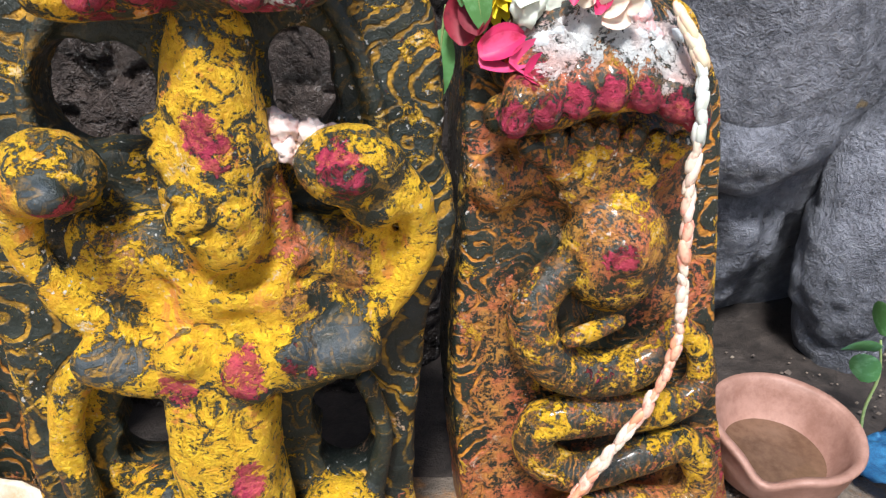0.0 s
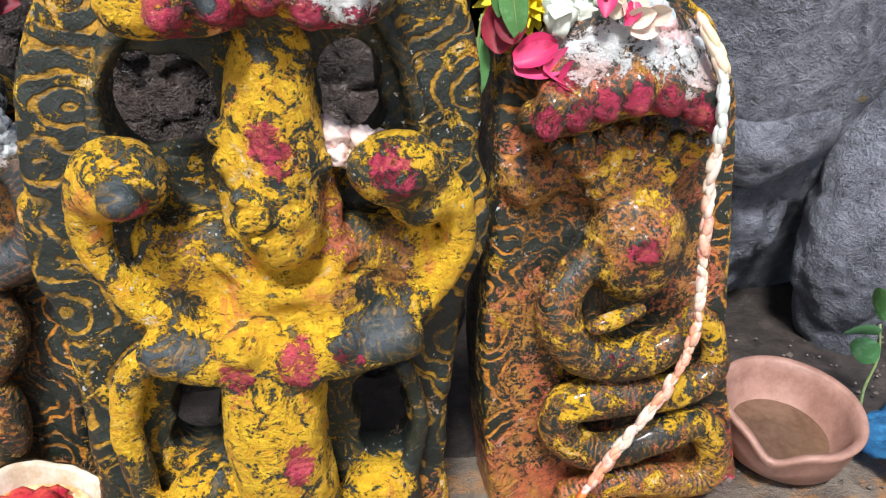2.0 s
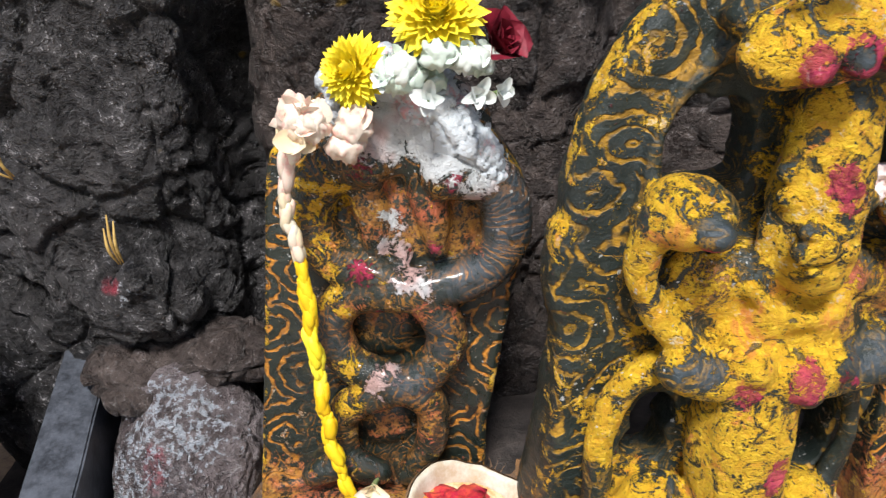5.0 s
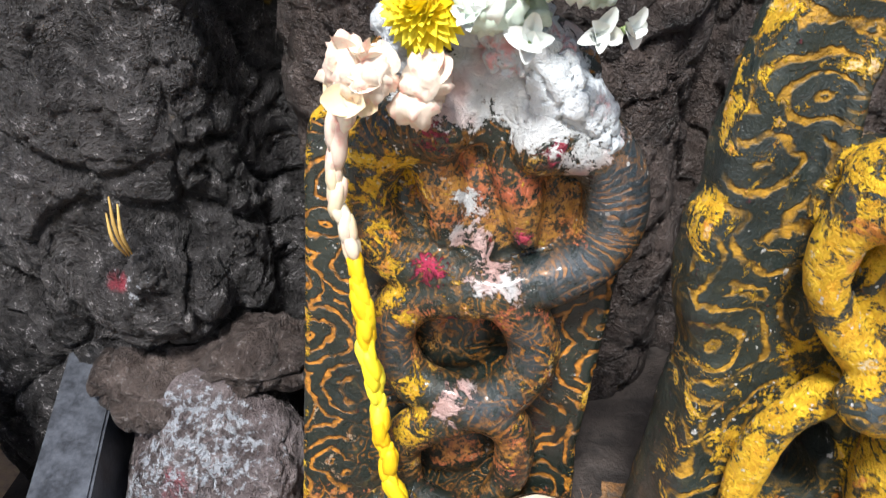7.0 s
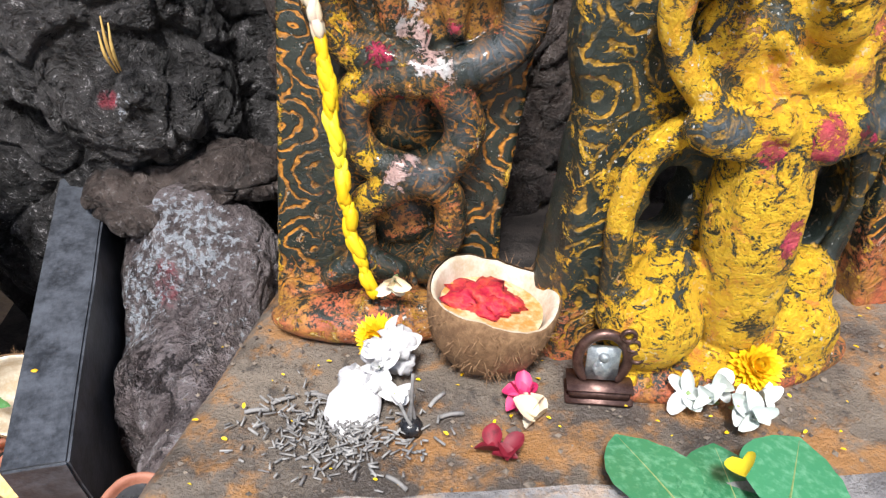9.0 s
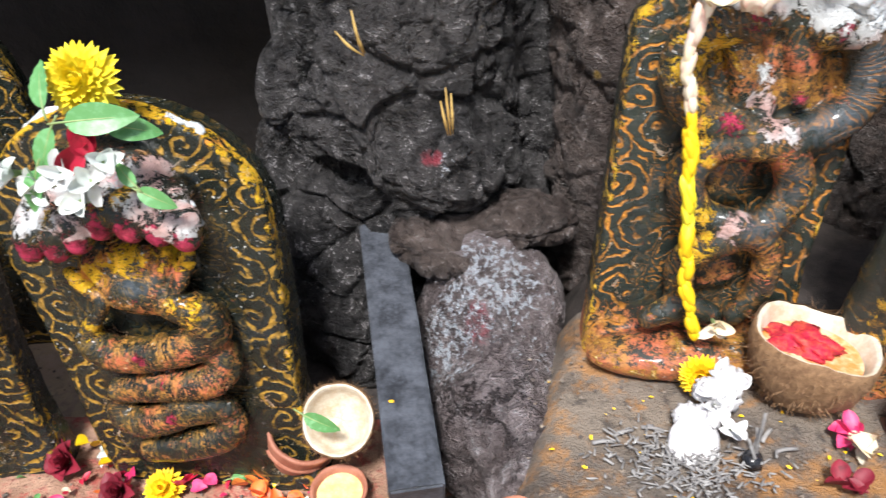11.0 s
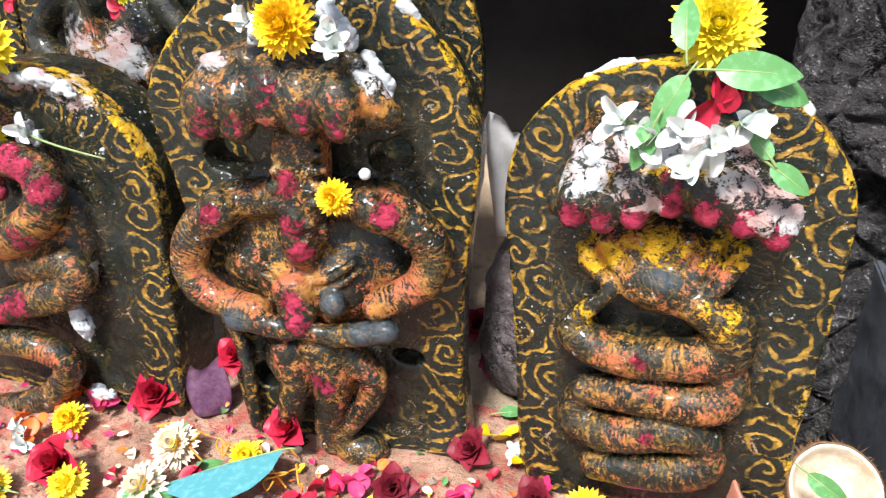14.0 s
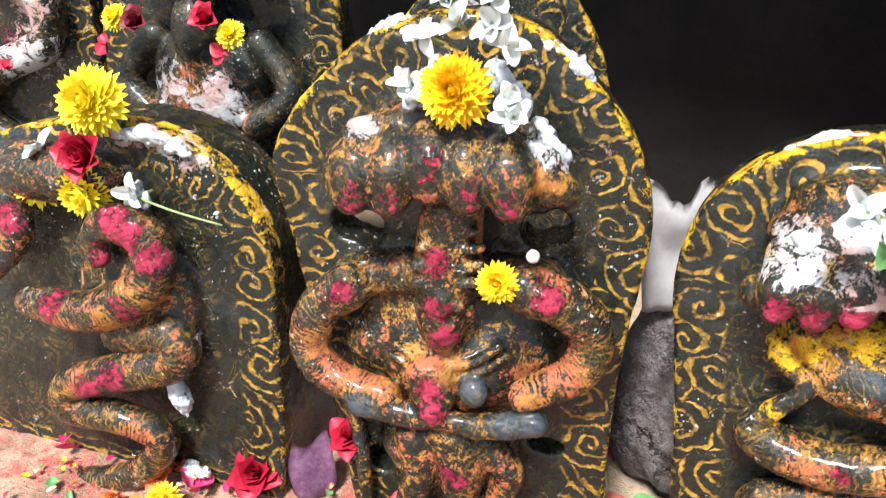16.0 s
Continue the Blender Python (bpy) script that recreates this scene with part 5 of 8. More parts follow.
black_snake.tube([(0.070, -0.022, 0.279), (0.086, -0.022, 0.250), (0.063, -0.032, 0.225), (-0.006, -0.032, 0.215), (-0.073, -0.028, 0.198)], (0.021, 0.025, 0.026, 0.025, 0.020), 0.004)
black_snake.tube([(-0.080, -0.022, 0.184), (-0.079, -0.024, 0.152), (-0.031, -0.034, 0.151), (0.039, -0.034, 0.180), (0.078, -0.026, 0.172)], (0.020, 0.024, 0.025, 0.025, 0.019), 0.004)
black_snake.tube([(0.077, -0.022, 0.169), (0.078, -0.026, 0.136), (0.030, -0.032, 0.113), (-0.046, -0.028, 0.094)], (0.019, 0.024, 0.025, 0.021), 0.004)
for x, z, channel, amount in ((-0.10, 0.505, "w", 0.62), (-0.05, 0.525, "w", 0.7), (0.0, 0.535, "w", 0.6), (0.05, 0.53, "w", 0.66), (0.085, 0.51, "w", 0.6), (-0.115, 0.48, "y", 0.6), (-0.03, 0.505, "y", 0.62), (0.03, 0.51, "y", 0.6), (0.08, 0.495, "y", 0.55)):
    black_snake.dab((x, -0.050, z), (0.034, 0.045, 0.024), channel, amount)
black_snake.dab((-0.113, -0.070, 0.438), (0.015, 0.020, 0.018), "r", 0.75)
black_snake.dab((-0.079, -0.070, 0.440), (0.015, 0.020, 0.018), "r", 0.75)
black_snake.dab((-0.047, -0.070, 0.453), (0.015, 0.020, 0.018), "r", 0.75)
black_snake.dab((-0.013, -0.070, 0.474), (0.015, 0.020, 0.018), "r", 0.75)
black_snake.dab((0.024, -0.070, 0.472), (0.015, 0.020, 0.018), "r", 0.75)
black_snake.dab((0.059, -0.070, 0.468), (0.015, 0.020, 0.018), "r", 0.75)
black_snake.dab((0.092, -0.070, 0.461), (0.015, 0.020, 0.018), "r", 0.75)
black_snake.dab((-0.015, -0.070, 0.500), (0.015, 0.020, 0.018), "r", 0.75)
black_snake.dab((-0.006, -0.070, 0.358), (0.015, 0.020, 0.018), "r", 0.75)
black_snake.dab((-0.030, -0.070, 0.381), (0.015, 0.020, 0.018), "r", 0.75)
black_snake.dab((0.004, -0.070, 0.300), (0.015, 0.020, 0.018), "r", 0.75)
black_snake.dab((0.005, -0.070, 0.235), (0.015, 0.020, 0.018), "r", 0.75)
black_snake.dab((0.010, -0.070, 0.179), (0.015, 0.020, 0.018), "r", 0.75)
black_snake.dab((0.005, -0.070, 0.193), (0.015, 0.020, 0.018), "r", 0.75)
black_snake.dab((-0.014, -0.070, 0.276), (0.015, 0.020, 0.018), "r", 0.75)
black_snake.dab((-0.111, -0.074, 0.438), (0.017, 0.026, 0.026), "r", 0.92)
black_snake.dab((-0.077, -0.074, 0.439), (0.017, 0.026, 0.026), "r", 0.92)
black_snake.dab((-0.046, -0.074, 0.452), (0.017, 0.026, 0.026), "r", 0.92)
black_snake.dab((-0.013, -0.074, 0.474), (0.017, 0.026, 0.026), "r", 0.92)
black_snake.dab((0.024, -0.074, 0.471), (0.017, 0.026, 0.026), "r", 0.92)
black_snake.dab((0.060, -0.074, 0.467), (0.017, 0.026, 0.026), "r", 0.92)
black_snake.dab((0.092, -0.074, 0.461), (0.017, 0.026, 0.026), "r", 0.92)
black_snake.dab((-0.104, -0.062, 0.474), (0.044, 0.034, 0.024), "w", 0.72)
black_snake.dab((-0.047, -0.062, 0.479), (0.044, 0.034, 0.024), "w", 0.72)
black_snake.dab((0.048, -0.062, 0.499), (0.044, 0.034, 0.024), "w", 0.72)
black_snake.dab((0.082, -0.062, 0.483), (0.044, 0.034, 0.024), "w", 0.72)
black_snake.dab((-0.126, -0.062, 0.505), (0.044, 0.034, 0.024), "w", 0.72)
black_snake.dab((-0.053, -0.062, 0.524), (0.044, 0.034, 0.024), "w", 0.72)
black_snake.dab((-0.129, -0.060, 0.474), (0.030, 0.030, 0.020), "y", 0.66)
black_snake.dab((-0.076, -0.060, 0.479), (0.030, 0.030, 0.020), "y", 0.66)
black_snake.dab((0.007, -0.060, 0.490), (0.030, 0.030, 0.020), "y", 0.66)
black_snake.dab((-0.070, -0.030, 0.381), (0.050, 0.040, 0.045), "o", 0.52)
black_snake.dab((-0.018, -0.030, 0.407), (0.050, 0.040, 0.045), "o", 0.52)
black_snake.dab((0.035, -0.030, 0.406), (0.050, 0.040, 0.045), "o", 0.52)
black_snake.dab((-0.007, -0.030, 0.335), (0.050, 0.040, 0.045), "o", 0.52)
black_snake.dab((-0.030, -0.050, 0.267), (0.055, 0.030, 0.026), "o", 0.46)
black_snake.dab((-0.011, -0.050, 0.228), (0.055, 0.030, 0.026), "o", 0.46)
black_snake.dab((-0.055, -0.050, 0.214), (0.055, 0.030, 0.026), "o", 0.46)
black_snake.dab((0.036, -0.050, 0.288), (0.055, 0.030, 0.026), "o", 0.46)
black_snake.dab((-0.002, -0.050, 0.169), (0.055, 0.030, 0.026), "o", 0.46)
black_snake.dab((0.041, -0.050, 0.223), (0.055, 0.030, 0.026), "o", 0.46)
black_snake.dab((-0.090, -0.040, 0.303), (0.030, 0.040, 0.030), "y", 0.42)
black_snake.dab((0.059, -0.040, 0.345), (0.030, 0.040, 0.030), "y", 0.42)
black_snake.dab((0.057, -0.040, 0.416), (0.030, 0.040, 0.030), "y", 0.42)
black_snake.dab((-0.090, -0.028, 0.382), (0.045, 0.040, 0.026), "y", 0.66)
black_snake.dab((-0.019, -0.028, 0.406), (0.045, 0.040, 0.026), "y", 0.66)
black_snake.dab((0.050, -0.028, 0.416), (0.045, 0.040, 0.026), "y", 0.66)
black_snake.dab((-0.004, -0.054, 0.381), (0.026, 0.014, 0.016), "b", 0.80)
black_snake.dab((0.024, -0.054, 0.388), (0.026, 0.014, 0.016), "b", 0.80)

black_flute_god = Sculpt(pose(-1.720, 0.572, 0.000, -4, 0, 8))
black_flute_god.slab([(-0.113, -0.030), (-0.127, 0.039), (-0.162, 0.236), (-0.193, 0.391), (-0.216, 0.489), (-0.198, 0.544), (-0.156, 0.598), (-0.098, 0.649), (-0.015, 0.677), (0.071, 0.669), (0.137, 0.617), (0.189, 0.558), (0.214, 0.487), (0.215, 0.421), (0.208, 0.335), (0.205, 0.240), (0.210, 0.120), (0.231, -0.030)], 0.060, 0.008)
black_flute_god.ball((-0.002, -0.034, 0.545), (0.100, 0.058, 0.036), 0.015)
black_flute_god.ball((-0.011, -0.026, 0.566), (0.080, 0.045, 0.030), 0.012)
black_flute_god.tube([(-0.108, -0.066, 0.513), (-0.053, -0.066, 0.516), (0.006, -0.066, 0.529), (0.069, -0.066, 0.524), (0.124, -0.066, 0.525)], (0.017, 0.019, 0.020, 0.019, 0.014), 0.010)
black_flute_god.tube([(-0.086, -0.048, 0.552), (-0.081, -0.084, 0.534), (-0.085, -0.092, 0.506)], (0.024, 0.028, 0.021), 0.003)
black_flute_god.tube([(-0.050, -0.048, 0.559), (-0.044, -0.084, 0.539), (-0.045, -0.092, 0.509)], (0.024, 0.028, 0.021), 0.003)
black_flute_god.tube([(-0.014, -0.048, 0.566), (-0.007, -0.084, 0.550), (-0.005, -0.092, 0.526)], (0.024, 0.028, 0.021), 0.003)
black_flute_god.tube([(0.020, -0.048, 0.566), (0.029, -0.084, 0.547), (0.033, -0.092, 0.520)], (0.024, 0.028, 0.021), 0.003)
black_flute_god.tube([(0.059, -0.048, 0.564), (0.069, -0.084, 0.546), (0.076, -0.092, 0.518)], (0.024, 0.028, 0.021), 0.003)
black_flute_god.tube([(0.081, -0.048, 0.555), (0.107, -0.072, 0.543), (0.128, -0.070, 0.521)], (0.018, 0.017, 0.010), 0.005)
black_flute_god.tube([(-0.091, -0.058, 0.566), (-0.050, -0.058, 0.576), (0.002, -0.058, 0.583), (0.047, -0.058, 0.584), (0.080, -0.058, 0.579)], 0.011, 0.004)
black_flute_god.tube([(-0.099, -0.072, 0.548), (-0.051, -0.072, 0.561), (-0.000, -0.072, 0.568), (0.061, -0.072, 0.570), (0.108, -0.072, 0.560)], 0.009, 0.004)
for x, z in ((-0.096, 0.524), (-0.052, 0.528), (-0.008, 0.538), (0.036, 0.535), (0.080, 0.533)):
    black_flute_god.ball((x, -0.074, z), (0.0235, 0.026, 0.034), 0.003)
black_flute_god.cut((-0.100, 0.000, 0.429), (0.024, 0.200, 0.022), 0.004)
black_flute_god.cut((-0.120, 0.000, 0.434), (0.024, 0.200, 0.022), 0.004)
black_flute_god.cut((0.116, 0.000, 0.458), (0.018, 0.200, 0.020), 0.004)
black_flute_god.cut((0.095, 0.000, 0.451), (0.018, 0.200, 0.020), 0.004)
black_flute_god.tube([(0.008, -0.040, 0.477), (0.006, -0.040, 0.437), (0.005, -0.040, 0.402)], (0.034, 0.036, 0.038), 0.010)
black_flute_god.ball((0.004, -0.046, 0.359), (0.030, 0.032, 0.044), 0.008)
black_flute_god.ball((0.009, -0.076, 0.387), (0.010, 0.009, 0.016), 0.006)
black_flute_god.tube([(-0.024, -0.066, 0.424), (0.010, -0.066, 0.424), (0.046, -0.066, 0.434)], 0.007, 0.005)
black_flute_god.tube([(-0.023, -0.068, 0.405), (0.011, -0.068, 0.405), (0.047, -0.068, 0.416)], 0.006, 0.005)
black_flute_god.tube([(-0.108, -0.018, 0.375), (-0.046, -0.018, 0.391), (0.045, -0.018, 0.398), (0.108, -0.018, 0.400)], (0.027, 0.024, 0.024, 0.027), 0.012)
black_flute_god.ball((0.011, -0.014, 0.277), (0.084, 0.040, 0.066), 0.014)
black_flute_god.ball((0.007, -0.002, 0.292), (0.125, 0.026, 0.105), 0.014)
black_flute_god.ball((0.007, -0.004, 0.131), (0.085, 0.030, 0.080), 0.014)
black_flute_god.tube([(-0.107, -0.040, 0.375), (-0.148, -0.036, 0.336), (-0.161, -0.036, 0.283), (-0.130, -0.042, 0.248), (-0.062, -0.052, 0.239)], (0.027, 0.026, 0.025, 0.023, 0.020), 0.007)
black_flute_god.ball((-0.115, -0.046, 0.365), (0.024, 0.022, 0.020), 0.008)
black_flute_god.tube([(0.093, -0.046, 0.405), (0.142, -0.042, 0.387), (0.169, -0.036, 0.349), (0.157, -0.042, 0.306), (0.104, -0.052, 0.272)], (0.027, 0.027, 0.025, 0.023, 0.020), 0.007)
black_flute_god.ball((0.118, -0.056, 0.401), (0.028, 0.024, 0.020), 0.008)
black_flute_god.ball((-0.090, -0.010, 0.288), (0.036, 0.018, 0.036), 0.010)
black_flute_god.ball((0.090, -0.010, 0.304), (0.036, 0.018, 0.036), 0.010)
black_flute_god.ball((0.046, -0.058, 0.269), (0.017, 0.015, 0.018), 0.004)
black_flute_god.ball((-0.007, -0.056, 0.281), (0.028, 0.020, 0.024), 0.008)
black_flute_god.ball((-0.003, -0.056, 0.254), (0.028, 0.020, 0.024), 0.008)
black_flute_god.tube([(-0.052, -0.042, 0.306), (-0.019, -0.050, 0.294), (0.012, -0.054, 0.294), (0.044, -0.050, 0.305), (0.070, -0.042, 0.326)], 0.005, 0.003)
black_flute_god.tube([(-0.059, -0.042, 0.293), (-0.022, -0.050, 0.278), (0.013, -0.054, 0.278), (0.048, -0.050, 0.289), (0.080, -0.042, 0.316)], 0.004, 0.003)
black_flute_god.tube([(-0.018, -0.068, 0.446), (0.012, -0.068, 0.445), (0.045, -0.068, 0.455)], 0.006, 0.003)
black_flute_god.tube([(-0.016, -0.064, 0.464), (0.011, -0.064, 0.463), (0.040, -0.064, 0.471)], 0.005, 0.003)
black_flute_god.ball((-0.003, -0.072, 0.379), (0.009, 0.007, 0.006), 0.003)
black_flute_god.ball((0.024, -0.072, 0.385), (0.009, 0.007, 0.006), 0.003)
black_flute_god.tube([(0.005, -0.074, 0.357), (0.013, -0.074, 0.356), (0.022, -0.074, 0.361)], 0.003, 0.003)
black_flute_god.ball((-0.020, -0.050, 0.354), (0.007, 0.008, 0.014), 0.004)
black_flute_god.ball((0.034, -0.050, 0.366), (0.007, 0.008, 0.014), 0.004)
black_flute_god.tube([(-0.092, -0.060, 0.229), (-0.015, -0.060, 0.224)], 0.016, 0.004)
black_flute_god.tube([(0.050, -0.060, 0.223), (0.120, -0.060, 0.241)], 0.016, 0.004)
black_flute_god.tube([(-0.018, -0.060, 0.225), (0.053, -0.060, 0.224)], 0.013, 0.004)
black_flute_god.ball((0.001, -0.068, 0.239), (0.016, 0.015, 0.020), 0.006)
black_flute_god.tube([(-0.027, -0.036, 0.176), (-0.018, -0.038, 0.126), (-0.036, -0.034, 0.052)], (0.026, 0.024, 0.018), 0.008)
black_flute_god.tube([(0.020, -0.038, 0.187), (0.036, -0.040, 0.140), (0.025, -0.036, 0.050)], (0.032, 0.028, 0.020), 0.008)
black_flute_god.tube([(0.054, -0.030, 0.180), (0.092, -0.030, 0.136), (0.067, -0.030, 0.075), (0.025, -0.030, 0.015)], (0.020, 0.019, 0.016, 0.014), 0.008)
black_flute_god.cut((-0.078, 0.000, 0.099), (0.022, 0.200, 0.024), 0.004)
black_flute_god.cut((0.131, 0.000, 0.165), (0.022, 0.200, 0.013), 0.004)
black_flute_god.tube([(-0.125, -0.018, 0.212), (-0.104, -0.016, 0.134), (-0.098, -0.014, 0.018)], (0.010, 0.010, 0.010), 0.006)
black_flute_god.ball((0.069, -0.022, 0.009), (0.040, 0.028, 0.026), 0.010)
black_flute_god.ball((-0.039, -0.022, -0.020), (0.040, 0.028, 0.026), 0.010)
black_flute_god.dab((-0.004, -0.100, 0.545), (0.017, 0.024, 0.030), "r", 0.59)
black_flute_god.dab((-0.043, -0.100, 0.517), (0.017, 0.024, 0.030), "r", 0.59)
black_flute_god.dab((0.036, -0.100, 0.524), (0.017, 0.024, 0.030), "r", 0.59)
black_flute_god.dab((0.074, -0.100, 0.520), (0.017, 0.024, 0.030), "r", 0.59)
black_flute_god.dab((-0.081, -0.100, 0.510), (0.017, 0.024, 0.030), "r", 0.59)
black_flute_god.dab((-0.108, -0.074, 0.381), (0.020, 0.022, 0.020), "r", 0.85)
black_flute_god.dab((0.120, -0.074, 0.407), (0.020, 0.022, 0.020), "r", 0.85)
black_flute_god.dab((-0.001, -0.074, 0.435), (0.020, 0.022, 0.020), "r", 0.85)
black_flute_god.dab((0.004, -0.074, 0.381), (0.020, 0.022, 0.020), "r", 0.85)
black_flute_god.dab((0.012, -0.074, 0.344), (0.020, 0.022, 0.020), "r", 0.85)
black_flute_god.dab((0.002, -0.074, 0.244), (0.020, 0.022, 0.020), "r", 0.85)
black_flute_god.dab((-0.002, -0.074, 0.274), (0.020, 0.022, 0.020), "r", 0.85)
black_flute_god.dab((0.030, -0.074, 0.142), (0.020, 0.022, 0.020), "r", 0.85)
black_flute_god.dab((0.015, -0.074, 0.147), (0.020, 0.022, 0.020), "r", 0.85)
black_flute_god.dab((-0.014, -0.074, 0.200), (0.020, 0.022, 0.020), "r", 0.85)
black_flute_god.dab((-0.140, -0.050, 0.303), (0.042, 0.036, 0.036), "o", 0.72)
black_flute_god.dab((-0.120, -0.050, 0.267), (0.042, 0.036, 0.036), "o", 0.72)
black_flute_god.dab((-0.077, -0.050, 0.243), (0.042, 0.036, 0.036), "o", 0.72)
black_flute_god.dab((-0.009, -0.050, 0.288), (0.042, 0.036, 0.036), "o", 0.72)
black_flute_god.dab((0.145, -0.050, 0.309), (0.042, 0.036, 0.036), "o", 0.72)
black_flute_god.dab((0.110, -0.050, 0.280), (0.042, 0.036, 0.036), "o", 0.72)
black_flute_god.dab((0.111, -0.050, 0.403), (0.042, 0.036, 0.036), "o", 0.72)
black_flute_god.dab((0.004, -0.050, 0.298), (0.042, 0.036, 0.036), "o", 0.72)
black_flute_god.dab((-0.078, -0.080, 0.524), (0.040, 0.030, 0.018), "o", 0.60)
black_flute_god.dab((0.053, -0.080, 0.545), (0.040, 0.030, 0.018), "o", 0.60)
black_flute_god.dab((0.102, -0.080, 0.539), (0.040, 0.030, 0.018), "o", 0.60)
black_flute_god.dab((0.008, -0.040, 0.464), (0.050, 0.030, 0.030), "o", 0.60)
black_flute_god.dab((0.027, -0.040, 0.453), (0.050, 0.030, 0.030), "o", 0.60)
black_flute_god.dab((0.056, -0.040, 0.483), (0.050, 0.030, 0.030), "o", 0.60)
black_flute_god.dab((-0.055, -0.050, 0.154), (0.050, 0.040, 0.060), "o", 0.42)
black_flute_god.dab((0.016, -0.050, 0.170), (0.050, 0.040, 0.060), "o", 0.42)
black_flute_god.dab((0.067, -0.050, 0.138), (0.050, 0.040, 0.060), "o", 0.42)
black_flute_god.dab((0.098, -0.070, 0.575), (0.020, 0.024, 0.020), "w", 0.60)
black_flute_god.dab((0.113, -0.070, 0.560), (0.020, 0.024, 0.020), "w", 0.60)
black_flute_god.dab((-0.081, -0.070, 0.571), (0.020, 0.024, 0.020), "w", 0.60)
black_flute_god.dab((0.048, -0.066, 0.275), (0.026, 0.020, 0.018), "b", 0.90)
black_flute_god.dab((-0.086, -0.066, 0.232), (0.026, 0.020, 0.018), "b", 0.90)
black_flute_god.dab((0.090, -0.066, 0.236), (0.026, 0.020, 0.018), "b", 0.90)
black_flute_god.dab((0.115, -0.066, 0.244), (0.026, 0.020, 0.018), "b", 0.90)

coiled_snake = Sculpt(pose(-2.140, 0.513, 0.000, -6, 0, 5))
coiled_snake.slab([(-0.752, -0.030), (-0.590, -0.030), (-0.458, 0.223), (-0.346, 0.391), (-0.201, 0.480), (-0.065, 0.516), (0.033, 0.520), (0.107, 0.497), (0.164, 0.447), (0.195, 0.379), (0.201, 0.261), (0.204, 0.122), (0.200, -0.030)], 0.110, 0.008)
coiled_snake.ball((-0.101, -0.010, 0.450), (0.110, 0.050, 0.040), 0.015)
coiled_snake.tube([(-0.123, -0.052, 0.278), (-0.022, -0.056, 0.285), (0.058, -0.052, 0.339), (0.060, -0.046, 0.393), (0.009, -0.046, 0.407), (-0.026, -0.044, 0.375)], (0.022, 0.028, 0.028, 0.026, 0.024, 0.017), 0.005)
coiled_snake.ball((-0.011, -0.050, 0.360), (0.014, 0.014, 0.014), 0.006)
coiled_snake.tube([(-0.010, -0.030, 0.242), (0.064, -0.030, 0.257), (0.071, -0.034, 0.219), (-0.011, -0.044, 0.189), (-0.089, -0.044, 0.154), (-0.095, -0.044, 0.115), (-0.012, -0.044, 0.116), (0.040, -0.034, 0.085), (-0.013, -0.036, 0.013), (-0.105, -0.036, -0.023)], (0.026, 0.028, 0.028, 0.027, 0.025, 0.024, 0.023, 0.022, 0.022, 0.020), 0.006)
coiled_snake.tube([(-0.141, -0.040, 0.416), (-0.139, -0.044, 0.364), (-0.201, -0.040, 0.304)], (0.018, 0.020, 0.018), 0.006)
coiled_snake.ball((0.010, -0.008, 0.294), (0.090, 0.030, 0.080), 0.015)
coiled_snake.dab((0.049, -0.064, 0.402), (0.026, 0.026, 0.026), "r", 0.85)
coiled_snake.dab((0.077, -0.064, 0.377), (0.026, 0.026, 0.026), "r", 0.85)
coiled_snake.dab((0.028, -0.064, 0.420), (0.026, 0.026, 0.026), "r", 0.85)
coiled_snake.dab((0.005, -0.064, 0.365), (0.026, 0.026, 0.026), "r", 0.85)
coiled_snake.dab((-0.075, -0.064, 0.288), (0.026, 0.026, 0.026), "r", 0.85)
coiled_snake.dab((-0.110, -0.064, 0.414), (0.026, 0.026, 0.026), "r", 0.85)
coiled_snake.dab((-0.131, -0.064, 0.396), (0.026, 0.026, 0.026), "r", 0.85)
coiled_snake.dab((-0.004, -0.064, 0.194), (0.026, 0.026, 0.026), "r", 0.85)
coiled_snake.dab((-0.043, -0.064, 0.168), (0.026, 0.026, 0.026), "r", 0.85)
coiled_snake.dab((-0.021, -0.064, 0.072), (0.026, 0.026, 0.026), "r", 0.85)
coiled_snake.dab((0.037, -0.064, 0.310), (0.026, 0.026, 0.026), "r", 0.85)
coiled_snake.dab((0.007, -0.060, 0.294), (0.038, 0.034, 0.034), "o", 0.80)
coiled_snake.dab((0.052, -0.060, 0.326), (0.038, 0.034, 0.034), "o", 0.80)
coiled_snake.dab((-0.064, -0.060, 0.272), (0.038, 0.034, 0.034), "o", 0.80)
coiled_snake.dab((-0.054, -0.060, 0.171), (0.038, 0.034, 0.034), "o", 0.80)
coiled_snake.dab((0.015, -0.060, 0.097), (0.038, 0.034, 0.034), "o", 0.80)
coiled_snake.dab((0.076, -0.022, 0.264), (0.016, 0.024, 0.024), "w", 0.90)
coiled_snake.dab((0.066, -0.022, 0.167), (0.016, 0.024, 0.024), "w", 0.90)
coiled_snake.dab((0.055, -0.022, 0.141), (0.016, 0.024, 0.024), "w", 0.90)
coiled_snake.dab((0.091, -0.022, 0.242), (0.016, 0.024, 0.024), "w", 0.90)
coiled_snake.dab((0.081, -0.022, 0.038), (0.016, 0.024, 0.024), "w", 0.90)
coiled_snake.dab((0.071, -0.022, 0.026), (0.016, 0.024, 0.024), "w", 0.90)
coiled_snake.dab((0.069, 0.000, 0.498), (0.040, 0.050, 0.016), "w", 0.55)
coiled_snake.dab((0.022, 0.000, 0.499), (0.040, 0.050, 0.016), "w", 0.55)
coiled_snake.dab((0.098, 0.000, 0.481), (0.040, 0.050, 0.016), "w", 0.55)

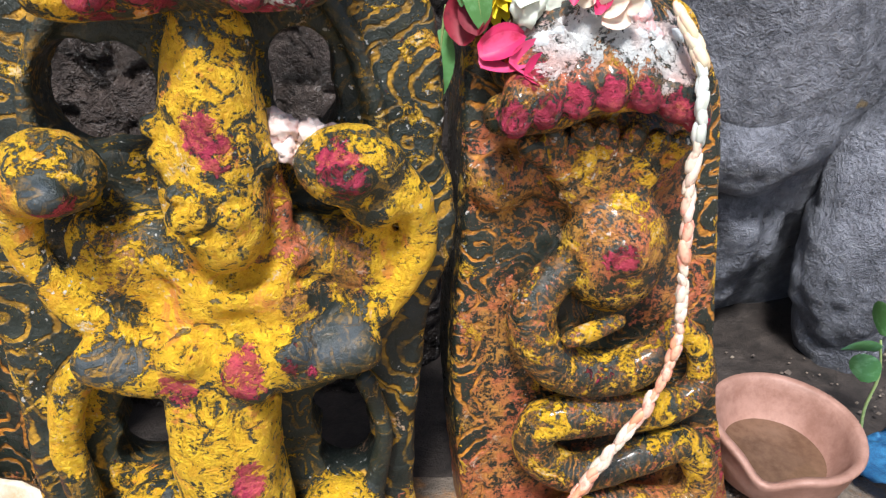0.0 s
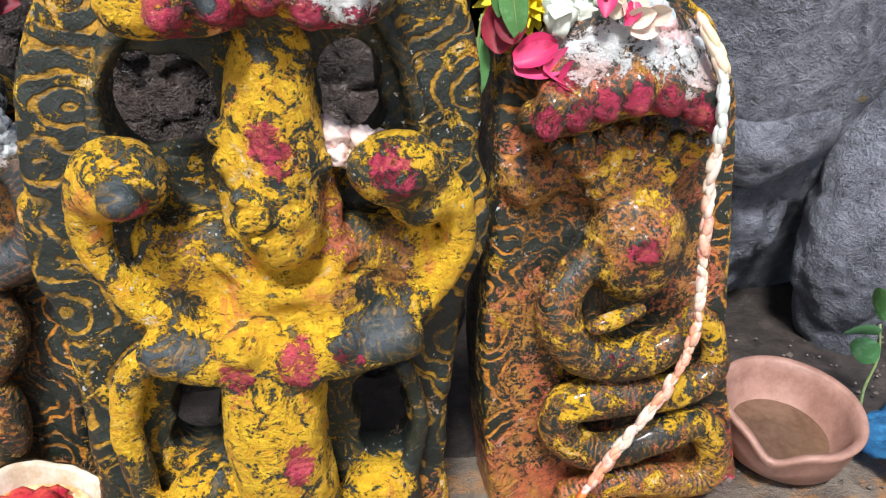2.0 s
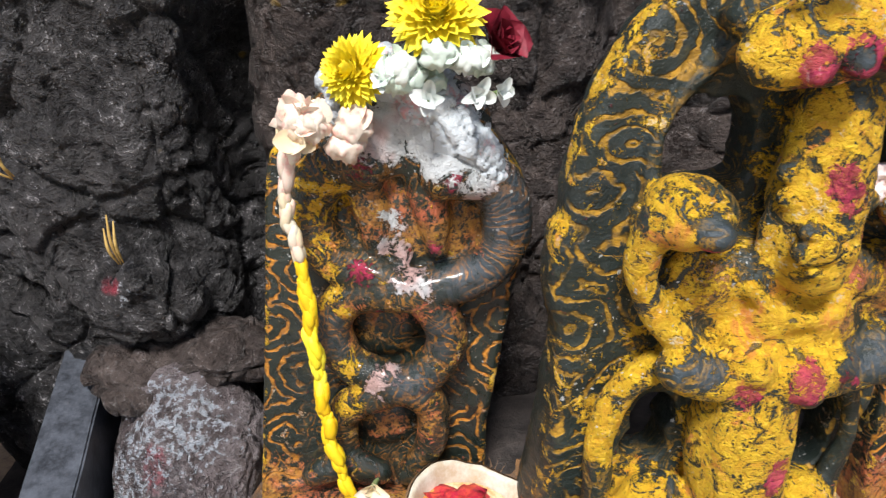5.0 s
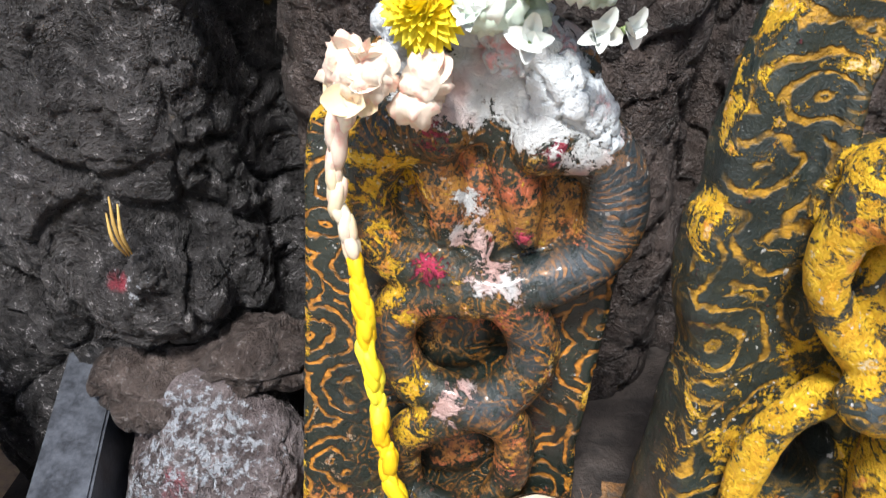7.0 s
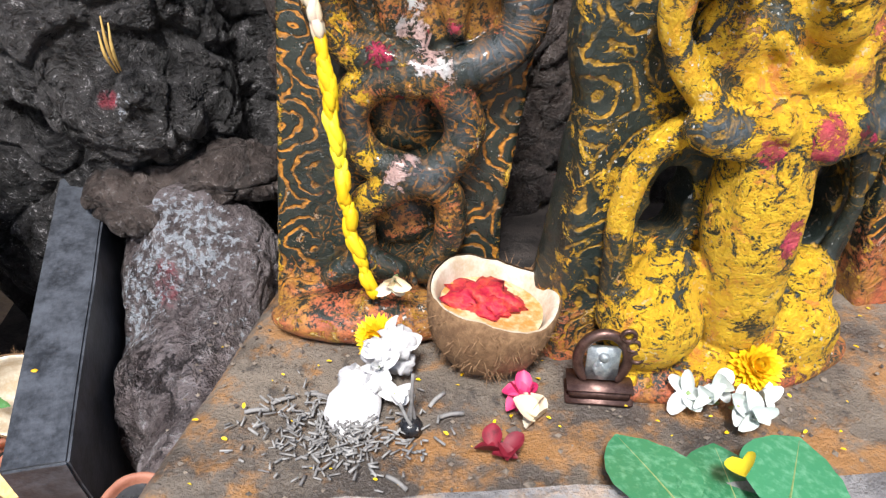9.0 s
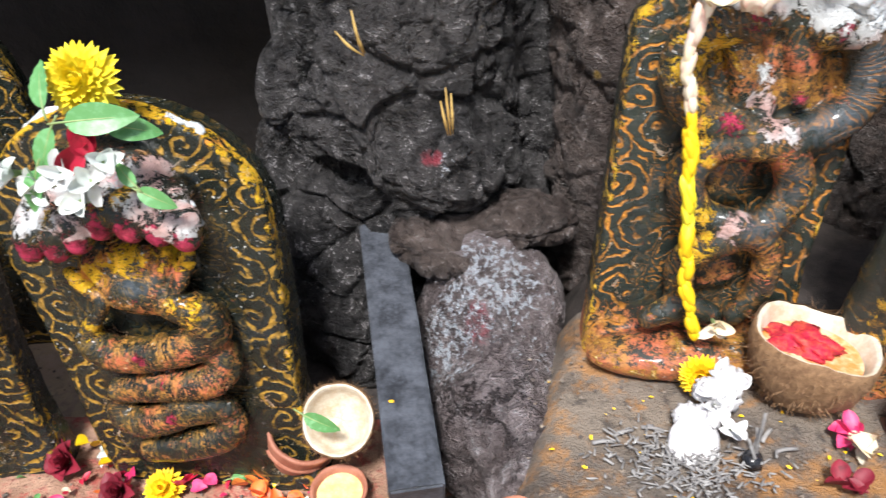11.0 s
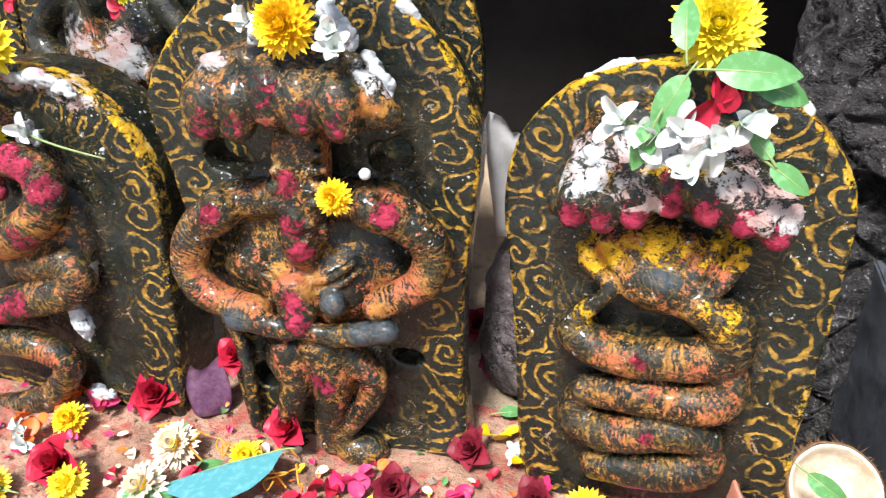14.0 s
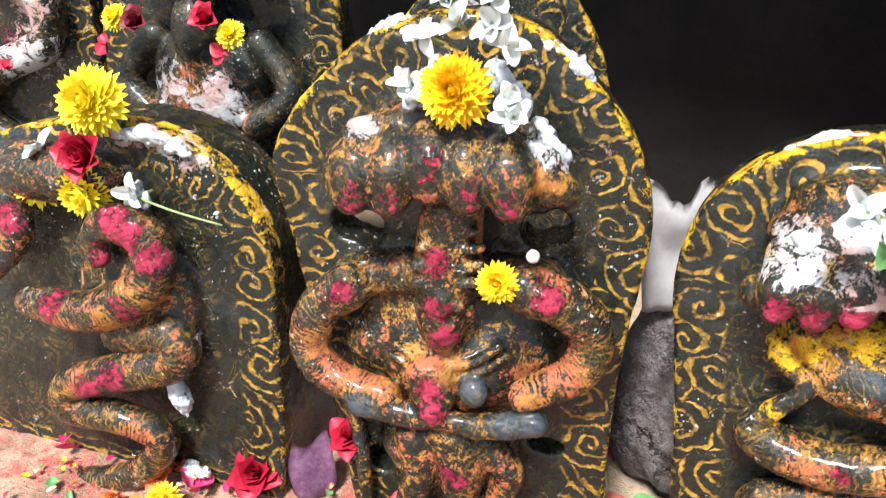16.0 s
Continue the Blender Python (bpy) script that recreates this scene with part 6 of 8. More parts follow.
curd_n = Sculpt(pose(-0.540, 0.610, 0.260, -7, 0, 0))
curd_n.tube([(-0.019, -0.040, 0.495), (-0.021, -0.046, 0.478), (-0.003, -0.044, 0.462)], (0.020, 0.022, 0.014), 0.008)
curd_n.tube([(-0.005, -0.036, 0.506), (0.027, -0.040, 0.510), (0.059, -0.040, 0.498)], (0.024, 0.026, 0.024), 0.010)
curd_n.tube([(0.055, -0.044, 0.491), (0.077, -0.048, 0.468), (0.095, -0.046, 0.445), (0.111, -0.040, 0.423), (0.116, -0.036, 0.409)], (0.026, 0.025, 0.023, 0.020, 0.010), 0.008)
curd_n.tube([(0.072, -0.052, 0.453), (0.064, -0.050, 0.440)], (0.014, 0.009), 0.006)
curd_n.ball((-0.038, -0.030, 0.502), (0.016, 0.014, 0.016), 0.006)
curd_n.tube([(0.039, -0.050, 0.484), (0.049, -0.050, 0.465)], (0.014, 0.008), 0.006)
curd_n.tube([(0.123, -0.030, 0.423), (0.136, -0.026, 0.391)], (0.009, 0.005), 0.005)

curd_s = Sculpt(pose(0.150, 0.627, 0.250, -3, 0, 9))
curd_s.tube([(-0.087, -0.036, 0.520), (-0.067, -0.042, 0.518), (-0.050, -0.040, 0.523)], (0.010, 0.014, 0.010), 0.006)
curd_s.tube([(-0.007, -0.036, 0.541), (-0.001, -0.044, 0.522), (0.012, -0.048, 0.506), (0.016, -0.052, 0.494)], (0.014, 0.015, 0.013, 0.006), 0.006)
curd_s.tube([(-0.050, -0.030, 0.542), (-0.029, -0.034, 0.550), (-0.009, -0.034, 0.552)], (0.014, 0.015, 0.014), 0.008)
curd_s.tube([(0.030, -0.040, 0.514), (0.037, -0.044, 0.500)], (0.012, 0.008), 0.006)

curd_y = Sculpt(pose(-0.170, 0.550, 0.255, 0, 0, 10))
curd_y.tube([(0.022, -0.066, 0.611), (0.033, -0.078, 0.599), (0.036, -0.084, 0.589)], (0.018, 0.016, 0.009), 0.006)
curd_y.tube([(0.052, -0.066, 0.601), (0.061, -0.078, 0.587), (0.068, -0.082, 0.572)], (0.016, 0.016, 0.008), 0.006)

curd_h = Sculpt(pose(-1.270, 0.582, 0.000, -6, 0, -4))
curd_h.tube([(-0.135, 0.012, 0.571), (-0.103, 0.012, 0.587), (-0.072, 0.012, 0.596)], (0.005, 0.007, 0.006), 0.004)
curd_h.tube([(0.058, 0.012, 0.588), (0.085, 0.012, 0.574), (0.097, 0.012, 0.565)], (0.005, 0.006, 0.004), 0.004)
curd_h.tube([(-0.123, -0.042, 0.480), (-0.101, -0.044, 0.499), (-0.064, -0.044, 0.509)], (0.009, 0.013, 0.012), 0.005)
curd_h.tube([(-0.023, -0.044, 0.520), (0.015, -0.044, 0.520), (0.044, -0.042, 0.509)], (0.012, 0.013, 0.010), 0.005)
curd_h.tube([(0.064, -0.040, 0.501), (0.088, -0.036, 0.485)], (0.011, 0.008), 0.005)
curd_h.tube([(-0.072, -0.058, 0.485), (-0.065, -0.066, 0.471)], (0.009, 0.006), 0.005)
curd_h.tube([(0.054, -0.062, 0.494), (0.063, -0.070, 0.479)], (0.009, 0.006), 0.005)

curd_g = Sculpt(pose(-1.720, 0.572, 0.000, -4, 0, 8))
curd_g.tube([(0.076, 0.010, 0.659), (0.109, 0.010, 0.638), (0.135, 0.010, 0.619)], (0.009, 0.011, 0.006), 0.005)
curd_g.tube([(-0.093, 0.012, 0.649), (-0.065, 0.012, 0.664)], (0.007, 0.009), 0.005)
curd_g.tube([(0.092, -0.044, 0.581), (0.111, -0.052, 0.562), (0.118, -0.054, 0.544)], (0.009, 0.010, 0.005), 0.004)
curd_g.tube([(-0.035, -0.050, 0.590), (-0.028, -0.046, 0.607), (-0.004, -0.040, 0.630)], (0.010, 0.014, 0.014), 0.006)
curd_g.tube([(0.046, -0.040, 0.628), (0.066, -0.052, 0.605), (0.071, -0.056, 0.590)], (0.014, 0.015, 0.009), 0.006)
curd_g.tube([(-0.087, -0.054, 0.560), (-0.071, -0.056, 0.568), (-0.056, -0.056, 0.564)], (0.006, 0.007, 0.005), 0.004)

curd_k = Sculpt(pose(-2.140, 0.513, 0.000, -6, 0, 5))
curd_k.tube([(-0.003, -0.008, 0.507), (0.053, -0.008, 0.512), (0.099, -0.006, 0.493)], (0.008, 0.010, 0.007), 0.005)
curd_k.tube([(0.037, -0.030, 0.446), (0.049, -0.032, 0.434)], (0.012, 0.008), 0.006)
curd_k.tube([(0.082, -0.022, 0.281), (0.071, -0.022, 0.229)], (0.007, 0.006), 0.004)
curd_k.tube([(0.056, -0.024, 0.183), (0.070, -0.024, 0.146), (0.071, -0.022, 0.127)], (0.010, 0.012, 0.006), 0.005)
curd_k.tube([(0.061, -0.014, 0.027), (0.084, -0.014, 0.025)], (0.012, 0.010), 0.005)
curd_k.ball((0.102, -0.006, 0.440), (0.005, 0.004, 0.006), 0.003)
curd_k.ball((0.131, -0.006, 0.419), (0.005, 0.004, 0.006), 0.003)

tagged(flute_god.build("stone_idol", YELLOW_STONE, lumps=(0.0032, 42), octaves=5, border=0.068), "arched stone idol smeared with yellow turmeric and red powder", "stone idol")
tagged(twin_snakes.build("serpent_stone", ORANGE_STONE, wash=(0.20, 0.14)), "stone slab carved with two entwined snakes, milk on top", "serpent stone")
tagged(hooded_snake.build("serpent_stone", ORANGE_STONE, border=0.034, wash=(0.36, 0.26)), "stone slab carved with a many-hooded coiled snake, orange powder", "serpent stone")
tagged(black_snake.build("serpent_stone", OILED_STONE, lumps=(0.002, 45), wash=(0.30, 0.05), border=0.058), "oiled black arched stone carved with a seven-hooded snake", "serpent stone")
tagged(black_flute_god.build("stone_idol", OILED_STONE, lumps=(0.002, 45), wash=(0.30, 0.05), border=0.058), "oiled black arched stone idol under a five-headed hood", "stone idol")
tagged(coiled_snake.build("serpent_stone", OILED_STONE, wash=(0.30, 0.05), border=0.058), "oiled black stone carved with a rearing coiled snake", "serpent stone")
CURD = Mat("dried_milk")
stain = CURD.step(CURD.math("ADD", CURD.noise(24, 4, 0.7), CURD.math("MULTIPLY", CURD.noise(160, 2, 0.6), 0.2)), 0.64, 0.78)
soot = CURD.math("MULTIPLY", CURD.step(CURD.noise(105, 3, 0.6), 0.63, 0.68), CURD.step(CURD.noise(14, 2, 0.5), 0.46, 0.56))
CURD = CURD.done(CURD.mix(soot, CURD.mix(CURD.math("MULTIPLY", stain, 0.8), CURD.mix(CURD.noise(50, 3), (0.50, 0.56, 0.59), (0.65, 0.68, 0.70)), (0.72, 0.30, 0.30)), (0.06, 0.06, 0.055)), 0.35, CURD.noise(110, 4, 0.7), 0.004, 1.0)
for curd in (curd_n, curd_s, curd_y, curd_h, curd_g, curd_k):
    tagged(curd.build("milk_residue", CURD, 0.003, (0.0040, 65), octaves=4, crags=((48, 0.006, 0.006),)), "thick white milk residue clotted on a carved stone", "milk residue", kind="stuff")


# ---- flowers, leaves and vessels ----
YELLOW_PETAL = varied("yellow_petals", (0.92, 0.72, 0.015), (0.96, 0.86, 0.06), (0.94, 0.78, 0.03), 0.6)
GOLD_PETAL = varied("marigold_petals", (0.92, 0.56, 0.005), (0.96, 0.70, 0.015), (0.90, 0.50, 0.005), 0.6)
WHITE_PETAL = varied("white_petals", (0.60, 0.66, 0.62), (0.70, 0.72, 0.71), (0.66, 0.70, 0.60), 0.5)
CREAM_PETAL = varied("cream_petals", (0.78, 0.66, 0.42), (0.80, 0.74, 0.58), (0.78, 0.50, 0.40), 0.5)
PINK_BUD = varied("pink_stained_buds", (0.86, 0.72, 0.62), (0.84, 0.36, 0.20), (0.82, 0.22, 0.16), 0.45, 130)
STAINED = varied("stained_buds", (0.80, 0.74, 0.60), (0.80, 0.66, 0.55), (0.78, 0.40, 0.33), 0.5, 110)
RED_PETAL = varied("rose_petals", (0.40, 0.008, 0.03), (0.58, 0.02, 0.06), (0.25, 0.005, 0.02), 0.5)
DARK_PETAL = varied("withered_rose_petals", (0.16, 0.008, 0.02), (0.26, 0.012, 0.03), (0.10, 0.005, 0.012), 0.6)
PINK_PETAL = varied("pink_petals", (0.60, 0.02, 0.12), (0.72, 0.08, 0.22), (0.50, 0.02, 0.08), 0.5)
ORANGE_PETAL = varied("orange_petals", (0.75, 0.11, 0.02), (0.85, 0.25, 0.05), (0.65, 0.08, 0.03), 0.5)
LEAF = varied("fresh_leaf", (0.07, 0.22, 0.06), (0.13, 0.33, 0.11), (0.18, 0.40, 0.18), 0.4)
BETEL = varied("betel_leaf", (0.035, 0.19, 0.085), (0.06, 0.27, 0.13), (0.14, 0.38, 0.22), 0.25)
TEAL = varied("painted_blue_leaf", (0.06, 0.26, 0.30), (0.09, 0.32, 0.36), (0.16, 0.42, 0.45), 0.4)
BLUE = plain("blue_glazed_foil", (0.02, 0.10, 0.32), (0.10, 0.42, 0.75), 90, 0.3, 0.002)
PURPLE = plain("purple_film", (0.16, 0.05, 0.13), (0.36, 0.20, 0.30), 40, 0.2)
STEM = plain("green_stem", (0.16, 0.26, 0.08), (0.34, 0.42, 0.18), 90, 0.5)
CLAY = plain("terracotta", (0.30, 0.105, 0.06), (0.46, 0.20, 0.13), 35, 0.65, 0.0008)
PALE_CLAY = plain("pale_terracotta", (0.27, 0.14, 0.105), (0.43, 0.25, 0.20), 25, 0.55, 0.0008)
SOOT = plain("oily_soot", (0.006, 0.006, 0.007), (0.03, 0.03, 0.034), 60, 0.25)
SHELL = plain("coconut_husk", (0.13, 0.065, 0.03), (0.34, 0.20, 0.10), 120, 0.85, 0.002)
FLESH = plain("coconut_flesh", (0.50, 0.38, 0.24), (0.68, 0.64, 0.54), 45, 0.45, 0.001)
KUMKUM = plain("vermilion_powder", (0.42, 0.004, 0.035), (0.78, 0.10, 0.05), 42, 0.6, 0.004, (0.42, 0.66))
PEACH = plain("peach_paste", (0.82, 0.26, 0.06), (0.80, 0.60, 0.38), 30, 0.3, 0.002, (0.4, 0.62))
MILKWATER = plain("murky_water", (0.09, 0.05, 0.03), (0.17, 0.10, 0.065), 20, 0.05, 0.0002)
GHEE = plain("ghee", (0.75, 0.52, 0.16), (0.86, 0.70, 0.36), 60, 0.4)
METAL = plain("aged_copper", (0.07, 0.035, 0.03), (0.20, 0.12, 0.10), 90, 0.38, 0.0008, metallic=0.7)
SILVER = plain("silvered_relief", (0.20, 0.24, 0.27), (0.55, 0.58, 0.58), 120, 0.3, 0.002, metallic=0.6)
PAPER = plain("white_paper", (0.66, 0.66, 0.66), (0.82, 0.82, 0.82), 25, 0.7, 0.0015)
CHALK = plain("chalky_white", (0.50, 0.49, 0.50), (0.74, 0.73, 0.73), 50, 0.75, 0.001)
ASH = varied("incense_ash", (0.20, 0.19, 0.185), (0.38, 0.37, 0.355), (0.12, 0.115, 0.11), 0.9)
STRAW = varied("dry_straw", (0.42, 0.26, 0.07), (0.56, 0.38, 0.12), (0.30, 0.18, 0.05), 0.7)
THREAD = plain("orange_thread", (0.65, 0.22, 0.02), (0.80, 0.36, 0.04), 200, 0.7)
CONCRETE = dirty_ground("grey_slab", (0.17, 0.165, 0.17), (0.34, 0.33, 0.33), (0.10, 0.10, 0.105), (0.50, 0.36, 0.26), 14.0)
rng = random.Random(11)


def facing(p, n, spin=0.0, scale=1.0):
    """A pose at p whose z axis points along n."""
    q = Vector(n).normalized().to_track_quat("Z", "Y")
    return Matrix.LocRotScale(Vector(p), q @ Euler((0, 0, radians(spin))).to_quaternion(), Vector((scale,) * 3))


def petal(bm, m, length, width, curl, cup=0.2, n=5, tip=0.5):
    """A petal from the origin along +x, curling up by `curl` radians, cupped across."""
    rows, x, z, a = [], 0.0, 0.0, 0.0
    for i in range(n + 1):
        t = i / n
        w = width * (math.sin(math.pi * min(1, t * (1 - tip / 2) + 0.12)) ** 0.7) * (1 if t < 0.95 else 0.75)
        rows.append([bm.verts.new(m @ Vector((x, s * w / 2, z + cup * w * s * s))) for s in (-1, 0, 1)])
        a = curl * t
        x += length / n * math.cos(a)
        z += length / n * math.sin(a)
    for r, s in zip(rows[:-1], rows[1:]):
        for j in (0, 1):
            bm.faces.new((r[j], r[j + 1], s[j + 1], s[j]))


def tube_mesh(bm, points, radius, sides=7, n=4):
    """A swept tube through the points; radius may be a list."""
    rad = np.array(radius if isinstance(radius, (list, tuple)) else [radius] * len(points), float)
    c = spline(np.c_[np.array([tuple(p) for p in points]), rad], n)
    rings, up = [], Vector((0.3, 0.2, 0.93))
    for i, row in enumerate(c):
        d = Vector(c[min(i + 1, len(c) - 1)][:3] - c[max(i - 1, 0)][:3]).normalized()
        s = d.cross(up).normalized() if abs(d.dot(up)) < 0.99 else d.orthogonal().normalized()
        u = s.cross(d)
        rings.append([bm.verts.new(Vector(row[:3]) + (s * math.cos(a) + u * math.sin(a)) * max(row[3], 1e-4)) for a in (2 * math.pi * k / sides for k in range(sides))])
    for r, s in zip(rings[:-1], rings[1:]):
        for k in range(sides):
            bm.faces.new((r[k], r[(k + 1) % sides], s[(k + 1) % sides], s[k]))
    bm.faces.new(rings[0][::-1])
    bm.faces.new(rings[-1])


def lathe(bm, profile, sides=40, wobble=0.0, rim=None):
    rings = []
    for r, z in profile:
        ring = []
        for k in range(sides):
            a = 2 * math.pi * k / sides
            w = 1 + wobble * noise.noise(Vector((math.cos(a) * 2, math.sin(a) * 2, z * 30)))
            v = Vector((r * w * math.cos(a), r * w * math.sin(a), z))
            ring.append(bm.verts.new(rim(v, a) if rim else v))
        rings.append(ring)
    for r, s in zip(rings[:-1], rings[1:]):
        for k in range(sides):
            bm.faces.new((r[k], r[(k + 1) % sides], s[(k + 1) % sides], s[k]))
    if profile[0][0] < 0.02:
        bm.faces.new(rings[0][::-1])
    if profile[-1][0] < 0.002:
        bm.faces.new(rings[-1])


def lump(bm, centre, radii, rough=0.15, seed=0.0, sub=3):
    r = bmesh.ops.create_icosphere(bm, subdivisions=sub, radius=1)
    for v in r["verts"]:
        k = 1 + rough * noise.fractal(v.co * 2.2 + Vector((seed, seed, 0)), 1, 2, 3)
        v.co = Vector(centre) + Vector((v.co.x * radii[0], v.co.y * radii[1], v.co.z * radii[2])) * k


def chrysanthemum(m, radius, material, label, rings=7, centre=None):
    """A full pom-pom flower: rings of narrow curling petals round a tight centre."""
    top = empty("chrysanthemum", m, label, "flower", "offered chrysanthemums")
    for ring in range(rings):
        t = ring / (rings - 1)
        bm = bmesh.new()
        count = round(30 - 14 * t)
        for k in range(count):
            a = 2 * math.pi * (k + 0.5 * (ring % 2)) / count + rng.uniform(-0.08, 0.08)
            tilt = -0.25 + 1.35 * t + rng.uniform(-0.12, 0.12)
            mm = Matrix.Rotation(a, 4, "Z") @ Matrix.Translation((radius * 0.10 * (1 - t), 0, radius * 0.22 * t)) @ Matrix.Rotation(-tilt, 4, "Y")
            petal(bm, mm, radius * (1.0 - 0.48 * t) * rng.uniform(0.92, 1.06), radius * 0.30, 0.35 + 0.6 * t, 0.30, 4, 0.25)
        part("petal_ring", bm, material, top)
    bm = bmesh.new()
    lump(bm, (0, 0, radius * 0.18), (radius * 0.3, radius * 0.3, radius * 0.25), 0.3, sub=2)
    part("centre", bm, centre or material, top)
    bm = bmesh.new()
    lump(bm, (0, 0, -radius * 0.05), (radius * 0.3, radius * 0.3, radius * 0.16), 0.1, sub=2)
    part("calyx", bm, STEM, top, "green calyx")
    return top


def rose(m, radius, material, label, turns=15, open_by=0.55):
    top = empty("rose", m, label, "flower", "offered roses")
    bm = bmesh.new()
    for k in range(turns):
        t = k / (turns - 1)
        a = k * 2.4
        mm = Matrix.Rotation(a, 4, "Z") @ Matrix.Translation((radius * 0.12 * t, 0, 0)) @ Matrix.Rotation(-(1.45 - open_by * 1.5 * t + rng.uniform(-0.1, 0.1)), 4, "Y")
        petal(bm, mm, radius * (0.75 + 0.35 * t), radius * (0.55 + 0.6 * t), -0.5 + 0.9 * (1 - t), 0.42, 6, 0.3)
    part("petals", bm, material, top)
    bm = bmesh.new()
    lump(bm, (0, 0, 0), (radius * 0.25, radius * 0.25, radius * 0.2), 0.1, sub=2)
    part("calyx", bm, STEM, top, "green calyx")
    return top


def white_bloom(m, size, label="waxy white jasmine bloom laid on the stone", material=None):
    top = empty("jasmine_flower", m, label, "flower", "offered white flowers")
    for k in range(5):
        bm = bmesh.new()
        petal(bm, Matrix.Rotation(k * 1.2566 + rng.uniform(-0.4, 0.4), 4, "Z") @ Matrix.Rotation(-rng.uniform(0.1, 1.3), 4, "Y"), size * rng.uniform(0.7, 1.1), size * rng.uniform(0.44, 0.68), rng.uniform(-1.2, 0.7), 0.5, 6, 0.5)
        part("petal", bm, material or WHITE_PETAL, top)
    bm = bmesh.new()
    tube_mesh(bm, [(0, 0, 0.1 * size), (0, 0, -0.4 * size), (size * 0.1, 0, -1.0 * size)], [size * 0.16, size * 0.11, size * 0.07])
    part("tube", bm, STEM, top, "pale green tube")
    return top


def bud_cluster(m, count, spread, r, material, label):
    top = empty("flower_cluster", m, label, "flower buds", "offered white flowers")
    for k in range(count):
        bm = bmesh.new()
        c = (rng.uniform(-spread[0], spread[0]), rng.uniform(-spread[1], spread[1]), rng.uniform(-spread[2], spread[2]))
        lump(bm, c, (r * 0.95, r * 0.8, r * 0.95), 0.6, k * 2.3, 3)
        for f in range(2):
            mm = Matrix.Translation(c) @ Euler((rng.uniform(-1.2, 1.2), rng.uniform(-2.2, 0.2), rng.uniform(0, 6.28))).to_matrix().to_4x4()
            petal(bm, mm, r * rng.uniform(1.2, 1.7), r * rng.uniform(1.2, 1.7), rng.uniform(-0.9, 1.1), 0.35, 6, 0.3)
        part("bud", bm, material, top)
    return top


def leaf(m, length, width, material, label, stem=0.3, droop=0.5, fold=0.18, category="leaf", name="leaf"):
    top = empty(name, m, label, category, "offered leaves")
    bm = bmesh.new()
    n, k = 12, 6
    rows = []
    for i in range(n + 1):
        t = i / n
        w = width * 0.5 * math.sin(math.pi * t ** 0.8) ** 0.75 + 0.0004
        z = -droop * length * t * t * 0.5
        rows.append([bm.verts.new((length * t, w * s / k, z + fold * abs(w * s / k) + 0.0008 * math.sin(t * 40) * abs(s / k))) for s in range(-k, k + 1)])
    for r, s in zip(rows[:-1], rows[1:]):
        for j in range(2 * k):
            bm.faces.new((r[j], r[j + 1], s[j + 1], s[j]))
    part("blade", bm, material, top)
    bm = bmesh.new()
    tube_mesh(bm, [(-stem * length, 0, -0.02 * length), (0, 0, 0.0003), (length * 0.5, 0, -droop * length * 0.125 - 0.0003), (length * 0.95, 0, -droop * length * 0.45)], [0.0012, 0.0013, 0.0008, 0.0003], 6)
    part("midrib", bm, STEM, top, "pale midrib and stalk")
    return top


def loose_petals(m, count, spread, size, material, label, name="rose_petal"):
    top = empty(name, m, label, "petal", "fallen petals")
    for k in range(count):
        bm = bmesh.new()
        mm = Matrix.Translation((rng.uniform(-spread, spread), rng.uniform(-spread, spread), rng.uniform(0, spread * 0.35))) @ Euler((rng.uniform(-0.7, 0.7), rng.uniform(-0.7, 0.4), rng.uniform(0, 6.28))).to_matrix().to_4x4()
        petal(bm, mm, size * rng.uniform(0.8, 1.2), size * rng.uniform(0.7, 1.0), rng.uniform(-0.6, 0.9), 0.4, 6, 0.3)
        part("petal", bm, material, top)
    return top


def garland(points, bud, materials, label, spacing):
    """A strung garland: one bud after another along the way."""
    top = empty("garland", Matrix.Identity(4), label, "garland")
    c = spline(points, 24)
    bm = bmesh.new()
    tube_mesh(bm, [tuple(p) for p in c[::8]], 0.0012, 6, 3)
    part("string", bm, THREAD, top)
    meshes = []
    for mat in materials:
        bm = bmesh.new()
        for k in range(3):
            a = k * 2.1 + rng.uniform(-0.4, 0.4)
            lump(bm, (bud * 0.26 * math.cos(a), bud * 0.26 * math.sin(a), bud * rng.uniform(-0.7, 0.7)), (bud * 0.62, bud * 0.55, bud * rng.uniform(1.3, 1.8)), 0.22, rng.random() * 9, 2)
        ob = part("bud", bm, mat, top)
        meshes.append(ob.data)
        bpy.data.objects.remove(ob)
    run = 0.0
    total = np.linalg.norm(np.diff(c, axis=0), axis=1).sum()
    along = 0.0
    for p, q in zip(c[:-1], c[1:]):
        step = np.linalg.norm(q - p)
        run += step
        along += step
        if run >= spacing:
            run = 0.0
            ob = new("bud", meshes[min(len(meshes) - 1, int(along / total * len(meshes)))])
            ob.parent = top
            ob.matrix_local = facing(p, Vector(q - p) + Vector((rng.uniform(-0.3, 0.3), 0, rng.uniform(-0.2, 0.2))) * step, rng.uniform(0, 360), rng.uniform(0.7, 1.2))
    return top


def bowl_profile(r, h, wall, foot=0.5):
    outer = [(r * foot * 0.02, 0), (r * foot, 0), (r * (foot + 0.28), h * 0.25), (r * 0.95, h * 0.6), (r * 0.98, h * 0.85), (r * 1.02, h * 0.95), (r * 1.0, h)]
    inner = [(r - wall, h * 0.97), (r - wall * 1.2, h * 0.75), (r * 0.85 - wall, h * 0.5), (r * (foot + 0.15) - wall, h * 0.25), (r * foot * 0.6, wall), (r * 0.01, wall)]
    return outer + inner


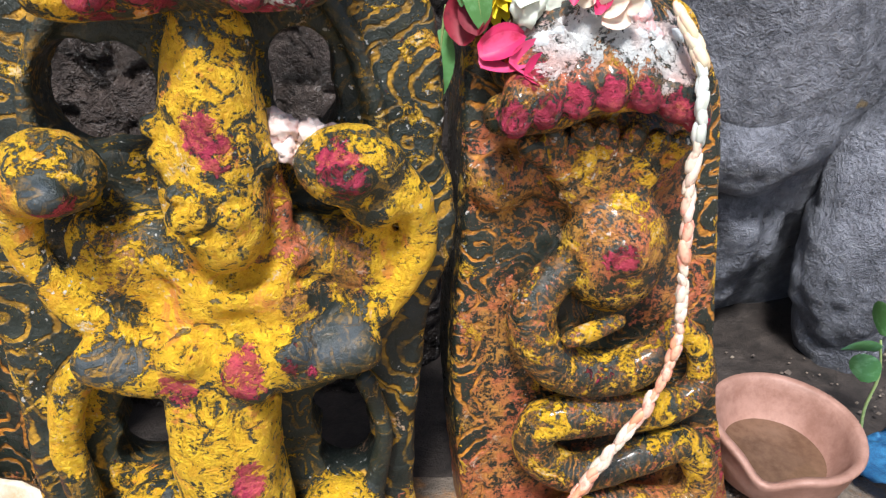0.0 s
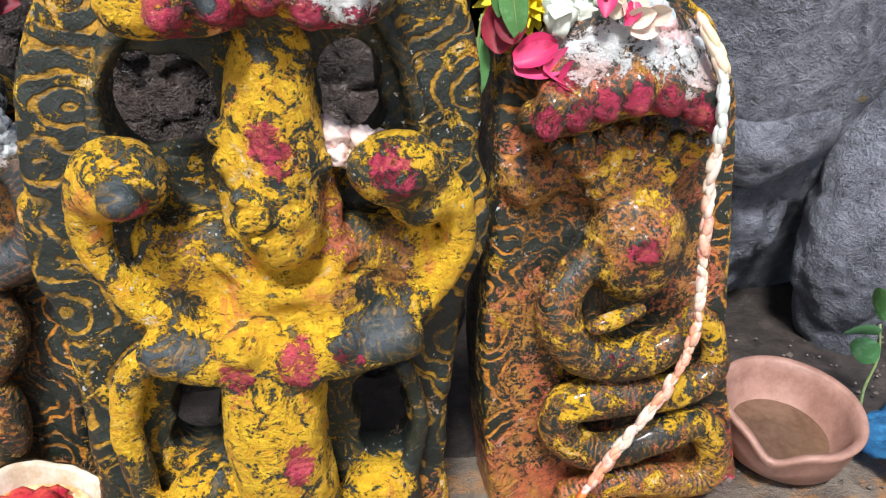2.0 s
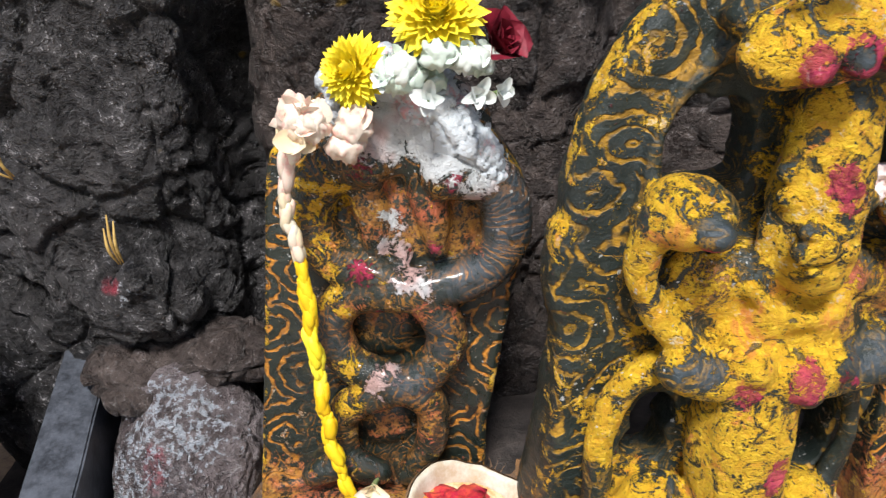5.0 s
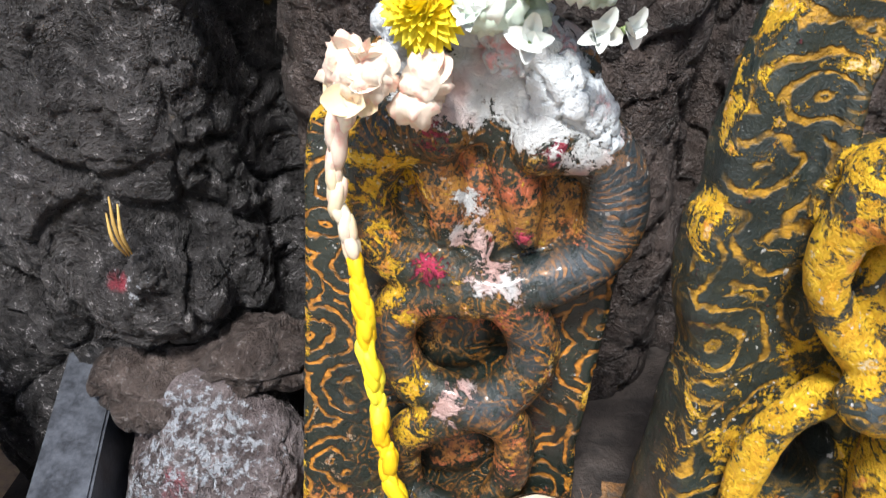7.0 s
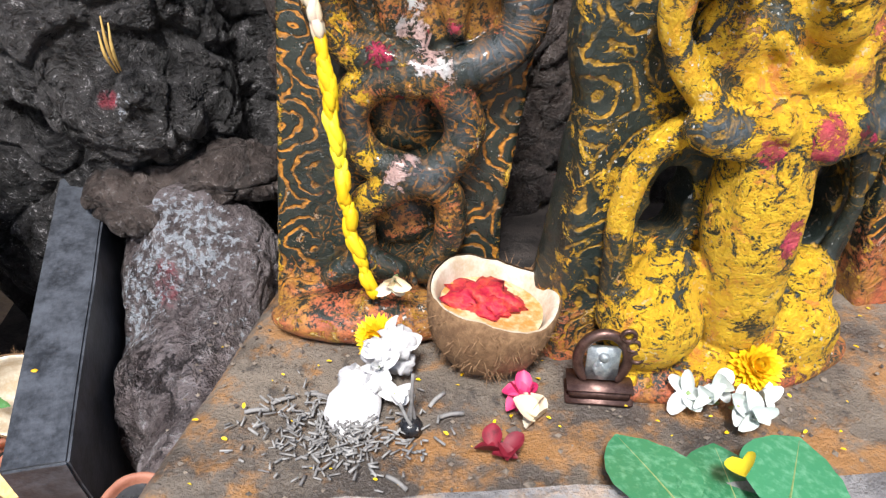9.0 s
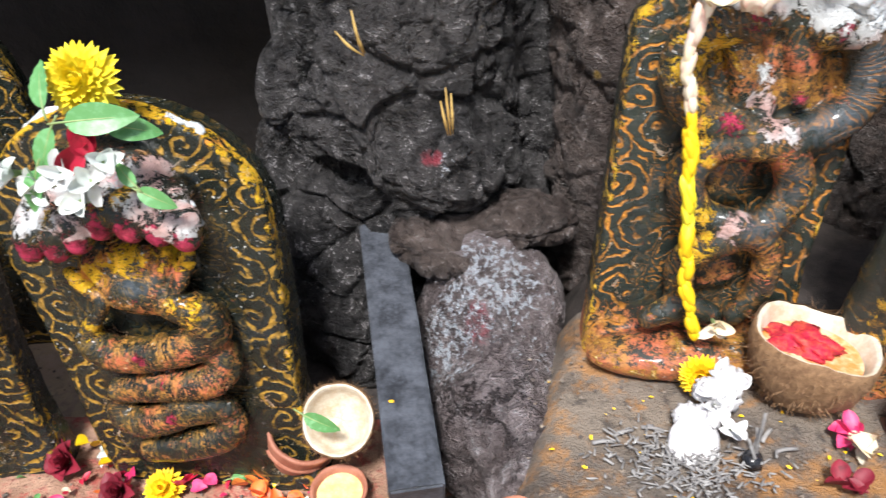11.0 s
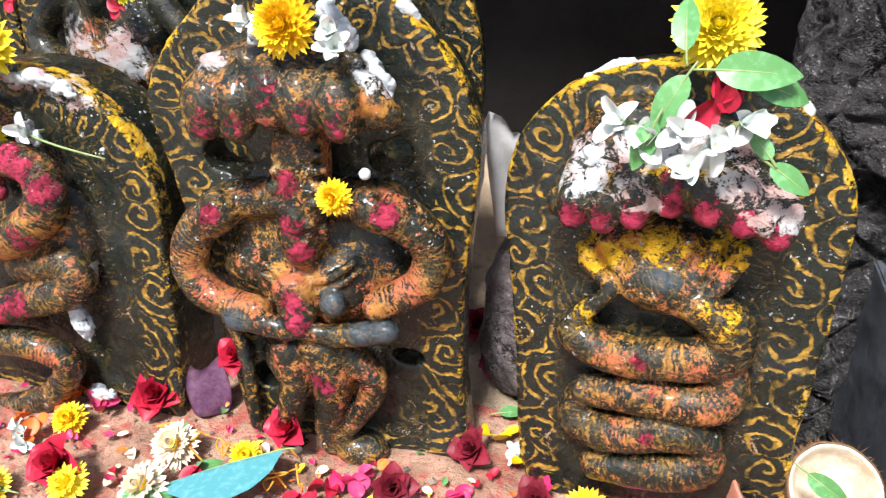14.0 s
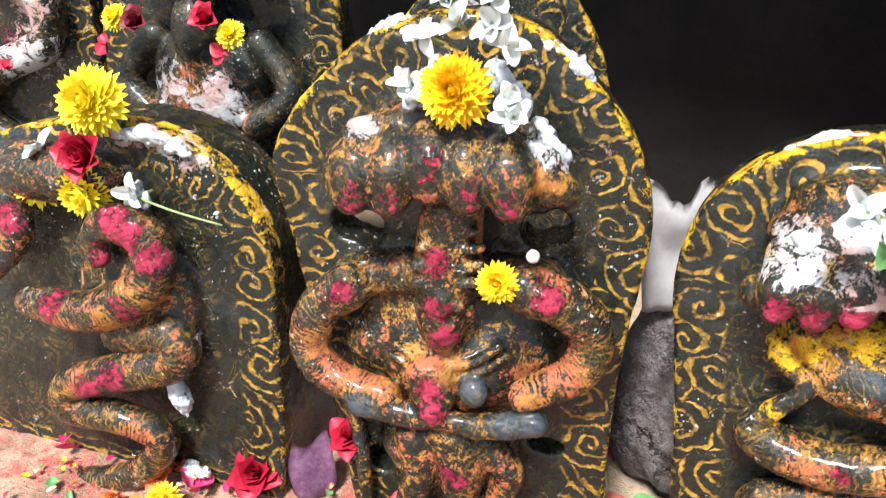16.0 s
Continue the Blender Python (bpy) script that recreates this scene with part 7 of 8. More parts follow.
def clay_lamp(m, r, h, fill, fill_name, label, material):
    top = empty("clay_lamp", m, label, "oil lamp", "clay lamps")
    bm = bmesh.new()
    lathe(bm, bowl_profile(r, h, 0.005), 32, 0.03)
    part("bowl", bm, material, top)
    bm = bmesh.new()
    lathe(bm, [(0.0005, h * 0.62), (r * 0.5, h * 0.62), (r * 0.84, h * 0.64)], 28)
    part(fill_name, bm, fill, top)
    return top


def coconut_half(m, r, label, filled):
    top = empty("coconut_half", m, label, "coconut", "broken coconuts")

    def edge(v, a):
        return v + Vector((0, 0, (0.05 * math.sin(3 * a + 1) + 0.035 * noise.noise(Vector((math.cos(a) * 5, math.sin(a) * 5, 0)))) * r * (0.0 if v.z < 0.3 * r else 1)))
    outer = [(0.01 * r, 0), (0.35 * r, 0.05 * r), (0.66 * r, 0.22 * r), (0.88 * r, 0.48 * r), (0.99 * r, 0.8 * r), (1.0 * r, 1.05 * r), (0.965 * r, 1.08 * r)]
    bm = bmesh.new()
    lathe(bm, outer, 48, 0.05, edge)
    shell = part("shell", bm, SHELL, top)
    bm = bmesh.new()
    for k in range(1500):
        a, t = rng.uniform(0, 6.283), rng.uniform(0.05, 1.0)
        rr = r * math.sin(math.pi / 2 * min(1, t * 1.02)) * 1.0
        z = r * (1.0 - math.cos(math.pi / 2 * t)) * 1.04
        p = Vector((rr * math.cos(a), rr * math.sin(a), z))
        d = Vector((math.cos(a + 1.57) * rng.uniform(-0.7, 0.7) + math.cos(a) * 0.35, math.sin(a + 1.57) * rng.uniform(-0.7, 0.7) + math.sin(a) * 0.35, rng.uniform(-0.8, 0.8))).normalized()
        q = p + d * rng.uniform(0.006, 0.016)
        s = d.cross(Vector((math.cos(a), math.sin(a), 0.2))).normalized() * 0.0005
        bm.faces.new([bm.verts.new(v) for v in (p - s, p + s, q)])
    tagged(part("fibre", bm, SHELL, shell), "coarse brown husk fibre", kind="stuff")
    bm = bmesh.new()
    inner = [(0.955 * r, 1.06 * r), (0.925 * r, 1.07 * r), (0.87 * r, 1.02 * r), (0.80 * r, 0.8 * r), (0.62 * r, 0.5 * r), (0.3 * r, 0.32 * r), (0.01 * r, 0.3 * r)]
    lathe(bm, inner, 48, 0.03, edge)
    part("flesh", bm, FLESH, top, "white coconut flesh")
    if filled:
        bm = bmesh.new()
        lathe(bm, [(0.001, 0.84 * r), (0.4 * r, 0.845 * r), (0.79 * r, 0.85 * r)], 40, 0.05)
        part("paste", bm, PEACH, top, "pool of orange and cream paste")
        bm = bmesh.new()
        lump(bm, (-0.10 * r, 0.20 * r, 0.84 * r), (0.58 * r, 0.46 * r, 0.15 * r), 0.55, 4.0, 4)
        lump(bm, (0.06 * r, 0.02 * r, 0.86 * r), (0.30 * r, 0.30 * r, 0.13 * r), 0.6, 7.0, 3)
        part("powder", bm, KUMKUM, top, "heap of crimson powder")
    return top


# ---- back row of smaller stones ----
back_a = Sculpt(pose(-2.24, 0.87, 0.0, -4, 0, 8))
back_a.slab([(-0.2, -0.03), (-0.2, 0.2), (-0.215, 0.42), (-0.2, 0.6), (-0.12, 0.74), (0, 0.79), (0.12, 0.74), (0.2, 0.6), (0.215, 0.42), (0.2, 0.2), (0.2, -0.03)], 0.07, 0.008)
back_a.ball((0.0, -0.02, 0.47), (0.10, 0.06, 0.10), 0.02)
back_a.ball((0.0, -0.05, 0.56), (0.04, 0.05, 0.06), 0.02)
back_a.tube([(-0.09, -0.03, 0.54), (-0.14, -0.04, 0.47), (-0.09, -0.06, 0.42)], 0.024, 0.01)
back_a.tube([(0.09, -0.03, 0.54), (0.14, -0.04, 0.47), (0.09, -0.06, 0.42)], 0.024, 0.01)
back_a.ball((0.0, -0.05, 0.65), (0.12, 0.06, 0.035), 0.02)
back_a.dab((0.03, -0.07, 0.45), (0.05, 0.06, 0.06), "w", 0.8)
back_a.dab((-0.05, -0.06, 0.47), (0.05, 0.06, 0.05), "w", 0.55)
back_a.dab((0.0, -0.06, 0.44), (0.10, 0.06, 0.09), "o", 0.6)
back_b = Sculpt(pose(-1.79, 0.93, 0.0, -5, 0, 10))
back_b.slab([(-0.16, -0.03), (-0.17, 0.2), (-0.18, 0.42), (-0.16, 0.56), (-0.08, 0.66), (0.0, 0.69), (0.09, 0.65), (0.16, 0.55), (0.18, 0.42), (0.17, 0.2), (0.16, -0.03)], 0.06, 0.008)
back_b.tube([(-0.05, -0.03, 0.6), (0.06, -0.03, 0.55), (0.08, -0.02, 0.46), (-0.02, -0.03, 0.40), (-0.08, -0.02, 0.32), (0.02, -0.03, 0.25)], 0.028, 0.006)
back_b.dab((-0.03, -0.04, 0.58), (0.05, 0.05, 0.05), "w", 0.7)
back_b.dab((0.04, -0.04, 0.54), (0.04, 0.05, 0.04), "r", 0.7)
back_c = Sculpt(pose(-2.68, 0.86, 0.0, -4, 0, 12))
back_c.slab([(-0.16, -0.03), (-0.17, 0.2), (-0.18, 0.5), (-0.14, 0.66), (-0.05, 0.74), (0.06, 0.73), (0.15, 0.62), (0.17, 0.45), (0.16, 0.2), (0.15, -0.03)], 0.06, 0.008)
back_c.tube([(-0.05, -0.03, 0.64), (0.08, -0.03, 0.6), (0.09, -0.02, 0.5), (-0.02, -0.03, 0.44), (-0.08, -0.02, 0.36), (0.04, -0.03, 0.28)], 0.03, 0.006)
back_c.dab((0.06, -0.04, 0.58), (0.07, 0.06, 0.09), "w", 0.85)
back_c.dab((0.05, -0.04, 0.48), (0.08, 0.06, 0.08), "w", 0.6)
back_c.dab((0.0, -0.04, 0.5), (0.06, 0.05, 0.04), "r", 0.7)
tagged(back_a.build("stone_idol", OILED_STONE, 0.0042), "dark stone idol in the back row, smeared with milk", "stone idol")
tagged(back_b.build("serpent_stone", OILED_STONE, 0.0042), "dark arched snake stone in the back row", "serpent stone")
tagged(back_c.build("serpent_stone", OILED_STONE, 0.0042), "dark snake stone splashed with white in the back row", "serpent stone")
FRONT = (0.0, -0.8, 0.55)
for p, mat in (((-2.30, 0.80, 0.575), DARK_PETAL), ((-2.175, 0.80, 0.59), RED_PETAL)):
    rose(facing(p, FRONT), 0.026, mat, "dark red rose tucked on a back-row idol")
for p in ((-2.345, 0.80, 0.58), (-2.14, 0.80, 0.575)):
    chrysanthemum(facing(p, FRONT), 0.022, YELLOW_PETAL, "small yellow flower on a back-row idol", 5)
for p in ((-2.375, 0.80, 0.535), (-2.15, 0.80, 0.545), (-2.60, 0.80, 0.47)):
    loose_petals(facing(p, FRONT), 3, 0.006, 0.022, RED_PETAL, "red petals stuck on a back-row stone")

# ---- the milk-topped snake stone ----
chrysanthemum(facing((-0.474, 0.605, 0.832), (0.0, -0.9, 0.6)), 0.043, YELLOW_PETAL, "large yellow chrysanthemum crowning the snake stone")
chrysanthemum(facing((-0.548, 0.60, 0.782), (-0.45, -0.8, 0.4)), 0.034, YELLOW_PETAL, "yellow chrysanthemum pressed in milk residue")
rose(facing((-0.425, 0.625, 0.80), (0.6, -0.6, 0.5)), 0.033, DARK_PETAL, "dark red rose behind white flowers")
MINT = varied("mint_white_buds", (0.55, 0.68, 0.55), (0.76, 0.80, 0.74), (0.66, 0.74, 0.66), 0.45)
bud_cluster(pose(-0.470, 0.590, 0.790), 13, (0.045, 0.014, 0.016), 0.0135, MINT, "pale green-white flower buds set in milk residue")
for dx, dz, s in ((-0.01, -0.02, 0.022), (0.03, -0.015, 0.022), (-0.045, -0.005, 0.02), (0.05, -0.012, 0.02)):
    white_bloom(facing((-0.470 + dx, 0.578, 0.782 + dz), (dx * 10, -1, 0.5 + dz * 10), rng.uniform(0, 360)), s, "pale green-white jasmine bloom set in milk residue")
bud_cluster(pose(-0.575, 0.572, 0.738, 0, 20, 0), 9, (0.026, 0.008, 0.012), 0.016, STAINED, "limp cream petals slumped on the stone's shoulder")
loose_petals(facing((-0.592, 0.567, 0.722), (-0.5, -1, 0.1)), 4, 0.010, 0.030, CREAM_PETAL, "limp cream petals slumped on the stone's shoulder", "cream_petal")
garland([(-0.590, 0.575, 0.735), (-0.612, 0.575, 0.695), (-0.615, 0.575, 0.651), (-0.607, 0.572, 0.614), (-0.602, 0.568, 0.568), (-0.598, 0.562, 0.510), (-0.594, 0.558, 0.450), (-0.588, 0.556, 0.400), (-0.578, 0.553, 0.352), (-0.568, 0.55, 0.315)], 0.0095, [STAINED, CREAM_PETAL, GOLD_PETAL, YELLOW_PETAL, GOLD_PETAL, GOLD_PETAL], "string of cream and yellow buds hanging down the stone", 0.0135)
white_bloom(facing((-0.545, 0.555, 0.335), (0, -1, 0.4)), 0.026, "pinkish white bloom stained with powder", CREAM_PETAL)

# ---- the orange snake stone ----
chrysanthemum(facing((0.036, 0.645, 0.812), (-0.2, -0.9, 0.5)), 0.040, YELLOW_PETAL, "pale yellow chrysanthemum on the snake stone")
for p, spin, s in (((0.002, 0.635, 0.850), 95, 0.065), ((-0.012, 0.635, 0.815), 70, 0.06), ((0.018, 0.60, 0.845), 265, 0.05), ((0.0, 0.625, 0.775), 265, 0.06), ((0.022, 0.60, 0.830), 280, 0.055)):
    leaf(facing(p, (-0.2, -1, 0.2), spin), s, s * 0.42, LEAF, "dark green leaf hanging beside the chrysanthemum")
for p, n, spin, mat in (((0.022, 0.622, 0.785), (-0.3, -1, 0.2), 265, DARK_PETAL), ((0.048, 0.605, 0.752), (0.1, -1, 0.7), 0, PINK_PETAL), ((0.072, 0.60, 0.748), (0.2, -1, 0.6), 175, PINK_PETAL)):
    ob = empty("rose_petal", facing(p, n, spin), "large magenta rose petal curled on the hood", "petal", "fallen petals")
    bm = bmesh.new()
    petal(bm, Matrix.Translation((-0.02, 0, 0)), 0.046, 0.034, 0.6, 0.5, 8, 0.3)
    petal(bm, Matrix.Translation((-0.02, 0.003, 0.004)) @ Matrix.Rotation(0.3, 4, "Z"), 0.040, 0.028, 0.9, 0.5, 8, 0.3)
    part("blade", bm, mat, ob)
bud_cluster(pose(0.085, 0.61, 0.805), 6, (0.022, 0.008, 0.014), 0.013, MINT, "pale buds clotted with milk on the hood")
loose_petals(facing((0.118, 0.592, 0.80), (0, -1, 0.6)), 8, 0.018, 0.020, STAINED, "pink-stained petals scattered in milk residue")
loose_petals(facing((0.112, 0.585, 0.80), (0, -1, 0.6)), 4, 0.016, 0.018, PINK_PETAL, "pink petals scattered in milk residue")
garland([(0.176, 0.600, 0.800), (0.196, 0.585, 0.760), (0.200, 0.572, 0.715), (0.198, 0.570, 0.666), (0.200, 0.566, 0.614), (0.202, 0.562, 0.569), (0.201, 0.556, 0.510), (0.182, 0.552, 0.455), (0.161, 0.550, 0.420), (0.137, 0.548, 0.378), (0.113, 0.545, 0.335), (0.084, 0.540, 0.290)], 0.0068, [CREAM_PETAL, WHITE_PETAL, STAINED, PINK_BUD, STAINED, PINK_BUD, PINK_BUD, STAINED, PINK_BUD, ORANGE_PETAL], "string of white and pink-stained buds across the snake stone", 0.0100)

# ---- the turmeric idol ----
CURD_PINK = plain("pinkish_curd", (0.80, 0.52, 0.46), (0.86, 0.82, 0.78), 60, 0.45, 0.001)
curd = empty("curd_lump", pose(-0.106, 0.532, 0.708, 0, 14, 10), "pinkish white curd lump on the idol's shoulder", "curd")
for k in range(14):
    bm = bmesh.new()
    lump(bm, (rng.uniform(-0.024, 0.028), rng.uniform(-0.01, 0.01), rng.uniform(-0.006, 0.010)), (0.012, 0.010, 0.009), 0.6, k * 3.1, 3)
    part("clot", bm, CURD_PINK, curd)
for p in ((-0.09, 0.47, 0.856), (-0.12, 0.46, 0.862), (-0.105, 0.50, 0.875)):
    white_bloom(facing(p, (0.2, -0.8, 0.8), rng.uniform(0, 360)), 0.026, "white bloom slumped over the idol's hood")
loose_petals(facing((-0.19, 0.47, 0.892), (0, -0.6, 0.8)), 6, 0.03, 0.018, PINK_PETAL, "pink petals on the idol's hood")

# ---- the black snake stone ----
chrysanthemum(facing((-1.272, 0.60, 0.648), (0.05, -1, 0.45)), 0.042, YELLOW_PETAL, "large yellow chrysanthemum with leaves on the arch")
for p, n, spin, s in (((-1.268, 0.535, 0.625), (0, -1, 0.5), 5, 0.075), ((-1.295, 0.55, 0.635), (-0.3, -1, 0.5), 110, 0.055), ((-1.29, 0.545, 0.615), (-0.2, -1, 0.6), 250, 0.06),
                      ((-1.235, 0.55, 0.615), (0.3, -1, 0.6), -15, 0.06), ((-1.31, 0.525, 0.575), (-0.1, -1, 0.5), 255, 0.05), ((-1.205, 0.525, 0.553), (0.1, -1, 0.5), 130, 0.035), ((-1.205, 0.525, 0.548), (0.1, -1, 0.5), -30, 0.045)):
    leaf(facing(p, n, spin), s, s * 0.46, LEAF, "fresh green leaf tucked among the offered flowers", 0.25)
for dx, dz in ((-0.03, -0.015), (0.0, 0.0), (0.03, -0.01), (0.05, 0.012), (-0.055, 0.0), (0.01, -0.035)):
    white_bloom(facing((-1.285 + dx, 0.530, 0.568 + dz), (dx * 12, -1, 0.5), rng.uniform(0, 360)), 0.031)
loose_petals(facing((-1.255, 0.538, 0.588), (0.2, -1, 0.4)), 4, 0.008, 0.034, RED_PETAL, "crimson rose petals behind white blooms")

# ---- the black idol ----
chrysanthemum(facing((-1.697, 0.525, 0.625), (0.1, -1, 0.35)), 0.034, GOLD_PETAL, "deep yellow marigold on the idol's hood", 8)
for dx, dz in ((0.05, -0.004), (0.055, -0.02), (-0.03, 0.045), (0.0, 0.06), (0.03, 0.062), (0.045, 0.045), (-0.045, -0.002), (-0.01, 0.08), (0.03, 0.085)):
    white_bloom(facing((-1.697 + dx, 0.532, 0.625 + dz), (dx * 8, -1, 0.6), rng.uniform(0, 360)), 0.025, "white bloom packed round the marigold")
chrysanthemum(facing((-1.64, 0.505, 0.445), (0.1, -1, 0.4)), 0.021, GOLD_PETAL, "small orange marigold on the idol's arm", 5)
bm = bmesh.new()
lump(bm, (0, 0, 0), (0.007, 0.007, 0.007), 0.1, 1, 2)
ob = mesh_object("jasmine_bud", bm, WHITE_PETAL)
ob.matrix_world = pose(-1.612, 0.53, 0.468)
tagged(ob, "small white bud on the idol's arm", "flower bud")

# ---- the coiled snake stone ----
chrysanthemum(facing((-2.152, 0.539, 0.550), (0.2, -1, 0.4)), 0.042, YELLOW_PETAL, "bright yellow chrysanthemum above a red rose")
rose(facing((-2.157, 0.523, 0.491), (0.2, -1, 0.3)), 0.034, RED_PETAL, "open red rose between yellow flowers", 18)
chrysanthemum(facing((-2.253, 0.523, 0.438), (-0.1, -1, -0.1)), 0.038, YELLOW_PETAL, "drooping yellow chrysanthemum on the snake stone", 5)
chrysanthemum(facing((-2.173, 0.518, 0.441), (0.2, -1, -0.1)), 0.034, YELLOW_PETAL, "drooping yellow chrysanthemum on the snake stone", 5)
for p in ((-2.232, 0.529, 0.484), (-2.248, 0.534, 0.468), (-2.099, 0.529, 0.447)):
    white_bloom(facing(p, (0, -1, 0.4), rng.uniform(0, 360)), 0.028)
rose(facing((-2.314, 0.529, 0.377), (-0.2, -1, 0.2)), 0.03, DARK_PETAL, "withered dark rose on the coils")
bm = bmesh.new()
tube_mesh(bm, [(-2.125, 0.523, 0.452), (-2.056, 0.529, 0.434), (-1.987, 0.537, 0.423)], [0.0022, 0.0016, 0.0012])
tagged(mesh_object("green_stalk", bm, STEM), "cut green stalk lying across the snake stone", "stalk")

# ---- platform offerings ----
coconut_half(pose(-0.450, 0.520, 0.243, -2, 9, 0) @ Matrix.Diagonal((1, 1, 1.28, 1)), 0.073, "half coconut filled with red and orange powder", True)
chrysanthemum(facing((-0.565, 0.515, 0.285), (-0.3, -1, 0.5)), 0.026, GOLD_PETAL, "yellow marigold behind a heap of white petals", 6)
bud_cluster(pose(-0.552, 0.492, 0.290), 7, (0.018, 0.012, 0.020), 0.015, CHALK, "crumpled white petals leaning on the coconut")
bud_cluster(pose(-0.575, 0.462, 0.266), 6, (0.024, 0.012, 0.010), 0.014, CHALK, "crumpled white petals on a chalky disc")
for p, n in (((-0.56, 0.470, 0.284), (-0.2, -1, 0.7)), ((-0.545, 0.448, 0.266), (0.3, -0.8, 0.6))):
    white_bloom(facing(p, n, rng.uniform(0, 360)), 0.026, "limp white petals of a fallen bloom", PAPER)
bm = bmesh.new()
lathe(bm, [(0.0005, 0.0), (0.026, 0.0), (0.030, 0.006), (0.030, 0.012), (0.024, 0.016), (0.012, 0.017), (0.0005, 0.017)], 28, 0.12)
ob = mesh_object("chalk_disc", bm, CHALK)
ob.matrix_world = pose(-0.588, 0.440, 0.249, 30, -6, 20)
tagged(ob, "flat chalky white disc lying under petals", "offering")

incense = empty("incense_holder", pose(-0.527, 0.415, 0.246), "sooty incense holder with burnt-down sticks", "incense")
bm = bmesh.new()
lathe(bm, [(0.0005, 0), (0.013, 0), (0.012, 0.008), (0.009, 0.014), (0.0005, 0.015)], 20, 0.1)
part("base", bm, SOOT, incense)
for x, y, lean, h in ((0, 0, 0.05, 0.075), (0.005, 0.003, -0.1, 0.05), (-0.005, 0.002, 0.2, 0.045), (0.002, -0.005, -0.3, 0.04)):
    bm = bmesh.new()
    tube_mesh(bm, [(x, y, 0.01), (x + lean * h * 0.5, y, h * 0.6), (x + lean * h, y + 0.004, h)], 0.0019)
    part("stick", bm, ASH, incense)
bm = bmesh.new()
for k in range(420):
    x, y = -0.605 + rng.gauss(0, 0.042), 0.405 + rng.gauss(0, 0.026)
    a, l = rng.uniform(0, 6.28), rng.uniform(0.004, 0.014)
    z = 0.2495 + rng.uniform(0, 0.007)
    tube_mesh(bm, [(x, y, z), (x + l * math.cos(a), y + l * math.sin(a), z + rng.uniform(-0.001, 0.003))], rng.uniform(0.0008, 0.0016), 5, 1)
tagged(mesh_object("incense_ash", bm, ASH), "heap of broken grey incense ash on the platform", "ash", kind="stuff")
for x, y, a in ((-0.665, 0.455, 0.4), (-0.63, 0.462, -0.2), (-0.50, 0.452, 0.9), (-0.485, 0.43, 0.2), (-0.54, 0.345, -0.7), (-0.69, 0.44, 0.1)):
    bm = bmesh.new()
    tube_mesh(bm, [(-0.012, 0, 0), (0.0, 0.001, 0.001), (0.014, 0, 0)], 0.0024, 6, 2)
    ob = mesh_object("incense_stub", bm, ASH)
    ob.matrix_world = pose(x, y, 0.251, 0, 0, math.degrees(a))
    tagged(ob, "short grey stub of burnt incense", "incense", "incense stubs")

loose_petals(pose(-0.405, 0.455, 0.256), 7, 0.010, 0.026, PINK_PETAL, "crumpled magenta rose petals on the platform")
loose_petals(pose(-0.395, 0.425, 0.252), 6, 0.012, 0.030, CREAM_PETAL, "dried cream petals on the platform", "dry_petal")
loose_petals(pose(-0.437, 0.372, 0.256), 7, 0.012, 0.024, DARK_PETAL, "withered red petals on the platform")

shrine = empty("brass_shrine", pose(-0.325, 0.462, 0.246, 0, 0, -6), "small dark copper shrine frame with a silvered relief", "miniature shrine")
bm = bmesh.new()
box(bm, (-0.036, -0.018, 0), (0.036, 0.018, 0.006), 0.0015)
box(bm, (-0.032, -0.015, 0.006), (0.032, 0.015, 0.018), 0.0015)
box(bm, (-0.035, -0.017, 0.018), (0.035, 0.017, 0.022), 0.0012)
base = part("base", bm, METAL, shrine)
bm = bmesh.new()
tube_mesh(bm, [(0.026 * math.cos(a), 0, 0.052 + 0.034 * math.sin(a)) for a in np.linspace(-0.9, math.pi + 0.9, 14)], 0.006, 8, 3)
part("arch", bm, METAL, shrine)
bm = bmesh.new()
for k, (x, z) in enumerate(((0.028, 0.075), (0.034, 0.06), (0.022, 0.088))):
    tube_mesh(bm, [(x + 0.007 * math.cos(a), -0.004, z + 0.007 * math.sin(a)) for a in np.linspace(0, 6.2, 9)], 0.0025, 6, 2)
part("scroll", bm, METAL, shrine)
bm = bmesh.new()
box(bm, (-0.017, -0.006, 0.026), (0.017, 0.003, 0.070), 0.002)
lump(bm, (0, -0.006, 0.044), (0.010, 0.006, 0.014), 0.3, 2, 3)
lump(bm, (0, -0.007, 0.060), (0.006, 0.005, 0.006), 0.2, 5, 2)
part("relief", bm, SILVER, shrine, "silvered relief plate")

bm = bmesh.new()
box(bm, (-0.31, -0.10, 0.0), (0.34, 0.095, 0.032), 0.004)
bmesh.ops.subdivide_edges(bm, edges=bm.edges, cuts=14, use_grid_fill=True)
for v in bm.verts:
    v.co += Vector((0, noise.noise(v.co * 25) * 0.006, noise.noise(v.co * 40) * 0.0015))
slab = mesh_object("stone_slab", bm, CONCRETE, smooth=False)
slab.matrix_world = pose(-0.36, 0.235, 0.232, 0, 0, 2)
tagged(slab, "worn grey stone slab edging the platform", "stone slab")
for x, y, spin, s, z in ((-0.235, 0.250, 275, 0.135, 0.272), (-0.285, 0.285, 300, 0.11, 0.280), (-0.205, 0.270, 250, 0.12, 0.288)):
    leaf(pose(x, y, z, 8, 4, spin - 190), s, s * 0.82, BETEL, "glossy dark green betel leaf on the slab", 0.25, 0.12, 0.06)
loose_petals(pose(-0.225, 0.325, 0.300), 1, 0.001, 0.035, YELLOW_PETAL, "single yellow petal on a betel leaf", "yellow_petal")
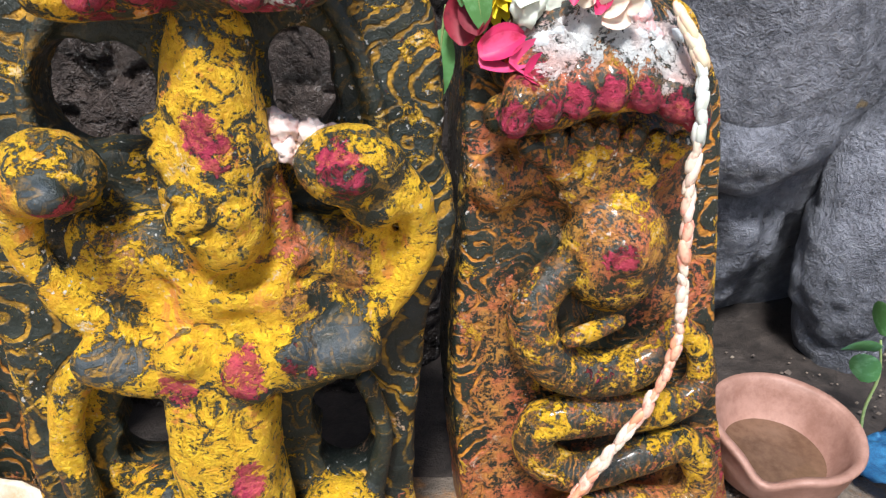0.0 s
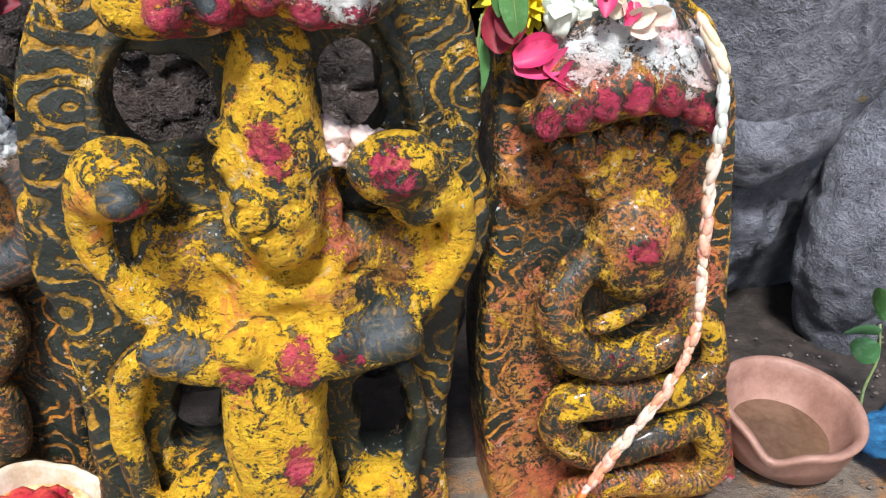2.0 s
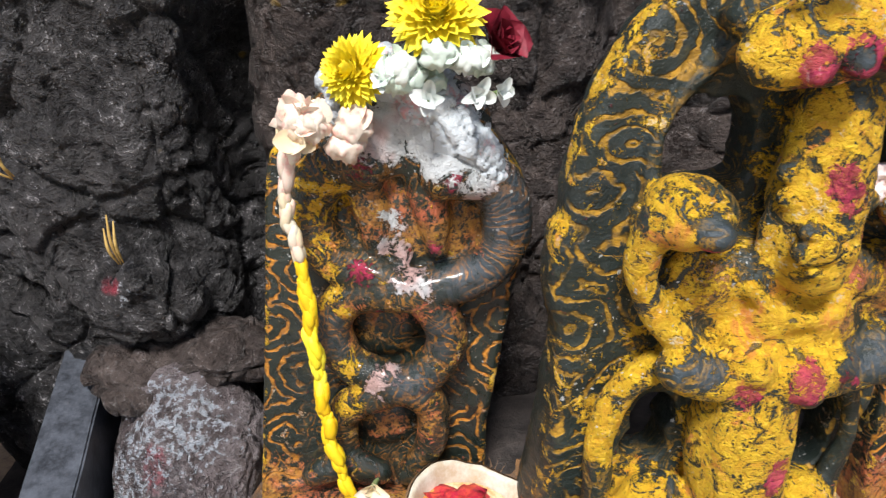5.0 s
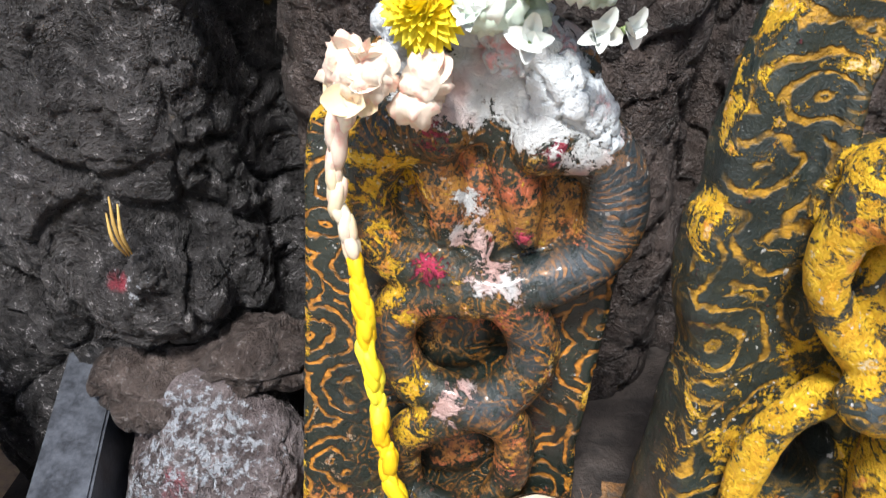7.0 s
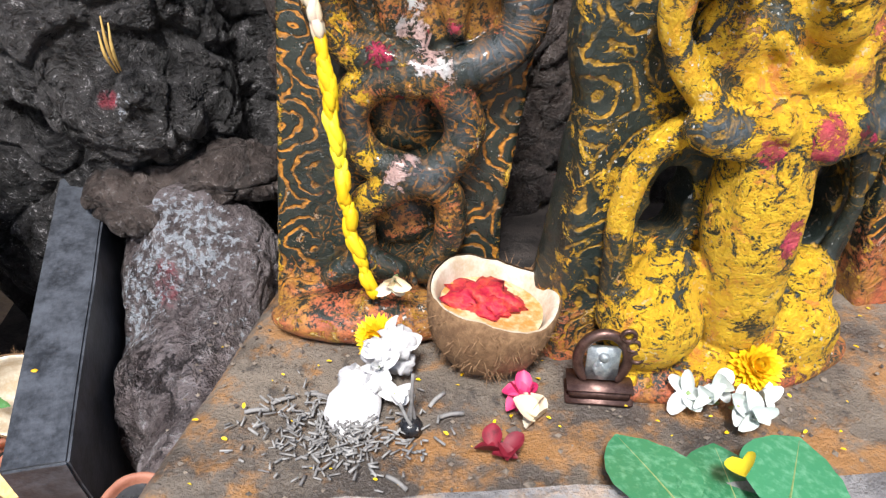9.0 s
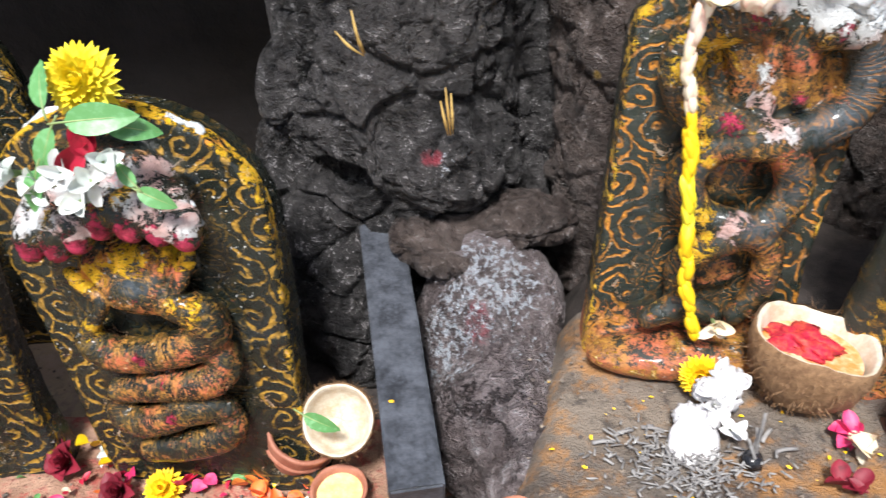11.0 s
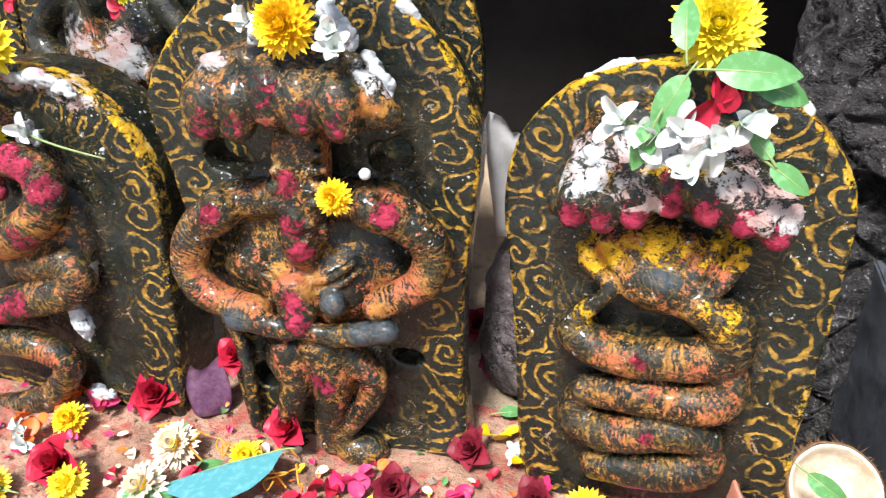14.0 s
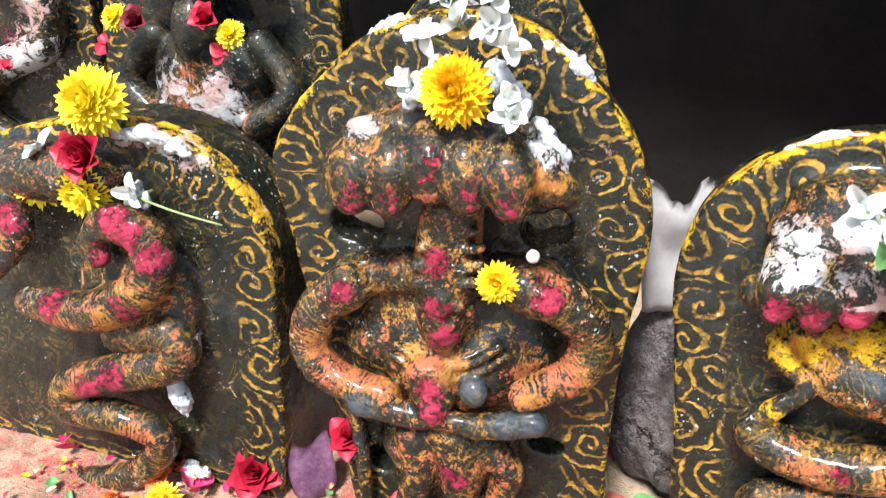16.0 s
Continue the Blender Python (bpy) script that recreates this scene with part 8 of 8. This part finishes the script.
chrysanthemum(facing((-0.155, 0.475, 0.272), (0.1, -0.7, 0.8)), 0.034, GOLD_PETAL, "orange-yellow marigold lying on the platform")
for x, y in ((-0.215, 0.432), (-0.19, 0.42), (-0.165, 0.432), (-0.235, 0.44), (-0.20, 0.448), (-0.18, 0.405)):
    white_bloom(facing((x, y, 0.268), (rng.uniform(-0.6, 0.6), -0.6, 0.8), rng.uniform(0, 360)), 0.028, "white jasmine bloom heaped on the platform")
clay_lamp(pose(-0.795, 0.352, 0.196, 20, 10, 0), 0.036, 0.028, SOOT, "soot", "small clay lamp with burnt black oil", CLAY)

# ---- right corner: bowl, seedling, blue foil ----
def notch(v, a):
    d = abs((a - 4.15 + math.pi) % (2 * math.pi) - math.pi)
    if v.z > 0.02:
        v.z -= 0.022 * math.exp(-(d / 0.28) ** 2) * min(1, (v.z - 0.02) / 0.03)
    return v


bowl = empty("clay_bowl", pose(0.388, 0.705, 0.250, 7, 3, 0), "shallow terracotta bowl with a notched rim and murky water", "bowl")
bm = bmesh.new()
lathe(bm, bowl_profile(0.086, 0.078, 0.009, 0.6), 72, 0.015, notch)
part("body", bm, PALE_CLAY, bowl)
bm = bmesh.new()
lathe(bm, [(0.0005, 0.026), (0.03, 0.026), (0.062, 0.0265)], 40)
part("water", bm, MILKWATER, bowl, "thin layer of murky water")
seedling = empty("seedling", pose(0.523, 0.755, 0.25), "young green seedling growing beside the trunk", "plant")
bm = bmesh.new()
tube_mesh(bm, [(0, 0, 0), (-0.006, 0, 0.05), (0.0, 0, 0.10), (-0.01, 0, 0.15)], [0.0022, 0.002, 0.0018, 0.0014])
part("stem", bm, STEM, seedling)
for x, z, a, b, s in ((-0.008, 0.135, 180, -10, 0.05), (-0.006, 0.155, 160, -75, 0.05), (-0.01, 0.09, 190, -65, 0.055), (0.0, 0.15, 10, -10, 0.05)):
    bm = bmesh.new()
    mm = Matrix.Translation((x, 0, z)) @ Matrix.Rotation(radians(a), 4, "Z") @ Matrix.Rotation(radians(b), 4, "Y") @ Matrix.Rotation(radians(55), 4, "X")
    petal(bm, mm, s, s * 0.62, -0.3, 0.15, 8, 0.3)
    part("leaf", bm, LEAF, seedling)
bm = bmesh.new()
for i in range(15):
    for j in range(15):
        u, w = i / 14, j / 14
        bm.verts.new(((u - 0.5) * 0.16, (w - 0.5) * 0.13, 0.006 + 0.012 * noise.noise(Vector((u * 5, w * 5, 0))) + 0.004 * math.sin(9 * u + 5 * w)))
bm.verts.ensure_lookup_table()
for i in range(14):
    for j in range(14):
        bm.faces.new([bm.verts[k] for k in (i * 15 + j, (i + 1) * 15 + j, (i + 1) * 15 + j + 1, i * 15 + j + 1)])
bmesh.ops.solidify(bm, geom=bm.faces, thickness=0.001)
foil = mesh_object("foil_plate", bm, BLUE)
foil.matrix_world = pose(0.555, 0.70, 0.262, -8, 0, 25)
tagged(foil, "crumpled bright blue foil plate on the ground", "plate")

# ---- bits on the trunk and post ----
for pts in (((-1.008, 0.762, 0.655), (-0.976, 0.755, 0.622)), ((-0.985, 0.762, 0.68), (-0.976, 0.755, 0.622)), ((-0.984, 0.764, 0.662), (-0.974, 0.756, 0.625)), ((-0.875, 0.765, 0.578), (-0.871, 0.758, 0.51)), ((-0.882, 0.765, 0.56), (-0.874, 0.758, 0.51)), ((-0.868, 0.765, 0.57), (-0.868, 0.758, 0.512))):
    bm = bmesh.new()
    a, b = Vector(pts[0]), Vector(pts[1])
    tube_mesh(bm, [a + Vector((0, -0.03, 0)), (a + b) / 2 + Vector((0.001, -0.035, 0)), b + Vector((0, -0.02, 0))], [0.0009, 0.0022, 0.0009], 6)
    tagged(mesh_object("straw", bm, STRAW), "dry yellow straw caught in the bark", "straw", "straws on the bark")

# ---- lower court offerings ----
cup = empty("clay_cup", pose(-1.135, 0.632, 0.016, 14, 24, 0), "reddish terracotta cup tipped against a coconut", "cup")
bm = bmesh.new()
lathe(bm, bowl_profile(0.058, 0.090, 0.006, 0.6), 44, 0.02)
part("body", bm, CLAY, cup)
bm = bmesh.new()
lathe(bm, [(0.0540, 0.048), (0.0580, 0.051), (0.0580, 0.056), (0.0545, 0.059)], 44)
part("band", bm, CLAY, cup)
coconut_half(pose(-1.046, 0.625, 0.098, 46, 6, 0), 0.054, "broken coconut half showing white flesh in a clay cup", False)
leaf(facing((-1.082, 0.560, 0.172), (-0.1, -1, 0.5), -25), 0.055, 0.024, LEAF, "narrow green leaf on the coconut")
clay_lamp(pose(-1.045, 0.545, 0.012, 10, 0, 0), 0.042, 0.03, GHEE, "ghee", "small clay lamp filled with pale ghee", CLAY)

for p, r, mat, lab in (((-1.492, 0.605, 0.022), 0.034, DARK_PETAL, "deep red rose between two stones"), ((-1.745, 0.530, 0.045), 0.036, RED_PETAL, "bright red rose at the idol's foot"), ((-1.575, 0.500, 0.020), 0.032, DARK_PETAL, "crushed dark pink rose on wet floor"),
                       ((-1.985, 0.535, 0.03), 0.040, RED_PETAL, "glossy red rose against the snake stone"), ((-1.845, 0.56, 0.125), 0.030, RED_PETAL, "red rose hanging under the idol's flute"), ((-2.02, 0.370, 0.028), 0.040, RED_PETAL, "large crimson rose on the wet floor"),
                       ((-1.385, 0.550, 0.02), 0.030, DARK_PETAL, "dark red rose on wet floor"), ((-1.575, 0.90, 0.02), 0.036, DARK_PETAL, "withered rose lying behind the stones"), ((-1.518, 0.815, 0.02), 0.030, DARK_PETAL, "withered rose lying behind the stones")):
    rose(facing(p, (rng.uniform(-0.3, 0.3), -0.6, 0.7), rng.uniform(0, 360)), r, mat, lab, 16, 0.7)
for p, r, mat in (((-1.318, 0.553, 0.022), 0.030, GOLD_PETAL), ((-1.895, 0.455, 0.028), 0.034, CREAM_PETAL), ((-1.985, 0.345, 0.026), 0.030, YELLOW_PETAL), ((-2.075, 0.445, 0.026), 0.026, GOLD_PETAL), ((-1.885, 0.375, 0.03), 0.034, CREAM_PETAL), ((-2.085, 0.305, 0.02), 0.03, YELLOW_PETAL), ((-1.79, 0.475, 0.026), 0.022, GOLD_PETAL)):
    chrysanthemum(facing(p, (rng.uniform(-0.3, 0.3), -0.5, 0.8), rng.uniform(0, 360)), r, mat, "spent yellow flower lying on the wet floor", 4, GOLD_PETAL)
for p, mat, n in (((-1.270, 0.585, 0.012), PINK_PETAL, 9), ((-1.255, 0.60, 0.012), RED_PETAL, 6), ((-1.18, 0.565, 0.012), ORANGE_PETAL, 8), ((-1.39, 0.575, 0.012), PINK_PETAL, 6), ((-1.49, 0.52, 0.012), PINK_PETAL, 8), ((-1.62, 0.49, 0.012), PINK_PETAL, 8),
                  ((-1.40, 0.62, 0.012), GOLD_PETAL, 3), ((-2.10, 0.50, 0.012), ORANGE_PETAL, 9), ((-2.06, 0.50, 0.012), PINK_PETAL, 5), ((-2.28, 0.5, 0.012), PINK_PETAL, 4), ((-1.83, 0.42, 0.012), RED_PETAL, 7), ((-1.68, 0.46, 0.012), RED_PETAL, 6), ((-1.12, 0.53, 0.012), ORANGE_PETAL, 5), ((-2.13, 0.42, 0.012), ORANGE_PETAL, 6), ((-1.46, 0.65, 0.012), GOLD_PETAL, 3)):
    loose_petals(pose(*p), n, 0.022, 0.026, mat, "loose flower petals on the wet floor")
for p in ((-2.12, 0.40, 0.02), (-2.135, 0.41, 0.02), (-2.105, 0.385, 0.018), (-1.44, 0.625, 0.02), (-1.43, 0.615, 0.015)):
    white_bloom(facing(p, (rng.uniform(-0.5, 0.5), -0.5, 0.8), rng.uniform(0, 360)), 0.020, "small white bloom on the wet floor")
for p, spin, s in (((-1.90, 0.345, 0.025), 30, 0.07), ((-1.87, 0.36, 0.03), 110, 0.06), ((-2.06, 0.31, 0.02), 200, 0.05), ((-1.84, 0.42, 0.02), 60, 0.045), ((-1.22, 0.575, 0.02), 10, 0.03), ((-1.48, 0.70, 0.015), 20, 0.04)):
    leaf(pose(*p, 10, -12, spin), s, s * 0.55, LEAF, "green leaf dropped among the petals", 0.4)
leaf(pose(-1.725, 0.475, 0.060, 24, 8, 210), 0.17, 0.13, TEAL, "folded blue-green leaf lying on the petals", 0.1, 0.15, -0.35)
bm = bmesh.new()
for i in range(9):
    for j in range(9):
        u, w = i / 8 - 0.5, j / 8 - 0.5
        bm.verts.new((u * 0.085 * (0.8 - 0.7 * w * w), 0.014 * math.sin(5 * u + 2 * w), (w + 0.5) * 0.085 * (1 - 0.5 * u * u + 0.15 * math.sin(7 * u))))
bm.verts.ensure_lookup_table()
for i in range(8):
    for j in range(8):
        bm.faces.new([bm.verts[k] for k in (i * 9 + j, (i + 1) * 9 + j, (i + 1) * 9 + j + 1, i * 9 + j + 1)])
bmesh.ops.solidify(bm, geom=bm.faces, thickness=0.0015)
film = mesh_object("plastic_wrapper", bm, PURPLE)
film.matrix_world = pose(-1.905, 0.545, 0.005, -25, 0, 10)
tagged(film, "translucent purple wrapper leaning between the stones", "wrapper")
bm = bmesh.new()
for k in range(9):
    x, y = -1.80 + rng.uniform(-0.07, 0.07), 0.47 + rng.uniform(-0.03, 0.03)
    pts = [(x, y, 0.02)]
    for s in range(5):
        pts.append((pts[-1][0] + rng.uniform(-0.03, 0.03), pts[-1][1] + rng.uniform(-0.02, 0.02), 0.012 + rng.uniform(0, 0.03)))
    tube_mesh(bm, pts, 0.0015, 6, 5)
tagged(mesh_object("thread_tangle", bm, THREAD), "tangle of orange sacred thread among the petals", "thread", kind="stuff")

# loose crumbs and torn petals strewn over the floor
for mat, count, lab in ((RED_PETAL, 110, "torn red"), (PINK_PETAL, 90, "torn pink"), (YELLOW_PETAL, 80, "torn yellow"), (ORANGE_PETAL, 70, "torn orange"), (CREAM_PETAL, 90, "pale dried"), (LEAF, 40, "torn green leaf and")):
    bm = bmesh.new()
    for k in range(count):
        x = rng.uniform(-2.3, -1.05)
        y = rng.triangular(0.22, 0.66, 0.46) - 0.06 * (x < -1.7)
        mm = Matrix.Translation((x, y, 0.006 + rng.uniform(0, 0.008))) @ Euler((rng.uniform(-0.5, 0.5), rng.uniform(-0.5, 0.5), rng.uniform(0, 6.28))).to_matrix().to_4x4()
        s = rng.uniform(0.006, 0.020)
        petal(bm, mm, s, s * rng.uniform(0.4, 0.9), rng.uniform(-0.8, 0.8), 0.4, 4, 0.3)
    tagged(mesh_object("petal_litter", bm, mat), lab + " petal scraps strewn on the wet floor", "petals", kind="stuff")
bm = bmesh.new()
for k in range(90):
    x, y = rng.uniform(-0.75, 0.05), rng.uniform(0.34, 0.6)
    mm = Matrix.Translation((x, y, 0.250 + rng.uniform(0, 0.004))) @ Euler((rng.uniform(-0.4, 0.4), rng.uniform(-0.4, 0.4), rng.uniform(0, 6.28))).to_matrix().to_4x4()
    s = rng.uniform(0.002, 0.007)
    petal(bm, mm, s, s * 0.6, 0.3, 0.4, 3, 0.3)
tagged(mesh_object("petal_litter", bm, GOLD_PETAL), "yellow petal scraps strewn on the platform", "petals", kind="stuff")

# torn white paper standing behind the stones
bm = bmesh.new()
n = 12
for i in range(n + 1):
    for j in range(n + 1):
        u, w = i / n, j / n
        top = 1 + 0.10 * math.sin(9 * u) + 0.12 * noise.noise(Vector((u * 7, 0, 3)))
        bm.verts.new(((u - 0.5) * 0.085 * (0.75 + 0.35 * w) + 0.012 * (1 - w), 0.012 * noise.noise(Vector((u * 3, w * 3, 1))) + 0.02 * u, w * 0.165 * top))
bm.verts.ensure_lookup_table()
for i in range(n):
    for j in range(n):
        bm.faces.new([bm.verts[k] for k in (i * (n + 1) + j, (i + 1) * (n + 1) + j, (i + 1) * (n + 1) + j + 1, i * (n + 1) + j + 1)])
bmesh.ops.solidify(bm, geom=bm.faces, thickness=0.002)
sheet = mesh_object("paper_scrap", bm, PAPER)
sheet.matrix_world = pose(-1.493, 0.745, 0.30, 0, 0, 10)
tagged(sheet, "torn white paper propped on a rock behind the stones", "paper")
rock = Sculpt(pose(0, 0, 0))
rock.ball((-1.47, 0.80, 0.14), (0.075, 0.07, 0.17), 0.03)
rock.ball((-1.43, 0.76, 0.10), (0.06, 0.05, 0.10), 0.03)
tagged(rock.build("rock", ROCK, 0.006, (0.010, 22), floor=-0.03), "dark upright rock between two carved stones", "rock")

# grit and crumbs on the platform and floor
GRIT = varied("grit", (0.10, 0.08, 0.07), (0.28, 0.23, 0.18), (0.05, 0.045, 0.04), 0.9)
for x0, x1, y0, y1, z, count in ((-0.78, 0.10, 0.33, 0.62, 0.247, 420), (-2.3, -1.0, 0.25, 0.68, 0.003, 500), (0.25, 0.75, 0.62, 0.98, 0.246, 220), (-1.85, -1.45, 0.70, 1.1, -0.012, 160)):
    bm = bmesh.new()
    for k in range(count):
        c = Vector((rng.uniform(x0, x1), rng.uniform(y0, y1), z))
        r = rng.uniform(0.0012, 0.0045) * (2.2 if rng.random() < 0.05 else 1)
        v = [bm.verts.new(c + Vector((a * r * rng.uniform(0.6, 1.2), b * r * rng.uniform(0.6, 1.2), d * r * rng.uniform(0.5, 0.9)))) for a, b, d in ((1, 0, 0), (0, 1, 0), (-1, 0, 0), (0, -1, 0), (0, 0, 1), (0, 0, -1))]
        for i in range(4):
            bm.faces.new((v[i], v[(i + 1) % 4], v[4]))
            bm.faces.new((v[(i + 1) % 4], v[i], v[5]))
    tagged(mesh_object("grit", bm, GRIT, smooth=False), "grit and crumbs of earth on the ground", "grit", kind="stuff")
